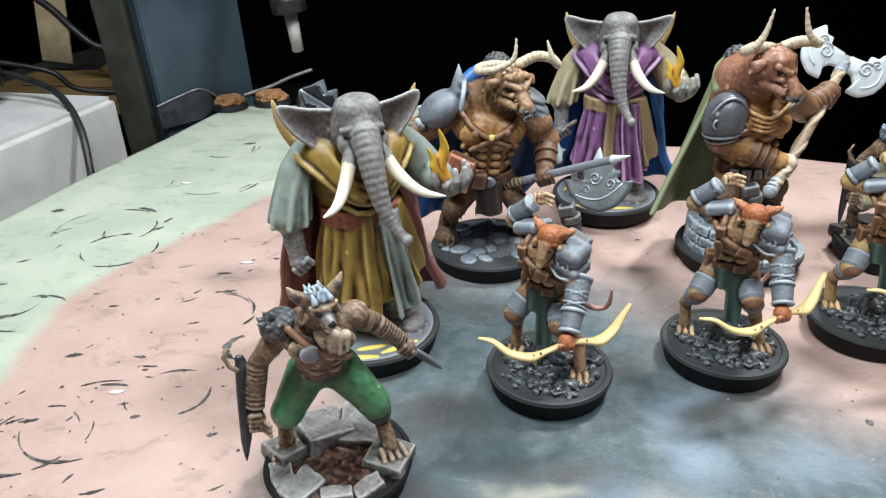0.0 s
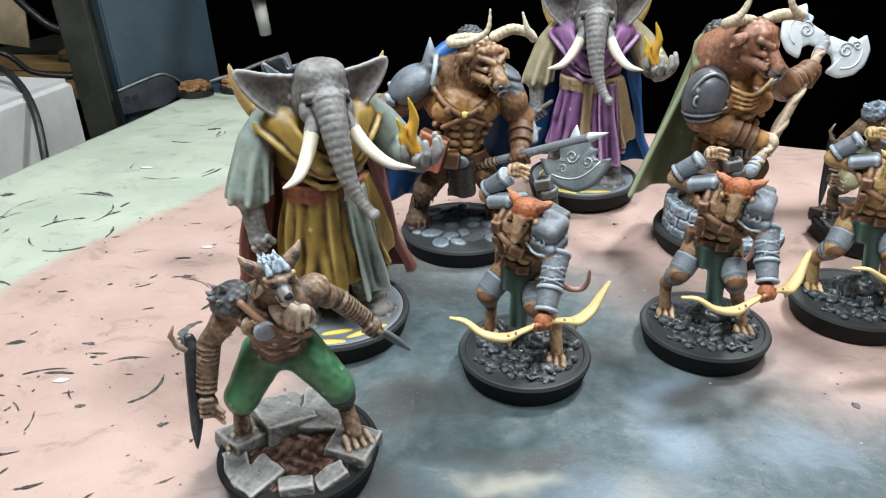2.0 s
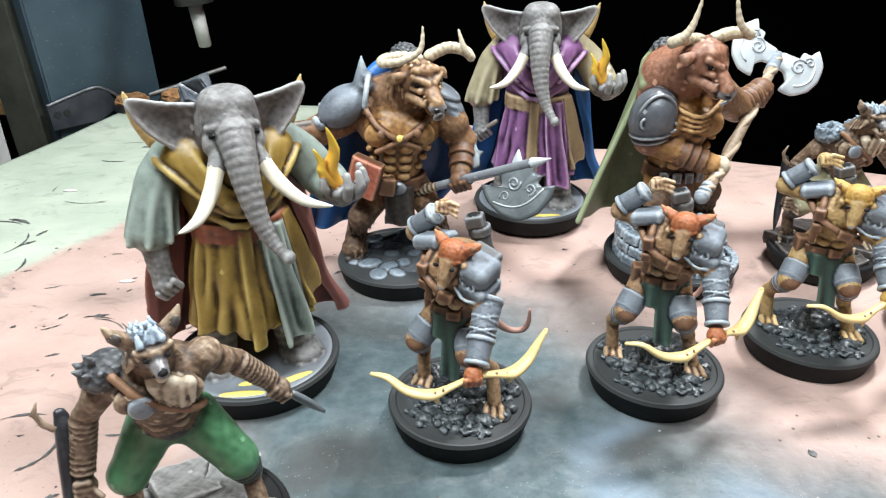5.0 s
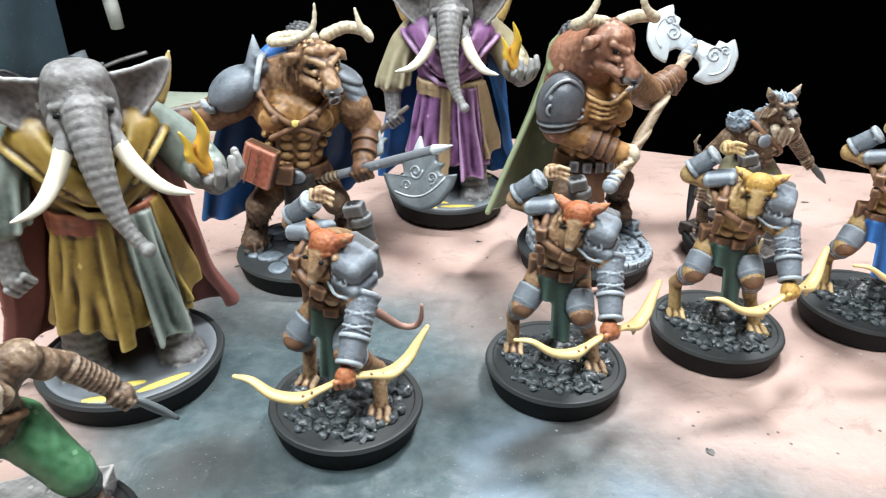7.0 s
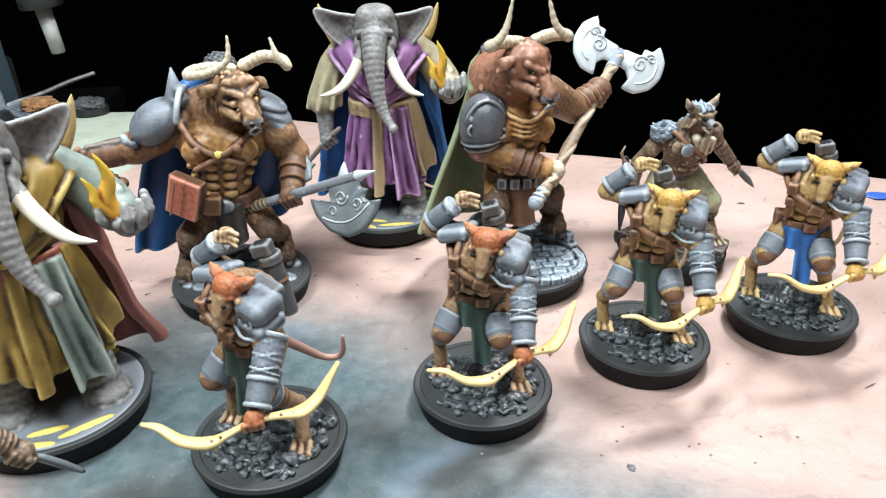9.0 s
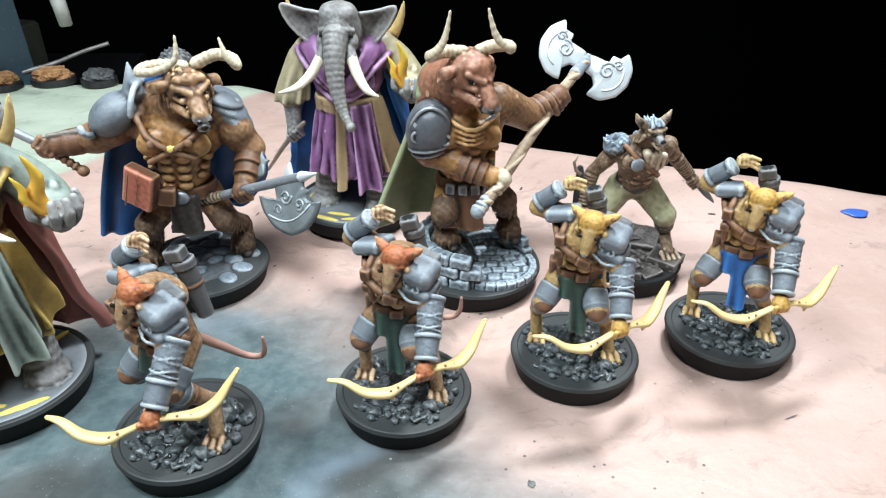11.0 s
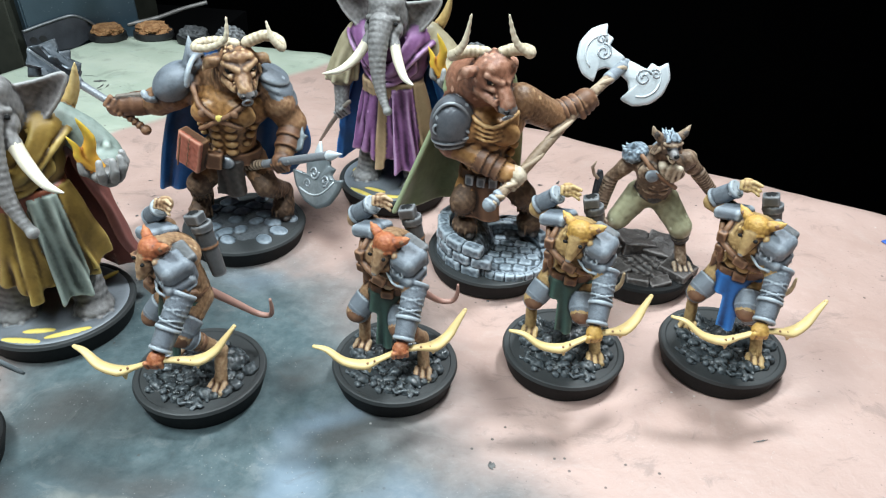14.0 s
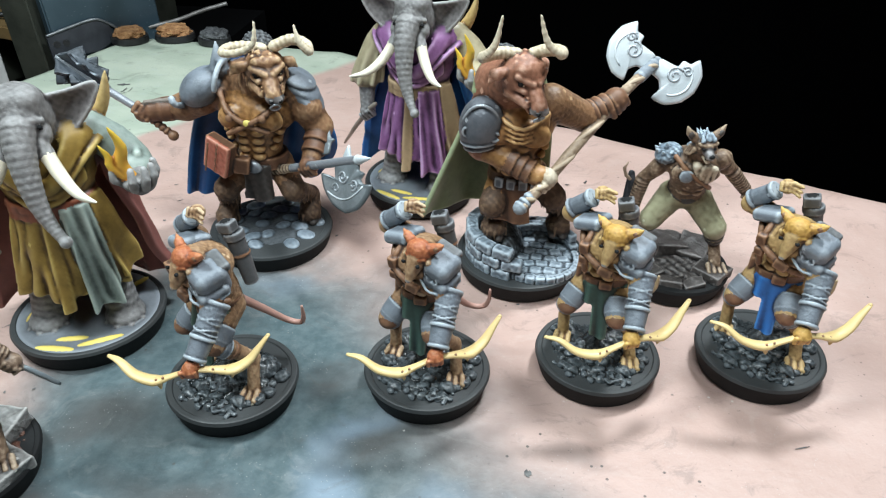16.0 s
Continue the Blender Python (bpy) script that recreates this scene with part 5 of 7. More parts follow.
    # the raised arm with its open palm
    s.chain("sleeve", curve([(11.5, 1.8, 57), (16, 2.4, 52.5), (19.4, 1, 47.6), (20.6, -2.2, 46.4)], 9), spread([4.0, 4.6, 5.0, 4.6], 9), 1.0)
    for i in range(5):
        a = i * 1.25 + 0.4
        s.chain("sleeve", curve([(13, 2, 56), (17.5 + 2.4 * math.cos(a), 2 + 2.6 * math.sin(a), 50.5 + math.cos(a)), (20.8 + 4.6 * math.sin(a) * 0.6, -3.2, 46.4 + 5 * math.cos(a))], 6), [0.85] * 7, 0.9)
    s.cap("elephant", (20.4, -1.5, 46), (21.6, -8, 45.4), 3.6, 3.0, 0.6, rough=0.12, freq=2.4)
    s.ell("elephant", (21.6, -10, 46.4), (3.9, 3.9, 2.3), (-10, 10, 0), 1.0)
    for i, (dx, dy, ux) in enumerate(((3.2, 0.6, 0.5), (3.0, -1.8, 0.45), (1.8, -3.4, 0.25), (-0.6, -3.8, 0.0))):
        a = Vector((21.6 + dx, -10 + dy, 46.8))
        s.chain("elephant", [a, a + Vector((ux * 2.4, dy * 0.25, 2.4)), a + Vector((ux * 1.6, dy * 0.15 + 0.3, 4.8))], [1.15, 1.05, 0.8], 0.25)
    s.chain("elephant", [(18.2, -10, 47), (16.8, -11.4, 48.6), (16.6, -11.6, 50.4)], [1.2, 1.1, 0.8], 0.3)
    s.chain("flame", curve([(20.2, -10, 48.2), (18.6, -10, 52), (19.8, -10.6, 56.5), (18.0, -11.6, 62)], 9), spread([1.6, 1.8, 1.2, 0.2], 9), 0.4)
    s.chain("flame", curve([(19.4, -10.4, 48.5), (16.8, -11, 52), (16.6, -11, 54.5), (15.0, -11.2, 57.6)], 7), spread([1.4, 1.2, 0.8, 0.2], 7), 0.3)
    # head
    s.cap("elephant", (0, 2, 57), (0, -3, 62), 7, 6.6, 1.5)
    s.ell("elephant", (0, -3.6, 64.6), (6.1, 6.9, 6.3), k=1, rough=0.05, freq=2.6)
    s.ell("elephant", (0, -7.6, 62.2), (4.6, 4.2, 5.0), k=1.2)
    for sx in (-1, 1):
        s.ell("elephant", (sx * 2.2, -5.4, 68.0), (3.2, 3.8, 2.8), k=1.2)
        s.ell("elephant", (sx * 4.2, -8.2, 60.4), (2.0, 2.4, 2.8), k=0.8)
        s.ell("black", (sx * 4.4, -10.0, 62.6), (0.6, 0.5, 0.5), k=0.1)
        s.cap("elephant", (sx * 2.7, -10.2, 64.2), (sx * 4.9, -8.6, 63.8), 0.8, 0.6, 0.9)
        s.cap("elephant", (sx * 3.0, -10.8, 61.2), (sx * 4.8, -9.2, 61.4), 0.45, 0.4, 0.2)
        s.cap("elephant", (sx * 3.0, -9.8, 59.2), (sx * 4.4, -11.4, 56.8), 2.1, 1.85, 0.6)
        # ears: fans spread from the brow, narrowing to the jaw
        out = 1.0 if sx < 0 else 0.92
        ear = [(sx * 4.6, -3.4, 67.2), (sx * 11.0 * out, -2.2, 67.8), (sx * 17.6 * out, -2.0, 69.2)]
        low = [(sx * 5.2, -3.4, 64.6), (sx * 10.8 * out, -0.8, 64.8), (sx * 16.8 * out, -2.6, 65.6)]
        bot = [(sx * 5.2, -3.4, 61.6), (sx * 9.4 * out, -1.2, 61.2), (sx * 13.4 * out, -3.0, 61.2)]
        tip = [(sx * 4.8, -3.6, 59.0), (sx * 6.8, -2.4, 57.8), (sx * 8.6, -3.2, 57.8)]
        s.sheet("ear", [ear, low, bot, tip], 0.5)
        rim = curve([ear[0], ear[1], ear[2], low[2], bot[2], tip[2]], 24)
        s.chain("elephant", rim, [0.5] * len(rim), 0.25)
        # tusks
        tusk = curve([(sx * 4.3, -11.2, 57.2), (sx * 6.8, -14.8, 52.8), (sx * 10.4, -19.8, 50.0), (sx * 14.8, -24.6, 50.0)], 14)
        s.chain("ivory", tusk, spread([1.7, 1.6, 1.15, 0.25], 14), 0.2)
    trunk = curve([(0, -10.0, 62.4), (0, -13.2, 58.4), (0.3, -15.6, 53), (1.2, -17.4, 47.4), (2.8, -19.0, 43), (4.6, -20.8, 40.2)], 54)
    rad = spread([3.8, 3.2, 2.65, 2.05, 1.5, 1.1], 54)
    rad = [r + (0.07 if i % 3 == 0 else -0.04) for i, r in enumerate(rad)]
    s.chain("elephant", trunk, rad, 0.2)
    s.cap("elephant", (4.6, -20.8, 40.2), (5.3, -21.6, 39.5), 1.15, 1.5, 0.2)
    return s


def bull_legs(s, legs, skin, fur, rng):
    for hip, knee, hock, hoof in legs:
        s.cap(skin, hip, knee, 4.6, 3.5, 1.5)
        s.cap(fur, Vector(hip).lerp(Vector(knee), 0.55), knee, 3.9, 3.7, 0.8, rough=0.1, freq=1.2)
        s.cap(fur, knee, hock, 3.6, 2.7, 1.0, rough=0.1, freq=1.2)
        s.cap(fur, hock, Vector(hoof) + Vector((0, 0, 2.5)), 2.7, 3.6, 1.0, rough=0.1, freq=1.2)
        upper, lower = Vector(knee), Vector(hoof) + Vector((0, 0, 3))
        for i in range(90):
            a, f = rng.uniform(0, 6.283), rng.random()
            p = upper.lerp(Vector(hock), f * 2) if f < 0.5 else Vector(hock).lerp(lower, f * 2 - 1)
            r = (3.3 - f * 1.4) if f < 0.5 else (2.4 + (f - 0.5) * 2.4)
            p = p + Vector((math.cos(a), math.sin(a), 0)) * r
            s.cap(fur, p, p + Vector((math.cos(a) * 0.5, math.sin(a) * 0.5, -2.6)), 0.55, 0.15, 0.25)
        for dx in (-1.5, 1.5):
            s.ell("cloth_black", Vector(hoof) + Vector((dx, -1.2, 0.6)), (1.7, 2.8, 1.6), k=0.2)


def bull_head(s, c, front, skin, scale=1.0):
    """A bull's head; front: the unit direction of the muzzle."""
    c, f = Vector(c), Vector(front).normalized()
    side = f.cross(Vector((0, 0, 1))).normalized() * -1
    up = side.cross(f) * -1
    up = up if up.z > 0 else -up
    at = lambda x, y, z: c + (side * x + f * y + up * z) * scale
    s.ell(skin, c, (4.3 * scale, 4.7 * scale, 4.2 * scale), k=1.2)
    s.cap(skin, at(-3.0, 1.6, 3.4), at(3.0, 1.6, 3.4), 1.5 * scale, 1.5 * scale, 1.0)
    s.cap(skin, at(0, 1, 0.6), at(0, 10.0, -1.0), 3.1 * scale, 2.2 * scale, 1.0)
    s.cap(skin, at(0, 2, -3.2), at(0, 9.2, -4.0), 2.4 * scale, 1.6 * scale, 0.7)
    s.ell("nose", at(0, 11.0, -1.8), (2.6 * scale, 1.8 * scale, 1.9 * scale), k=0.4)
    s.cap("black", at(-1.8, 10.4, -3.6), at(1.8, 10.4, -3.6), 0.4, 0.45, 0.1)
    for sx in (-1, 1):
        s.ell("black", at(sx * 1.4, 12.5, -1.4), (0.6, 0.6, 0.5), k=0.05)
        s.ell("black", at(sx * 3.5, 4.0, 1.4), (0.95, 0.95, 0.75), k=0.05)
        s.ell("ivory", at(sx * 3.55, 4.75, 1.5), (0.35, 0.35, 0.3), k=0.02)
        s.cap(skin, at(sx * 1.0, 5.4, 2.1), at(sx * 4.5, 2.6, 2.7), 1.0, 0.85, 0.45)
        s.cap(skin, at(sx * 3.0, 5.6, 0.1), at(sx * 3.9, 3.0, -0.6), 0.9, 0.9, 0.4)
        s.cap(skin, at(sx * 2.6, 8.2, -2.2), at(sx * 3.9, 3.0, -3.6), 1.1, 1.6, 0.6)
        s.chain(skin, [at(sx * 4.4, -0.8, 0.6), at(sx * 8, -1.2, -0.4), at(sx * 10.0, -0.4, -2.0)], [1.3, 1.6, 0.3], 0.4)
        for i in range(4):
            s.cap(skin, at(sx * 0.5, 6.0 + i * 0.9, 1.7 - i * 0.5), at(sx * 2.7, 5.6 + i * 0.9, 0.5 - i * 0.5), 0.42, 0.32, 0.2)
    rng = random.Random(5)
    for i in range(70):
        a, back = rng.uniform(0, 6.283), rng.uniform(-4.6, 1.6)
        q = 4.9 * math.sqrt(max(0.15, 1 - (back / 5.6) ** 2))
        p = at(q * math.cos(a), back, q * math.sin(a))
        s.cap(skin, p, p + (side * math.cos(a) * 0.5 + up * math.sin(a) * 0.3 - f * 0.9) * scale + Vector((0, 0, -1.2)), 0.62, 0.15, 0.25)
    for sx in (-1, 1):
        s.cap(skin, at(sx * 2.6, 1.0, -3.4), at(sx * 2.2, 4.6, -5.0), 1.5, 0.8, 0.9)
    ring = [at(1.4 * math.cos(a), 12.6 + 0.3 * math.sin(a), -3.6 + 1.4 * math.sin(a)) for a in np.linspace(0, 6.2832, 15)]
    s.rope("dark_steel", ring, [0.35] * 15, 6)
    return at


def horn(s, pts, radii):
    n = 40
    c = curve(pts, n)
    r = [q * 0.9 for q in spread(radii, n)]
    s.chain("horn", c, [q + (0.08 if i % 2 else -0.06) for i, q in enumerate(r)], 0.06)


def abs_chest(s, skin, belly, chest, w):
    b, c = Vector(belly), Vector(chest)
    s.cap(skin, b, c, 6.6, 8.2, 2)
    s.ell(skin, c + Vector((0, 0.5, 1)), (w, 8.2, 8.2), k=2)
    for sx in (-1, 1):
        s.ell(skin, c + Vector((sx * 4.8, -6.6, 0.5)), (5.0, 2.5, 3.9), (0, sx * 10, 0), 0.6)
        for i in range(4):
            p = b.lerp(c, 0.12 + i * 0.2) + Vector((sx * 2.1, -6.3 - i * 0.25, 0))
            s.ell(skin, p, (2.0, 1.5, 1.35), k=0.4)
        for i in range(3):
            p = b.lerp(c, 0.3 + i * 0.2) + Vector((sx * (6.0 + i), -3.6, 0))
            s.ell(skin, p, (1.4, 2.2, 1.1), (0, sx * 25, 0), 0.5)


def cobbles(s, mat, r, z, h, rng, size=2.4, keep=None):
    """Round stones packed on a base."""
    placed = []
    for _ in range(900):
        a, q = rng.uniform(0, 6.283), r * math.sqrt(rng.random())
        p = Vector((q * math.cos(a), q * math.sin(a), z))
        w = rng.uniform(0.75, 1.15) * size
        if any((p - o).length < (w + v) * 0.86 for o, v in placed) or (keep and not keep(p)):
            continue
        placed.append((p, w))
        s.ell(mat, p, (w * rng.uniform(1, 1.2), w * 0.9, h), (rng.uniform(-7, 7), rng.uniform(-7, 7), rng.uniform(0, 180)), 0.15)


def bull_axe_low():
    """A bull warrior with a mace held out and an axe hanging in its other hand."""
    s = Sculpt((-62, -30, 2.5), (45, 21, 80), 0.38)
    rng = random.Random(7)
    s.base(20, 5.0, "black", "rim", 2.2)
    s.ell("cobble_dark", (0, 0, 3.2), (17.6, 17.6, 2.0), k=0)
    cobbles(s, "cobble_wet", 16.2, 4.7, 1.1, rng, 3.0, lambda p: noise.noise(Vector((p.x * 0.09, p.y * 0.09, 4.1))) > -0.18)
    bull_legs(s, [((-4.6, 2, 27), (-11.5, -4, 20), (-14, 3, 12.5), (-14.6, -0.8, 5)), ((4.2, 3, 27), (9.5, -1.5, 20), (11.5, 9, 13), (11.8, 5.5, 5))], "bull", "fur_dark", rng)
    abs_chest(s, "bull_amber", (-1, 1.5, 31), (0.5, 0.5, 45), 12)
    s.ell("bull", (0, 4, 53), (12, 7.5, 7), k=2)
    s.skirt("leather", 27.5, 31.5, (-0.5, 1.5), (-0.5, 1.5), (8.6, 7.6), (8.2, 7.2), 0.15, 7, k=0.3)
    s.skirt("cloth_black", 18, 29.5, (-0.3, 1.5), (-0.5, 1.5), (8.6, 7.6), (8.0, 7.2), 0.7, 8, thick=0.7, arc=(-86, 30), k=0.3)
    s.skirt("leather", 19, 29, (-0.5, 1.5), (-0.5, 1.5), (11, 9.2), (8.6, 7.6), 0.5, 9, thick=0.8, arc=(-160, 24), k=0.2)
    s.ell("dark_steel", (-0.5, -6.4, 29.4), (2.5, 1.0, 2.0), k=0.2)
    # chest harness
    for ring in (curve([(-9, -3, 52), (-5, -8.4, 48), (0.5, -9.2, 44.5), (6, -8, 42)], 10), curve([(10, -3, 51), (6, -8.4, 47.6), (0.5, -9.3, 44.5), (-6, -8, 41)], 10)):
        s.chain("leather", ring, [0.8] * 11, 0.15)
    for x in (-4.5, 0.6, 5.4):
        s.ell("gold" if x == 0.6 else "leather", (x, -9.5, 45 + abs(x) * 0.3), (1.2, 0.7, 1.2), k=0.1)
    # head and horns
    s.cap("bull", (2, 2, 54), (6.0, -3.6, 60), 7.2, 5.8, 2)
    for i in range(110):
        a = rng.uniform(0, 6.283)
        f = rng.random()
        p = Vector((2, 2, 54)).lerp(Vector((6.0, -3.6, 60)), f) + Vector((math.cos(a) * (7.0 - f), math.sin(a) * (6.8 - f), 0))
        s.cap("bull", p, p + Vector((math.cos(a) * 0.4, math.sin(a) * 0.4, -2.4)), 0.6, 0.2, 0.5)
    s.ell("hair", (2.4, 2.4, 64), (4.6, 4.4, 4.6), k=0.8, rough=0.5, freq=2.2)
    bull_head(s, (6.4, -5.0, 60.8), (0.46, -0.76, -0.46), "bull", 0.96)
    horn(s, [(6, -4, 65.6), (1.0, -4.6, 66.2), (-3.0, -6.6, 66), (-3.2, -9.6, 65.6), (2.0, -11.6, 66.6), (6.6, -11.6, 69.4), (7.3, -11, 75)], [1.7, 1.6, 1.45, 1.3, 1.1, 0.85, 0.3])
    horn(s, [(9, -3, 66), (14, -2, 68), (18.6, -3.4, 67.4), (20, -6.2, 66.2), (18, -7.4, 69), (16.6, -6.8, 73.4)], [1.8, 1.7, 1.5, 1.25, 0.95, 0.3])
    # arm with the mace
    s.cap("bull", (-10, 2, 51), (-22, 0.5, 45), 5.2, 4.4, 1.5)
    s.ell("bull", (-17, 0.2, 47.5), (4.8, 4.2, 4.4), k=1)
    s.cap("bull", (-22, 0.5, 45), (-31.5, -1.5, 43.8), 4.0, 3.0, 1, rings=0.0)
    s.cap("leather", (-26.5, -0.5, 44.4), (-28.5, -1, 44.2), 3.75, 3.7, 0.15)
    s.cap("leather", (-30, -1.2, 44), (-31.4, -1.5, 43.8), 3.5, 3.4, 0.15)
    s.cap("shaft_dark", (-24, -1.5, 47.6), (-33, -2.6, 46.6), 1.1, 0.9, 0.2)
    s.fist("leather", (-34.6, -2, 43.2), 3.0, (-0.75, 0.05, 0.5), (0, -1, 0))
    s.cap("leather", (-26.6, -2.6, 36.6), (-34, -2.2, 42.6), 1.2, 1.15, 0.1, rings=0.22, pitch=1.6)
    s.ell("leather", (-26.4, -2.6, 36.4), (1.6, 1.6, 1.6), k=0.2)
    s.cap("dark_steel", (-35, -2, 43.5), (-46, -1.4, 50), 1.15, 1.25, 0.1)
    s.cap("dark_steel", (-46, -1.4, 50), (-58, -0.6, 58), 1.9, 1.5, 0.2)
    axis = Vector((-12, 0.8, 8)).normalized()
    u = axis.cross(Vector((0, 0, 1))).normalized()
    w = axis.cross(u)
    for i in range(6):
        a = i * 1.0472
        r = u * math.cos(a) + w * math.sin(a)
        s.plate("armour", Vector((-52, -1, 54)), axis, r, [(1.2 * u, 1.3 * v) for u, v in ((-5.5, 0.7), (-4.6, 4.2), (-2.6, 2.9), (-0.8, 5.2), (1.4, 3.1), (3.4, 5.4), (5.6, 2.2), (6.6, 0.6))], 0.45)
    # pauldrons
    s.ell("armour", (-15.2, 0.2, 51.8), (7.8, 7.2, 5.4), (0, -34, 0), 0.2)
    rim = [Vector((-8.6, 0.2, 54)) + Vector((0.9 * math.cos(a), 7.2 * math.sin(a), 6.0 * math.cos(a) + 0.4)) for a in np.linspace(-1.7, 1.7, 13)]
    s.chain("armour", rim, [0.8] * 13, 0.9)
    s.cap("armour", (-9.4, 0, 58), (-9.4, 0.4, 65.4), 2.8, 0.3, 1.2)
    low = [Vector((-17.2, 0.2, 49.4)) + Vector((-4.6 + 1.2 * math.cos(a), 7.6 * math.sin(a), -2.6 * math.cos(a))) for a in np.linspace(-1.9, 1.9, 12)]
    s.chain("armour", low, [0.95] * 12, 0.3)
    for i in range(3):
        s.ell("armour", (13 + i * 1.3, 3.5, 55 - i * 2.6), (5.6, 5.8, 2.0), (0, 28 + i * 8, 0), 0.1)
    s.ell("dark_steel", (9.6, -4.6, 52), (1.6, 1.0, 1.6), k=0.1)
    # arm with the axe
    s.cap("bull", (11, 3, 51), (18.6, 2.4, 40.5), 4.9, 4.2, 1.5)
    s.ell("bull", (15.4, 1.4, 46.4), (4.6, 4.8, 4.4), k=1)
    s.cap("bull", (18.6, 2.4, 40.5), (17.6, -5, 34), 3.7, 2.9, 1)
    s.plates("leather", (18.5, 1.2, 39.4), (17.9, -4, 35), 3.9, 3.3, 2, 0.4)
    s.plate("silver", (21.2, -1.8, 37.5), (0.1, -0.5, -0.45), (0.9, -0.2, 0.2), [(-4, -1), (-4, 1.6), (-1, 2.0), (0, 3.4), (1.2, 2.0), (4, 1.4), (4, -1)], 0.5)
    s.fist("leather", (17.4, -7.4, 32), 3.0, (0.75, -0.45, 0.4), (-0.3, -1, 0))
    grip, top = Vector((4.2, -1.0, 26.2)), Vector((39.6, -22.6, 43.4))
    d = (top - grip).normalized()
    s.cap("wood", grip, grip + d * 9, 1.5, 1.2, 0.1, rings=0.25, pitch=1.5)
    s.cap("wood", grip - d * 1.8, grip, 0.3, 1.7, 0.2)
    s.cap("dark_steel", grip + d * 9, grip + d * 40, 1.25, 1.35, 0.1)
    s.cap("silver", grip + d * 40, grip + d * 45.5, 1.5, 0.15, 0.1)
    down = Vector((-0.12, -0.32, -0.94))
    place = s.plate("silver", grip + d * 35, d, down, [(-4.8, 0.5), (-5.3, 4.1), (-9.0, 3.7), (-11.7, 2.5), (-10.8, 7.1), (-7.4, 11.7), (-1.8, 14.5), (3.9, 13.6), (8.3, 10.3), (10.1, 7.1), (7.1, 7.4), (5.5, 5.5), (7.1, 3.9), (5.1, 2.8), (4.8, 0.5)], 0.75)
    s.scroll("dark_steel", place, -1.2, 4.2, 2.1, 1.5, 0.0, 0.75)
    s.scroll("dark_steel", place, 3.2, 6.8, 1.7, 1.3, 2.0, 0.75, sign=-1)
    s.scroll("dark_steel", place, -4.6, 7.2, 1.6, 1.2, 3.0, 0.75, 0.24)
    for h in (0.8, -0.8):
        arc = [place(-8.4 + 15.5 * i / 12, 6.4 + 4.2 * math.sin(3.1416 * (0.12 + 0.8 * i / 12)), h) for i in range(13)]
        s.rope("silver", arc, [0.26] * 13, 6)
    s.plate("silver", grip + d * 35, -down, d, [(0.6, -1.6), (4.6, 0.0), (0.6, 1.6)], 0.5)
    # book on its belt, pouches
    s.box("leather", (-9.6, -8.6, 34), (4.6, 1.8, 5.6), (0, 18, -22), 0.4, 0.1)
    s.box("book", (-9.8, -10.4, 34.1), (4.4, 0.7, 5.4), (0, 18, -22), 0.3, 0.1)
    for i in (-1, 0, 1):
        s.box("leather", (-9.8 + i * 2.4, -11.0 - i * 0.95 * -1, 34.1 - i * 0.75), (0.28, 0.3, 5.3), (0, 18, -22), 0.1, 0.05)
    s.box("leather", (-3.6, -7.6, 30.6), (2.4, 1.5, 2.6), (0, 10, 10), 0.5, 0.2)
    # cape
    s.sheet("navy", [[(-10, 5, 56), (-2, 9.4, 57.5), (6, 9.4, 57.5), (12, 6, 55)], [(-19.5, 5, 44), (-7, 12, 44), (7, 12.5, 44), (18, 9.5, 42)], [(-25.5, 5, 28), (-12, 12.5, 27), (4, 14.5, 28), (20, 12.5, 29)], [(-29.5, 5.5, 12), (-18, 11.5, 12), (-3, 15.8, 15), (13, 14.5, 18)]], 0.85, ripple=1.9, waves=4)
    s.chain("blue", curve([(-10, 4.5, 57), (-3, 7.6, 61.5), (4, 6.6, 60)], 8), spread([2.0, 2.6, 2.0], 8), 0.6)
    return s


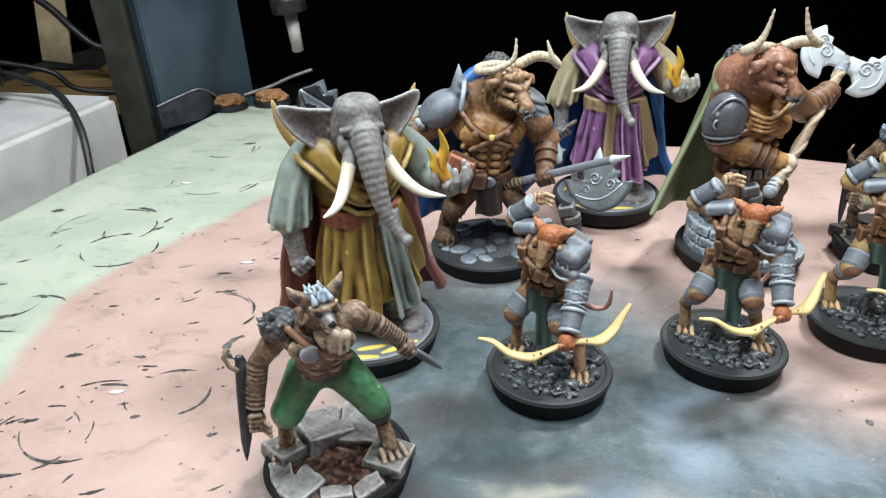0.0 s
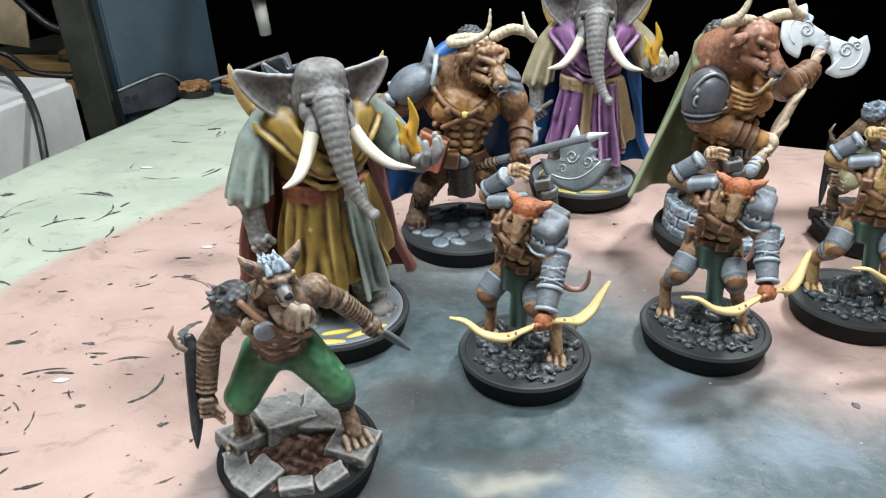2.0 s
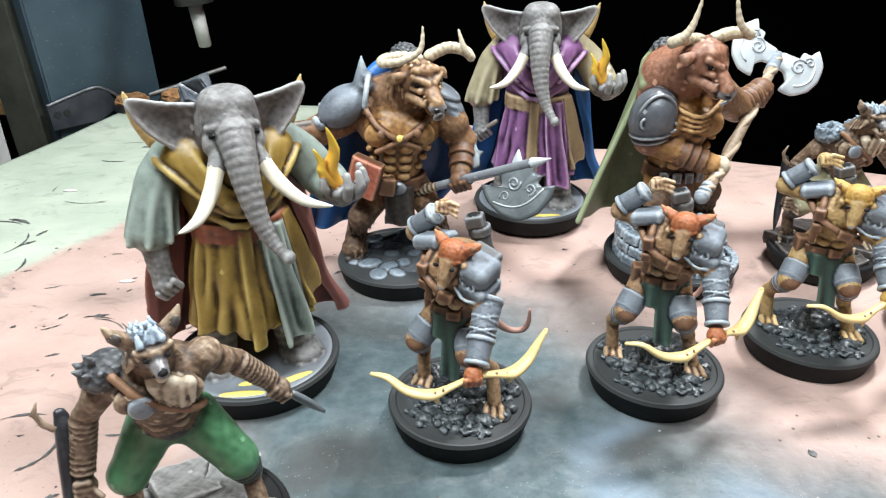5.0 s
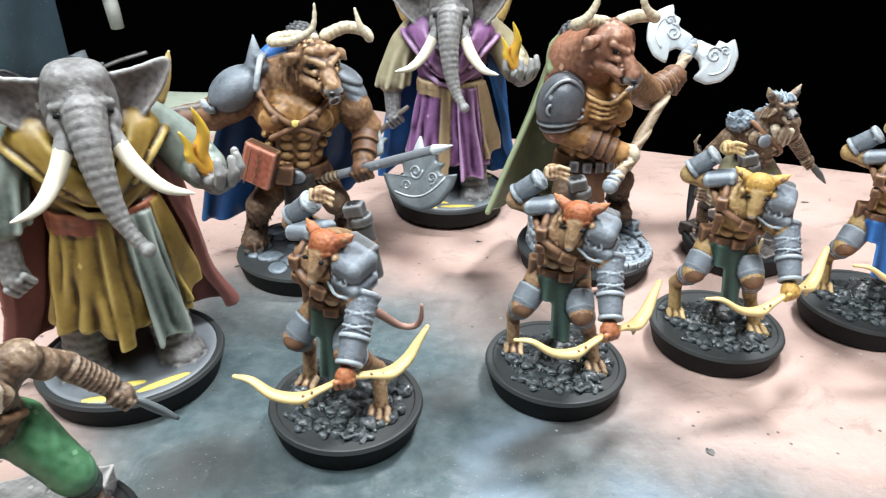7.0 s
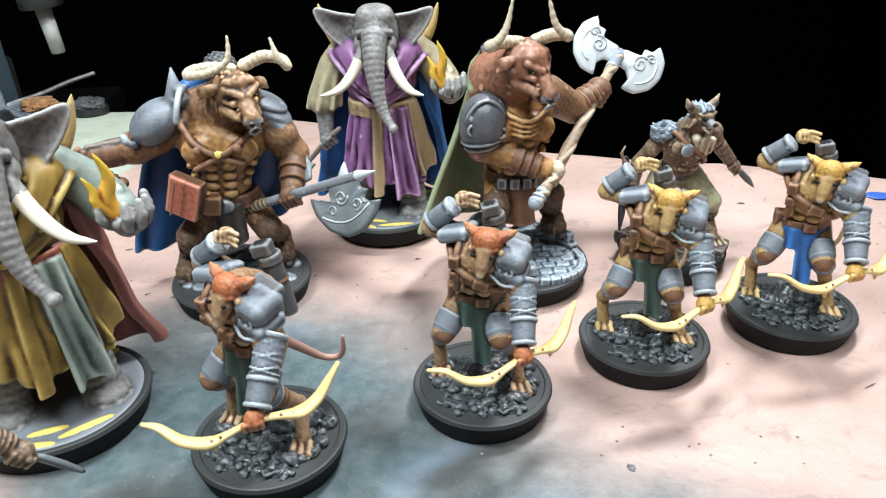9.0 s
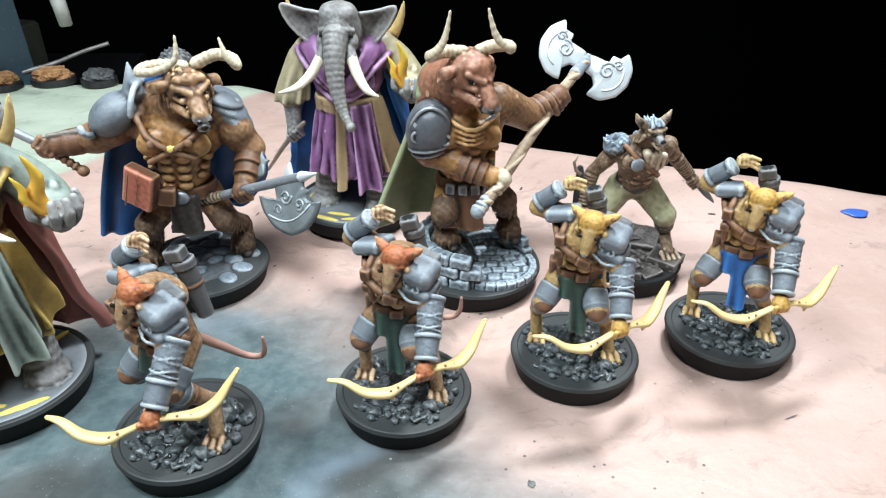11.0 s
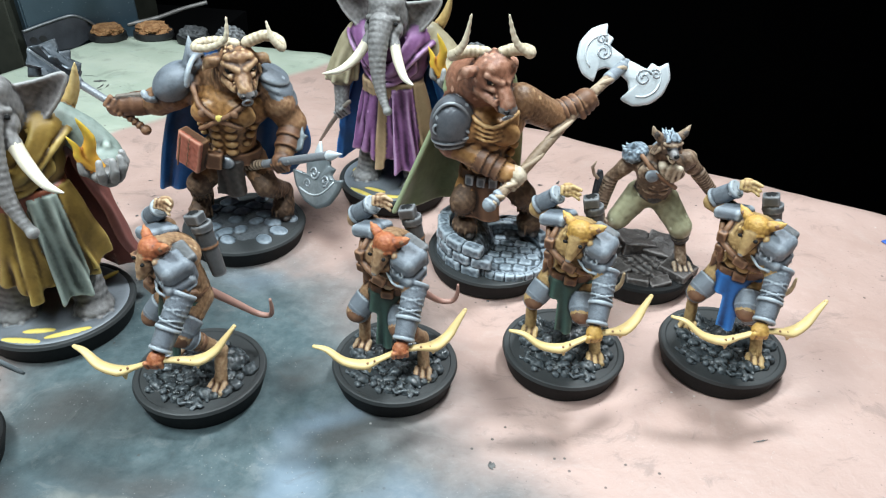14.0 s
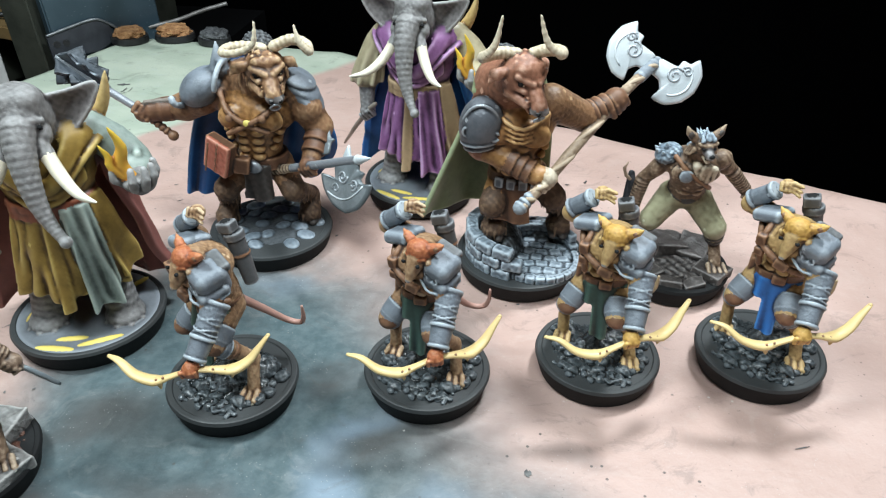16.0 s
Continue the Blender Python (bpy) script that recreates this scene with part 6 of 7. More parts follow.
def bull_axe_high():
    """A bull warrior on a raised cobbled base, holding a double axe across its body."""
    s = Sculpt((-36, -24, 2.5), (54, 33, 86), 0.38)
    rng = random.Random(9)
    s.base(20, 5.0, "black", "rim", 1.6)
    s.ell("cobble_dark", (0, 0, 3.0), (18.2, 18.2, 2.6), k=0)
    for row in range(7):
        for col in range(8):
            x, y = -9.5 + col * 4.1 + (row % 2) * 2.0 + rng.uniform(-0.4, 0.4), -14.6 + row * 3.3 + rng.uniform(-0.3, 0.3)
            if ((x - 5) / 11.8) ** 2 + ((y + 5) / 10.8) ** 2 < 1:
                s.ell("cobble", (x, y, 5.2), (2.5, 2.05, 1.1), (0, 0, rng.uniform(-30, 30)), 0)
                s.box("cobble", (x, y, 5.45 + rng.uniform(-0.1, 0.15)), (1.9 + rng.uniform(-0.2, 0.12), 1.5, 0.9), (rng.uniform(-3, 3), rng.uniform(-3, 3), rng.uniform(-14, 14)), 0.7, 0.1)
    for i in range(14):
        a = radians(190 + i * 14.2)
        s.box("cobble", (5 + 12.1 * math.cos(a), -4.8 + 11.4 * math.sin(a), 5.7), (1.4, 1.0, 1.2), (0, 0, math.degrees(a) + 90), 0.4, 0.05, 0.08, 2.5)
    # a low curved wall and a block of masonry
    for course in range(2):
        for i in range(13):
            a = radians(28 + i * 14.5 + course * 7)
            q = 12.4
            s.box("cobble", (5 + q * math.cos(a), -4.5 + q * math.sin(a), 6.6 + course * 2.9), (1.6, 1.45, 1.35), (0, 0, math.degrees(a) + 90), 0.4, 0.05, 0.08, 2.5)
    for z in range(3):
        for i in range(7):
            a = radians(112 + i * 23 + (z % 2) * 11)
            if (14.5 * math.cos(a)) < 0:
                s.box("cobble", (15.4 * math.cos(a), 15.4 * math.sin(a) * 0.96, 6.0 + z * 3.5), (3.0, 1.9, 1.68), (rng.uniform(-4, 4), rng.uniform(-4, 4), math.degrees(a) + 90 + rng.uniform(-5, 5)), 0.7, 0.05, 0.12, 1.8)
    s.ell("cobble_dark", (-8, 2, 5), (8.6, 12.6, 8.4), k=0.4, rough=0.2, freq=1.6)
    s.ell("cobble_dark", (6, 11, 4), (10, 6, 6.0), k=0.4, rough=0.25, freq=1.4)
    bull_legs(s, [((-6.5, 1.5, 31), (-9.5, -6.5, 25), (-9, -0.5, 18), (-8.6, -4.6, 13)), ((1, 3, 31), (8, 0, 25), (10.6, 7.5, 17), (11, 4, 10))], "bull_amber", "fur_dark", rng)
    abs_chest(s, "bull_amber", (-3.4, 0.6, 34), (-4.6, -1.6, 48), 11)
    s.skirt("leather", 30, 34.2, (-3, 1), (-3, 1), (8.8, 7.8), (8.4, 7.4), 0.2, 7, k=0.3)
    s.skirt("leather", 20, 32, (-2.8, 1), (-3, 1), (9.6, 8.6), (8.4, 7.4), 0.8, 8, thick=0.8, arc=(-100, 34), k=0.3)
    for x in (-8, -4.6, -1.2, 2.2):
        s.box("dark_steel", (x, -7.4 + abs(x + 3) * 0.25, 32), (1.3, 0.6, 1.6), (0, 0, (x + 3) * 4), 0.3, 0.1)
    for i in range(4):
        s.chain("bull_amber", curve([(-12, -5, 55 - i * 1.2), (-6, -10.4, 51.6 - i * 1.4), (-1, -10.6, 51 - i * 1.2), (4, -7.2, 54 - i)], 7), [0.6] * 8, 0.4)
    # neck, hump, head
    s.ell("bull_red", (-7.5, 0, 59), (9, 8, 8.4), k=2, rough=0.06, freq=0.8)
    s.ell("hair", (-9, 4.2, 64.4), (4, 3.6, 4), k=0.6, rough=0.5, freq=2.2)
    s.cap("bull_red", (-6, -3, 61), (-3.8, -9, 65.4), 6.8, 5.8, 2)
    at = bull_head(s, (-3.8, -9.2, 66), (0.52, -0.62, -0.58), "bull_red", 0.97)
    for sx in (-1, 1):
        s.cap("bull_amber", at(sx * 2.4, 3, -4), at(sx * 1.6, 1, -8), 2.0, 1.2, 0.8)
    horn(s, [(-5.4, -8.6, 70.2), (-10, -10, 70.8), (-13.6, -12.4, 70.4), (-13.2, -15.4, 71.6), (-10.8, -16.2, 75), (-9.4, -16.6, 82)], [1.8, 1.75, 1.55, 1.3, 0.95, 0.3])
    horn(s, [(-1.6, -8.4, 70.4), (2, -8.8, 71.8), (5.2, -10.6, 72.2), (5.0, -13.4, 72.4), (1.6, -14.4, 75.4), (-0.6, -14.8, 82)], [1.8, 1.75, 1.55, 1.3, 0.95, 0.3])
    # shield arm with the great pauldron
    s.cap("bull_red", (-12, -2, 54), (-13.4, -5.4, 43), 5.0, 4.2, 1.5)
    s.cap("bull_amber", (-13.4, -5.4, 43), (2.6, -10.6, 37.4), 3.9, 3.0, 1)
    s.plates("leather", (-6, -7.9, 40.4), (0.6, -10, 38), 3.7, 3.3, 3, 0.4)
    s.fist("wolf_pale", (5.0, -10.6, 36.8), 3.0, (0.62, 0.62, 0.48), (-0.1, -1, 0))
    s.ell("dark_steel", (-13.6, -6.4, 49.6), (6.3, 6.4, 8.2), (6, 8, 0), 0.2)
    for zz, rr in ((45.6, 0.45), (43.9, 0.5)):
        q = math.sqrt(max(0.1, 1 - ((zz - 49.6) / 8.2) ** 2))
        ring = [Vector((-13.6, -6.4, zz)) + Vector((6.3 * q * math.cos(a), 6.4 * q * math.sin(a), 0.9 * math.cos(a))) for a in np.linspace(0, 6.2832, 25)]
        s.chain("dark_steel", ring, [rr] * 25, 0.25)
    arch = [Vector((-13.6 + 5.0 * math.cos(a), -6.4 - 5.6 * max(0.0, math.sin(a)) ** 0.3 * 0.75, 49.6 + 7.2 * math.sin(a))) for a in np.linspace(0.25, 2.9, 14)]
    s.chain("dark_steel", arch, [0.5] * 14, 0.3)
    for x, z in ((-17.2, 49.4), (-9.8, 48.4)):
        ring = [Vector((x + 1.2 * math.cos(a), -12.0 + abs(x + 13.6) * 0.22, z + 1.3 * math.sin(a))) for a in np.linspace(0.6, 5.6, 12)]
        s.chain("dark_steel", ring, [0.42] * 12, 0.1)
    # raised axe arm
    s.cap("bull", (4.5, -1, 55), (14.4, 5.5, 48.4), 5.0, 4.2, 1.5)
    s.cap("bull", (14.4, 5.5, 48.4), (21.6, 10, 51), 3.9, 3.0, 1)
    s.plates("leather", (14.8, 5.7, 48.6), (20.6, 9.4, 50.6), 4.0, 3.4, 3, 0.5)
    s.fist("leather", (23.2, 11.2, 51.6), 3.6, (0.62, 0.62, 0.48), (0.2, -1, 0))
    low, high = Vector((-1.6, -18, 31.2)), Vector((36.0, 29.5, 57.0))
    mid1, mid2 = Vector((5.0, -11.6, 36.4)), Vector((23.4, 10.6, 51.8))
    path = curve([low, mid1, mid2, high], 40)
    s.chain("wood", path, [1.5] * 41, 0.1)
    for ph in (0, 3.1416):
        s.rope("wood", [p + Vector((0.3, -0.3, 1)).normalized() * 1.25 * math.cos(i * 0.62 + ph) + Vector((0.7, -0.7, 0)) * 1.25 * math.sin(i * 0.62 + ph) for i, p in enumerate(path)], [0.75] * 41, 7)
    s.cap("armour", low, low.lerp(mid1, 0.35), 2.0, 1.7, 0.1, rings=0.2, pitch=1.6)
    s.cap("armour", path[33], path[40], 1.9, 1.7, 0.1)
    d = (path[40] - path[34]).normalized()
    across = Vector((0.88, -0.22, -0.42))
    o = path[38]
    face = Vector((0.55, 0.35, 0.76)).normalized()
    for sx in (1, -1):
        place = s.plate("silver", o, across * sx, face, [(0.9 * u, 0.9 * v) for u, v in ((1.0, -2.3), (4.3, -3.1), (6.2, -5.5), (5.5, -9.1), (10.3, -8.9), (14.6, -5.5), (16.6, -0.5), (15.8, 5.0), (12.2, 9.1), (10.3, 6.5), (7.7, 6.2), (7.2, 3.8), (4.1, 3.4), (1.0, 2.9))], 0.8)
        s.scroll("dark_steel", place, 7.2, 0.6, 2.6, 1.5, 1.0, 0.8)
        s.scroll("dark_steel", place, 9.8, 3.4, 1.6, 1.3, 3.0, 0.8, sign=-1)
        for h in (0.85, -0.85):
            arc = [place(6.8 + 5.6 * math.cos(a), 0.2 + 5.6 * math.sin(a), h) for a in np.linspace(-1.3, 1.15, 11)]
            s.rope("silver", arc, [0.3] * 11, 6)
    s.ell("armour", o, (1.9, 1.9, 1.9), k=0.2)
    # cape
    s.sheet("cape_green", [[(-15, 0, 58), (-13, 7, 60), (-6, 9.5, 61), (2, 7, 59)], [(-19, 0.5, 46), (-15.5, 10, 46), (-5, 13, 46), (5, 9, 46)], [(-25, -1, 31), (-18.5, 11, 30), (-6, 15.5, 30), (6, 11.5, 32)], [(-30.5, -3.4, 17.5), (-21.5, 11.5, 14.5), (-7, 17, 14.5), (6, 13.5, 18)]], 0.85, ripple=1.0, waves=3)
    s.chain("cape_green", curve([(-15.5, -2, 57.5), (-13.5, 3, 62), (-8, 6.5, 64), (0, 6, 62)], 9), spread([1.6, 2.2, 2.2, 1.6], 9), 0.6)
    return s


def wolf():
    """A wolf fighter standing astride broken rock with a knife in each hand."""
    s = Sculpt((-24, -17, 2.5), (26, 17, 58), 0.27)
    rng = random.Random(21)
    s.base(16, 5.0, "black", "black", 1.2)
    s.ell("earth", (0, 0, 3.6), (13.4, 13.4, 2.6), k=0, rough=0.5, freq=1.1)
    for x, y, z, a, h in ((-9.4, 5, 5.4, (4.6, 4.4, 2.2), 24), (10, -5, 5.6, (4.4, 4.4, 1.8), 50), (-1.6, 7.4, 6.2, (5.4, 5.8, 2.4), 12), (6.4, 5.6, 6.0, (4.6, 5.6, 2.4), -24), (-8.8, -6.5, 4.8, (4.0, 3.2, 1.3), 30), (-2.5, -11, 4.4, (3.2, 2.0, 1.7), -12), (4.2, -11, 4.4, (3.2, 1.9, 1.6), 15), (-12, -1.5, 4.6, (2.2, 3.4, 1.8), 5)):
        s.box("rock", (x, y, z), a, (rng.uniform(-12, 12), rng.uniform(-12, 12), h), 0.3, 0.12, 0.42, 0.5)
    for i in range(26):
        a, q = rng.uniform(0, 6.283), rng.uniform(0, 10)
        p = Vector((q * math.cos(a), q * math.sin(a) - 2, 5))
        e = p + Vector((rng.uniform(-3, 3), rng.uniform(-3, 3), rng.uniform(-0.4, 0.8)))
        s.cap("earth", p, e, 0.7, 0.4, 0.3)
    # legs
    for hip, knee, hock, foot, out in (((-4, 2, 27), (-9, 0.5, 19.5), (-9.6, 6, 13), (-10, 4.4, 8.2), (-0.35, -1, -0.1)), ((2.4, 1.4, 27), (8, -3.4, 20), (9.6, -1.5, 14), (10.4, -4.6, 8.6), (0.2, -1, -0.1))):
        s.cap("trousers", hip, knee, 4.3, 3.3, 1.4, rough=0.1, freq=1.2)
        s.cap("trousers", knee, Vector(knee).lerp(Vector(hock), 0.5), 3.2, 2.7, 0.8)
        s.cap("hair", Vector(knee).lerp(Vector(hock), 0.42), Vector(knee).lerp(Vector(hock), 0.62), 2.9, 2.6, 0.2, rings=0.15, pitch=1.0)
        s.cap("wolf", Vector(knee).lerp(Vector(hock), 0.5), hock, 2.1, 1.6, 0.5)
        s.cap("wolf", hock, foot, 1.6, 1.7, 0.6)
        s.digits("wolf", Vector(foot) + Vector((0, -0.6, -0.3)), out, (1, 0.1, 0), 4, 2.4, 0.75, 1.2, drop=0.8)
    s.ell("trousers", (-0.8, 1.8, 27.4), (5.6, 4.4, 3.8), k=1.2)
    s.skirt("hair", 28.4, 30.4, (-0.9, 1.5), (-0.9, 1.5), (5.7, 4.7), (5.5, 4.5), 0.12, 6, k=0.2)
    s.ell("hair", (-0.9, -3.4, 28.6), (1.5, 0.9, 1.3), k=0.2)
    s.twist(0, 0.26, 27)
    # body
    s.cap("wolf", (-0.9, 1.4, 30.5), (-1.4, 0.4, 38), 4.6, 6.0, 1.6)
    s.ell("wolf", (-1.4, 0.8, 39.6), (7.6, 5.4, 4.6), k=1.5)
    for sx in (-1, 1):
        s.ell("wolf", (-1.4 + sx * 3.2, -4.0, 39.2), (3.1, 1.6, 2.3), (0, sx * 12, 0), 0.5)
        for i in range(3):
            s.ell("wolf", (-1 + sx * 1.5, -3.7 - i * 0.25, 31.8 + i * 2.1), (1.5, 1.0, 1.0), k=0.3)
    s.ell("wolf_pale", (0.2, -4.2, 38.8), (3.4, 1.6, 3.4), k=0.5)
    for i in range(9):
        p = Vector((0.6 + rng.uniform(-2.4, 2.8), -4.6 + rng.uniform(-0.4, 0.4), 42 - rng.random() * 2.4))
        s.cap("wolf_pale", p, p + Vector((rng.uniform(-0.7, 0.7), -0.9, -3.6)), 1.05, 0.25, 0.4)
    s.chain("leather", curve([(-7, -2, 43), (-3.4, -5.6, 39.6), (2, -5.2, 35.4), (4.4, -1, 32)], 9), [0.65] * 10, 0.1)
    s.ell("armour", (-4.0, -5.9, 38.6), (1.9, 0.8, 1.9), k=0.1)
    s.twist(12, 0.26, 27)
    # head
    hx = -1.7
    s.cap("wolf", (-1.4, 0.5, 42.5), (-1.6, -2.0, 46.4), 3.4, 2.8, 1.2)
    s.ell("wolf", (hx, -2.6, 48.0), (2.9, 3.2, 2.8), k=0.8)
    s.cap("nose", (hx, -4.6, 47.6), (hx - 0.1, -7.6, 46.6), 1.55, 1.0, 0.5)
    s.cap("wolf_pale", (hx, -4.4, 46.0), (hx - 0.1, -6.6, 44.8), 1.3, 0.8, 0.3)
    s.ell("black", (hx - 0.1, -8.4, 47.0), (0.7, 0.55, 0.5), k=0.1)
    s.cap("black", (hx - 0.9, -6.8, 45.7), (hx + 0.9, -6.8, 45.7), 0.35, 0.35, 0.05)
    for sx in (-1, 1):
        s.chain("wolf", [(hx + sx * 2.3, -1.6, 49.4), (hx + sx * 4.0, -1.2, 51.0), (hx + sx * 5.2, -0.8, 53.2)], [1.35, 1.0, 0.15], 0.4)
        s.ell("cloth_black", (hx + sx * 3.9, -2.1, 50.8), (0.75, 0.35, 1.0), (0, sx * 38, 0), k=0.1)
        s.cap("wolf", (hx + sx * 0.5, -5.2, 48.7), (hx + sx * 2.4, -4.4, 49.2), 0.55, 0.4, 0.7)
        s.ell("black", (hx + sx * 1.4, -5.6, 48.0), (0.55, 0.45, 0.38), k=0.05)
        for i in range(4):
            p = Vector((hx + sx * 2.5, -3.4 + i * 0.9, 47.2 - i * 0.3))
            s.cap("wolf", p, p + Vector((sx * 1.4, 0.4, -2.4)), 0.8, 0.15, 0.3)
        s.cap("ivory", (hx + sx * 0.7, -7.0, 46.0), (hx + sx * 0.7, -7.2, 45.0), 0.26, 0.1, 0.05)
    for i in range(40):
        f = i / 39
        c = Vector((hx, -4.0, 50.2)).lerp(Vector((-1.6, 3.4, 44)), f) + Vector((rng.uniform(-1.5, 1.5), 0, 0))
        s.cap("mane", c, c + Vector((rng.uniform(-0.6, 0.6), 1.4 + f, 1.5 - f * 2.0)), 0.7, 0.15, 0.2)
    for i in range(26):
        c = Vector((hx + rng.uniform(-1.7, 1.7), -4.4 + rng.random() * 4.5, 50.0))
        s.cap("mane", c, c + Vector((rng.uniform(-0.5, 0.5), 1.3, 1.5)), 0.6, 0.12, 0.2)
    s.twist(0, 0.26, 27)
    # pauldron with a fur tuft
    s.ell("shoulder_guard", (-8.4, 1.6, 42.2), (3.7, 3.9, 2.5), (0, -24, 0), 0.3, 0.12, 2.2)
    for a in range(9):
        q = a * 0.7
        p = Vector((-8.7 + 2.4 * math.cos(q), 1.6 + 2.4 * math.sin(q), 42.8))
        s.cap("shoulder_guard", p, p + Vector((0.8 * math.cos(q) - 0.4, 0.8 * math.sin(q), 1.1)), 0.85, 0.2, 0.3)
    s.cap("shoulder_guard", (-8.8, 1.2, 43.6), (-9.8, 0.6, 46.4), 1.0, 0.1, 0.3)
    # arms
    s.cap("wolf", (-7.4, 1.6, 41), (-12.8, 2.6, 32.4), 2.5, 1.9, 1.0)
    s.ell("wolf", (-10.2, 1.6, 37.0), (2.2, 2.3, 2.8), (0, 30, 0), 0.6)
    s.cap("wrap", (-13, 2.6, 32.4), (-15, -0.4, 23), 1.8, 1.45, 0.4)
    s.plates("wrap", (-13, 2.6, 32.4), (-15, -0.4, 23), 2.1, 1.8, 10, 0.28)
    s.fist("wrap", (-15.2, -1.0, 20.6), 1.9, (-0.1, -0.2, -1), (0.4, -0.9, 0))
    s.digits("wrap", (-14.2, -2.4, 20), (0.6, -0.6, -0.5), (0, 0.4, 1), 3, 2.2, 0.5, 0.6)
    s.plate("dark_steel", (-16.9, 0.8, 26.4), (-0.1, -0.28, -1), (1, 0.5, -0.1), [(-7.2, -0.9), (-7.4, 0.6), (-5.2, 1.5), (0, 1.5), (6, 1.3), (10, 1.2), (14.4, -0.1), (10, -0.9), (0, -1.1)], 0.6)
    s.rope("wrap", [(-16.9, 0.8, 32.4), (-18.2, 1.4, 33.6), (-19.0, 2, 35.8), (-18.2, 2.2, 38)], [0.5, 0.55, 0.5, 0.2])
    s.cap("wolf", (5.0, 1.2, 41), (10.6, 4.4, 35.6), 2.4, 1.85, 1.0)
    s.ell("wolf", (5.8, 1.0, 41.4), (2.7, 2.7, 2.6), k=0.8)
    s.ell("wolf", (8.0, 2.2, 38.2), (2.2, 2.3, 2.4), k=0.5)
    s.twist()
    s.cap("wrap", (10.6, 1.6, 35.4), (15.4, 2.0, 30), 1.8, 1.5, 0.4)
    s.plates("wrap", (10.4, 1.5, 35.7), (15.6, 2.0, 29.8), 2.1, 1.75, 9, 0.28)
    s.fist("wrap", (16.8, 1.6, 28.2), 1.9, (0.7, 0, -0.7), (0.2, -1, 0))
    s.plate("silver", (20.4, 1.2, 24.8), (0.72, -0.06, -0.7), (0.5, -0.6, 0.6), [(-3.4, -0.6), (-2.6, 1.0), (1.6, 1.0), (5.4, -0.1), (1.6, -0.9)], 0.45)
    s.cap("shaft_dark", (15.0, 2.0, 31), (18.4, 1.0, 26.8), 0.8, 0.75, 0.1)
    return s



def stand(sculpt, swaps, name, label, category, group, x, y, turn, tail=None):
    """Places a figurine: the sculpt's mesh with its own colours."""
    me = sculpt["mesh"].copy()
    for slot in sculpt["slots"]:
        me.materials.append(PAINT[swaps.get(slot, slot)])
    ob = new(name, me)
    e = 0.012
    z = table_height(x, y)
    nx, ny = (table_height(x - e, y) - table_height(x + e, y)) / (2 * e), (table_height(x, y - e) - table_height(x, y + e)) / (2 * e)
    up = Vector((nx * 0.35, ny * 0.35, 1)).normalized()
    lean = Vector((0, 0, 1)).rotation_difference(up).to_matrix().to_4x4()
    ob.matrix_world = Matrix.Translation((x, y, z + 0.0012)) @ lean @ pose(0, 0, 0, 0, 0, turn)
    return tagged(ob, label, category, group)


def ready(s, name):
    me = s.mesh(name)
    return {"mesh": me, "slots": s.mats}


RAT, ELEPHANT, ELEPHANT_ROD, BULL_LOW, BULL_HIGH, WOLF = ready(archer(), "rat_archer"), ready(elephant(False), "elephant_sorcerer"), ready(elephant(True), "elephant_sorcerer_with_rod"), ready(bull_axe_low(), "bull_warrior"), ready(bull_axe_high(), "bull_axeman"), ready(wolf(), "wolf_fighter")

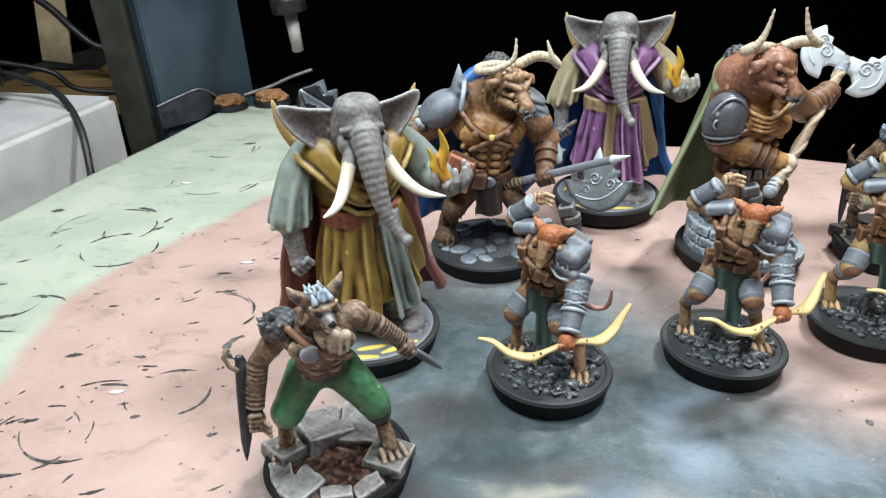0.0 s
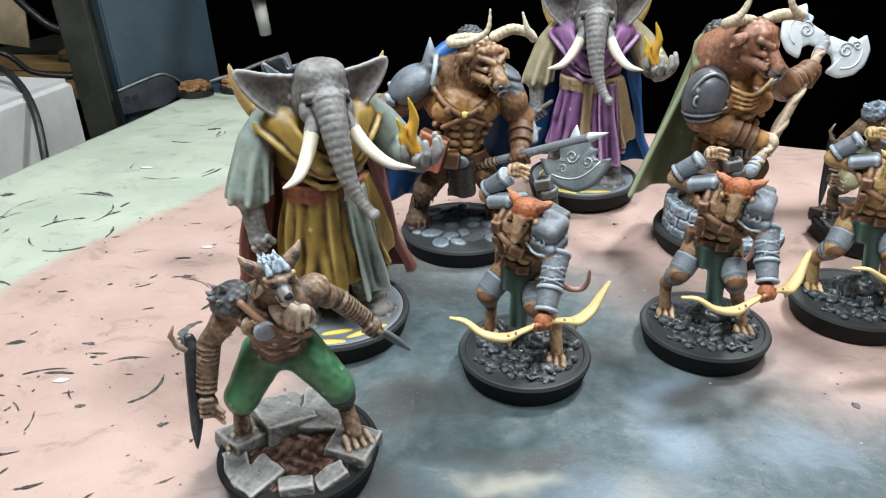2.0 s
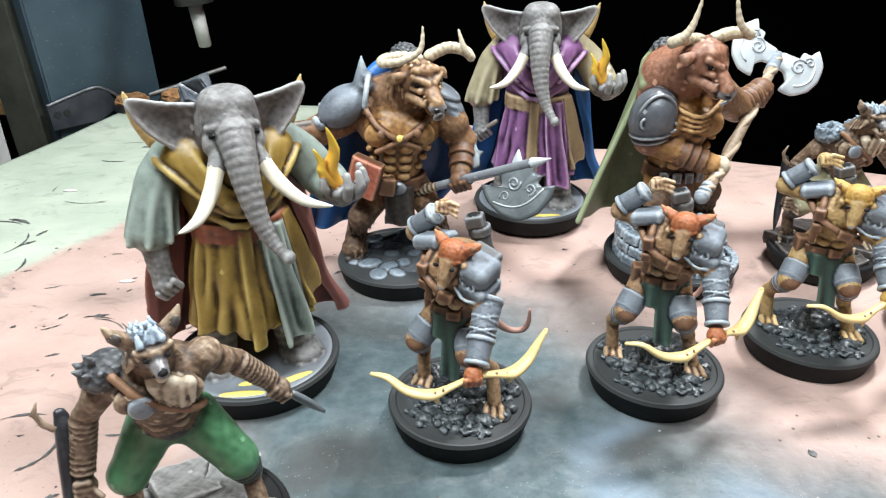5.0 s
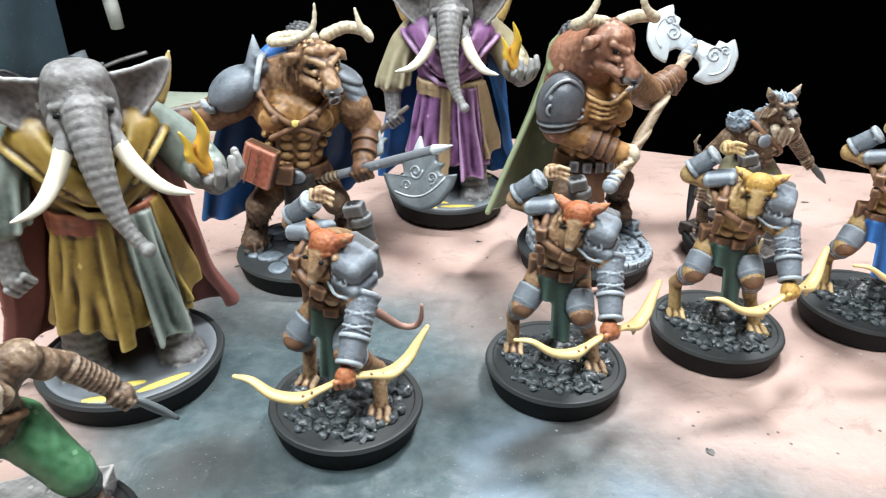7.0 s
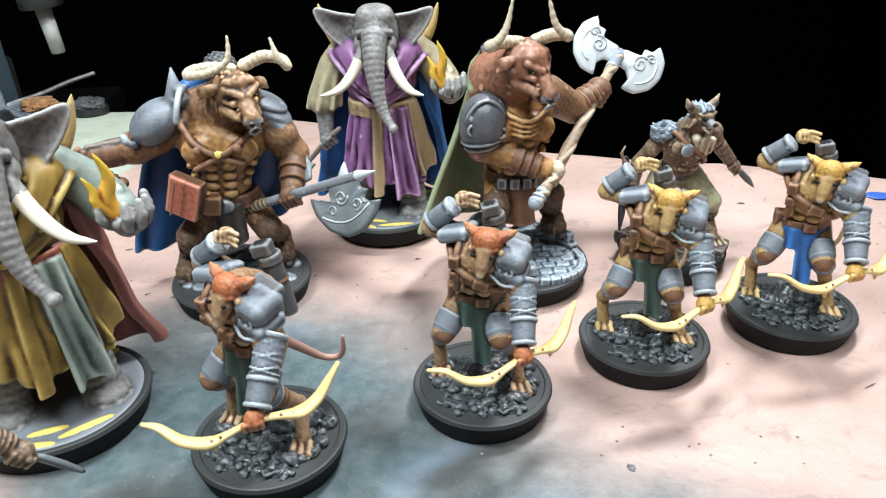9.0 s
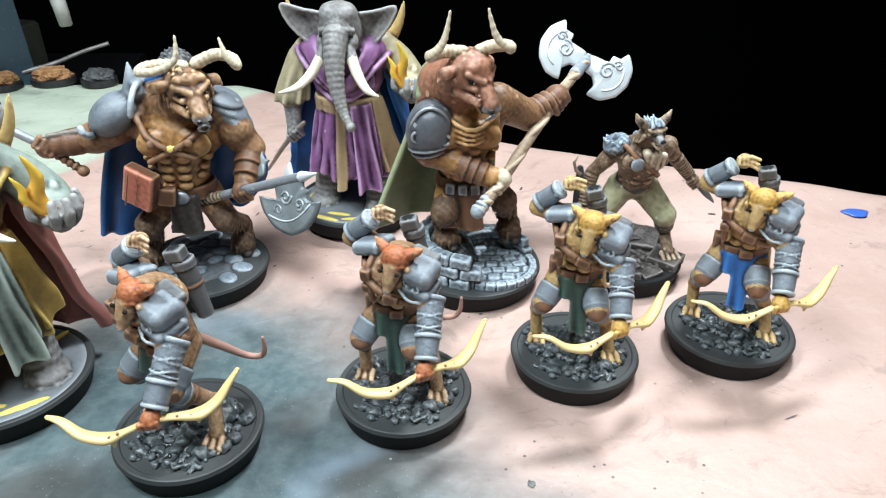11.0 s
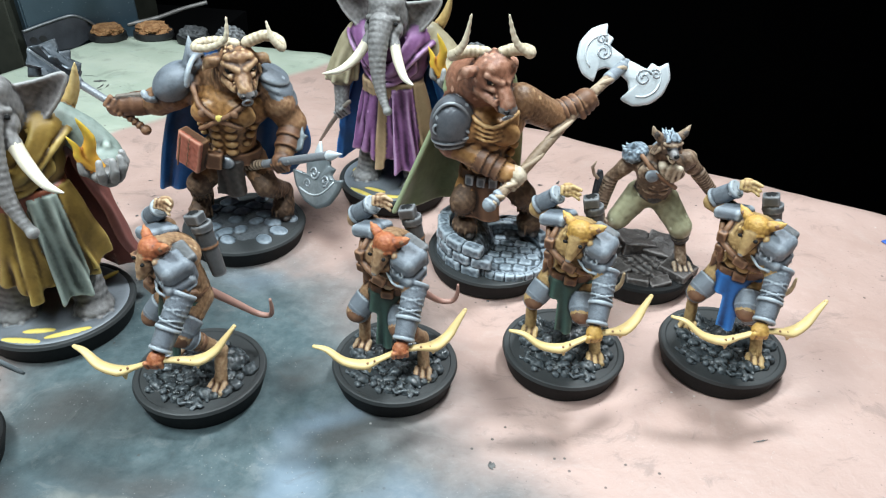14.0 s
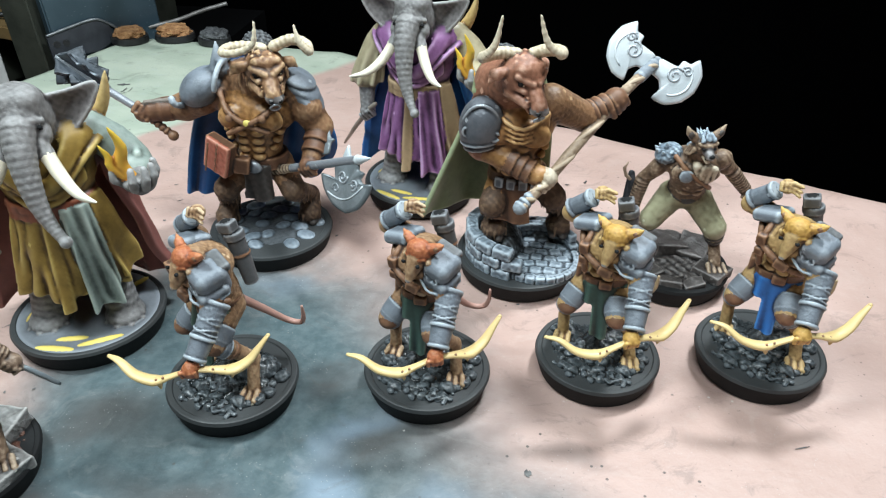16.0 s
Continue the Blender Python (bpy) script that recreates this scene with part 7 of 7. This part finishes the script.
RATS = "painted rat archers"
stand(RAT, {}, "rat_archer_figurine", "orange-headed painted rat archer with green loincloth on a black round base", "figurine", RATS, 0.0365, 0.1548, -14)
stand(RAT, {}, "rat_archer_figurine", "orange-headed painted rat archer in grey armour, standing before the axe bull", "figurine", RATS, 0.0836, 0.1652, -4)
stand(RAT, {"rat_red": "rat_gold", "rat_fur": "rat_pale", "tail": "tail_tan"}, "rat_archer_figurine", "yellow-headed painted rat archer with dark green loincloth", "figurine", RATS, 0.1268, 0.1758, -5)
stand(RAT, {"rat_red": "rat_gold", "rat_fur": "rat_pale", "tail": "tail_tan", "green": "blue"}, "rat_archer_figurine", "yellow-headed painted rat archer with bright blue loincloth", "figurine", RATS, 0.1680, 0.1795, -18)
SORC = "painted elephant sorcerers"
stand(ELEPHANT, {"robe": "robe_ochre", "panel": "robe_sage", "panel_side": "robe_ochre", "mantle": "robe_ochre", "sleeve": "robe_sage", "sash": "sash_red", "cloak": "cloak_red", "collar": "bone"}, "elephant_figurine", "painted elephant sorcerer in an ochre robe with pale green sleeves", "figurine", SORC, -0.012, 0.1745, 24)
stand(ELEPHANT_ROD, {"robe": "robe_purple", "panel": "robe_purple", "panel_side": "sash_tan", "mantle": "robe_purple", "sleeve": "robe_tan", "sash": "sash_tan", "cloak": "blue", "collar": "bone"}, "elephant_figurine", "painted elephant sorcerer in a purple robe and blue cloak", "figurine", SORC, 0.0685, 0.2568, -9)
stand(BULL_LOW, {}, "bull_figurine", "painted brown bull warrior with blue cape, mace and low-held axe", "figurine", "painted bull warriors", 0.0232, 0.2245, 0)
stand(BULL_HIGH, {}, "bull_figurine", "painted red-brown bull warrior with sage cape raising a double axe", "figurine", "painted bull warriors", 0.1057, 0.2190, 0)
WOLVES = "painted wolf fighters"
stand(WOLF, {"trousers": "trousers_green", "rock": "rock_pale", "shoulder_guard": "hair"}, "wolf_figurine", "painted wolf fighter in green trousers on a pale rock base", "figurine", WOLVES, -0.0120, 0.1222, 21)
stand(WOLF, {"trousers": "trousers_pale", "shoulder_guard": "mane", "rock": "rock_dark", "earth": "rock_dark"}, "wolf_figurine", "painted wolf fighter in olive cream trousers on a dark rock base", "figurine", WOLVES, 0.1520, 0.2164, 0)
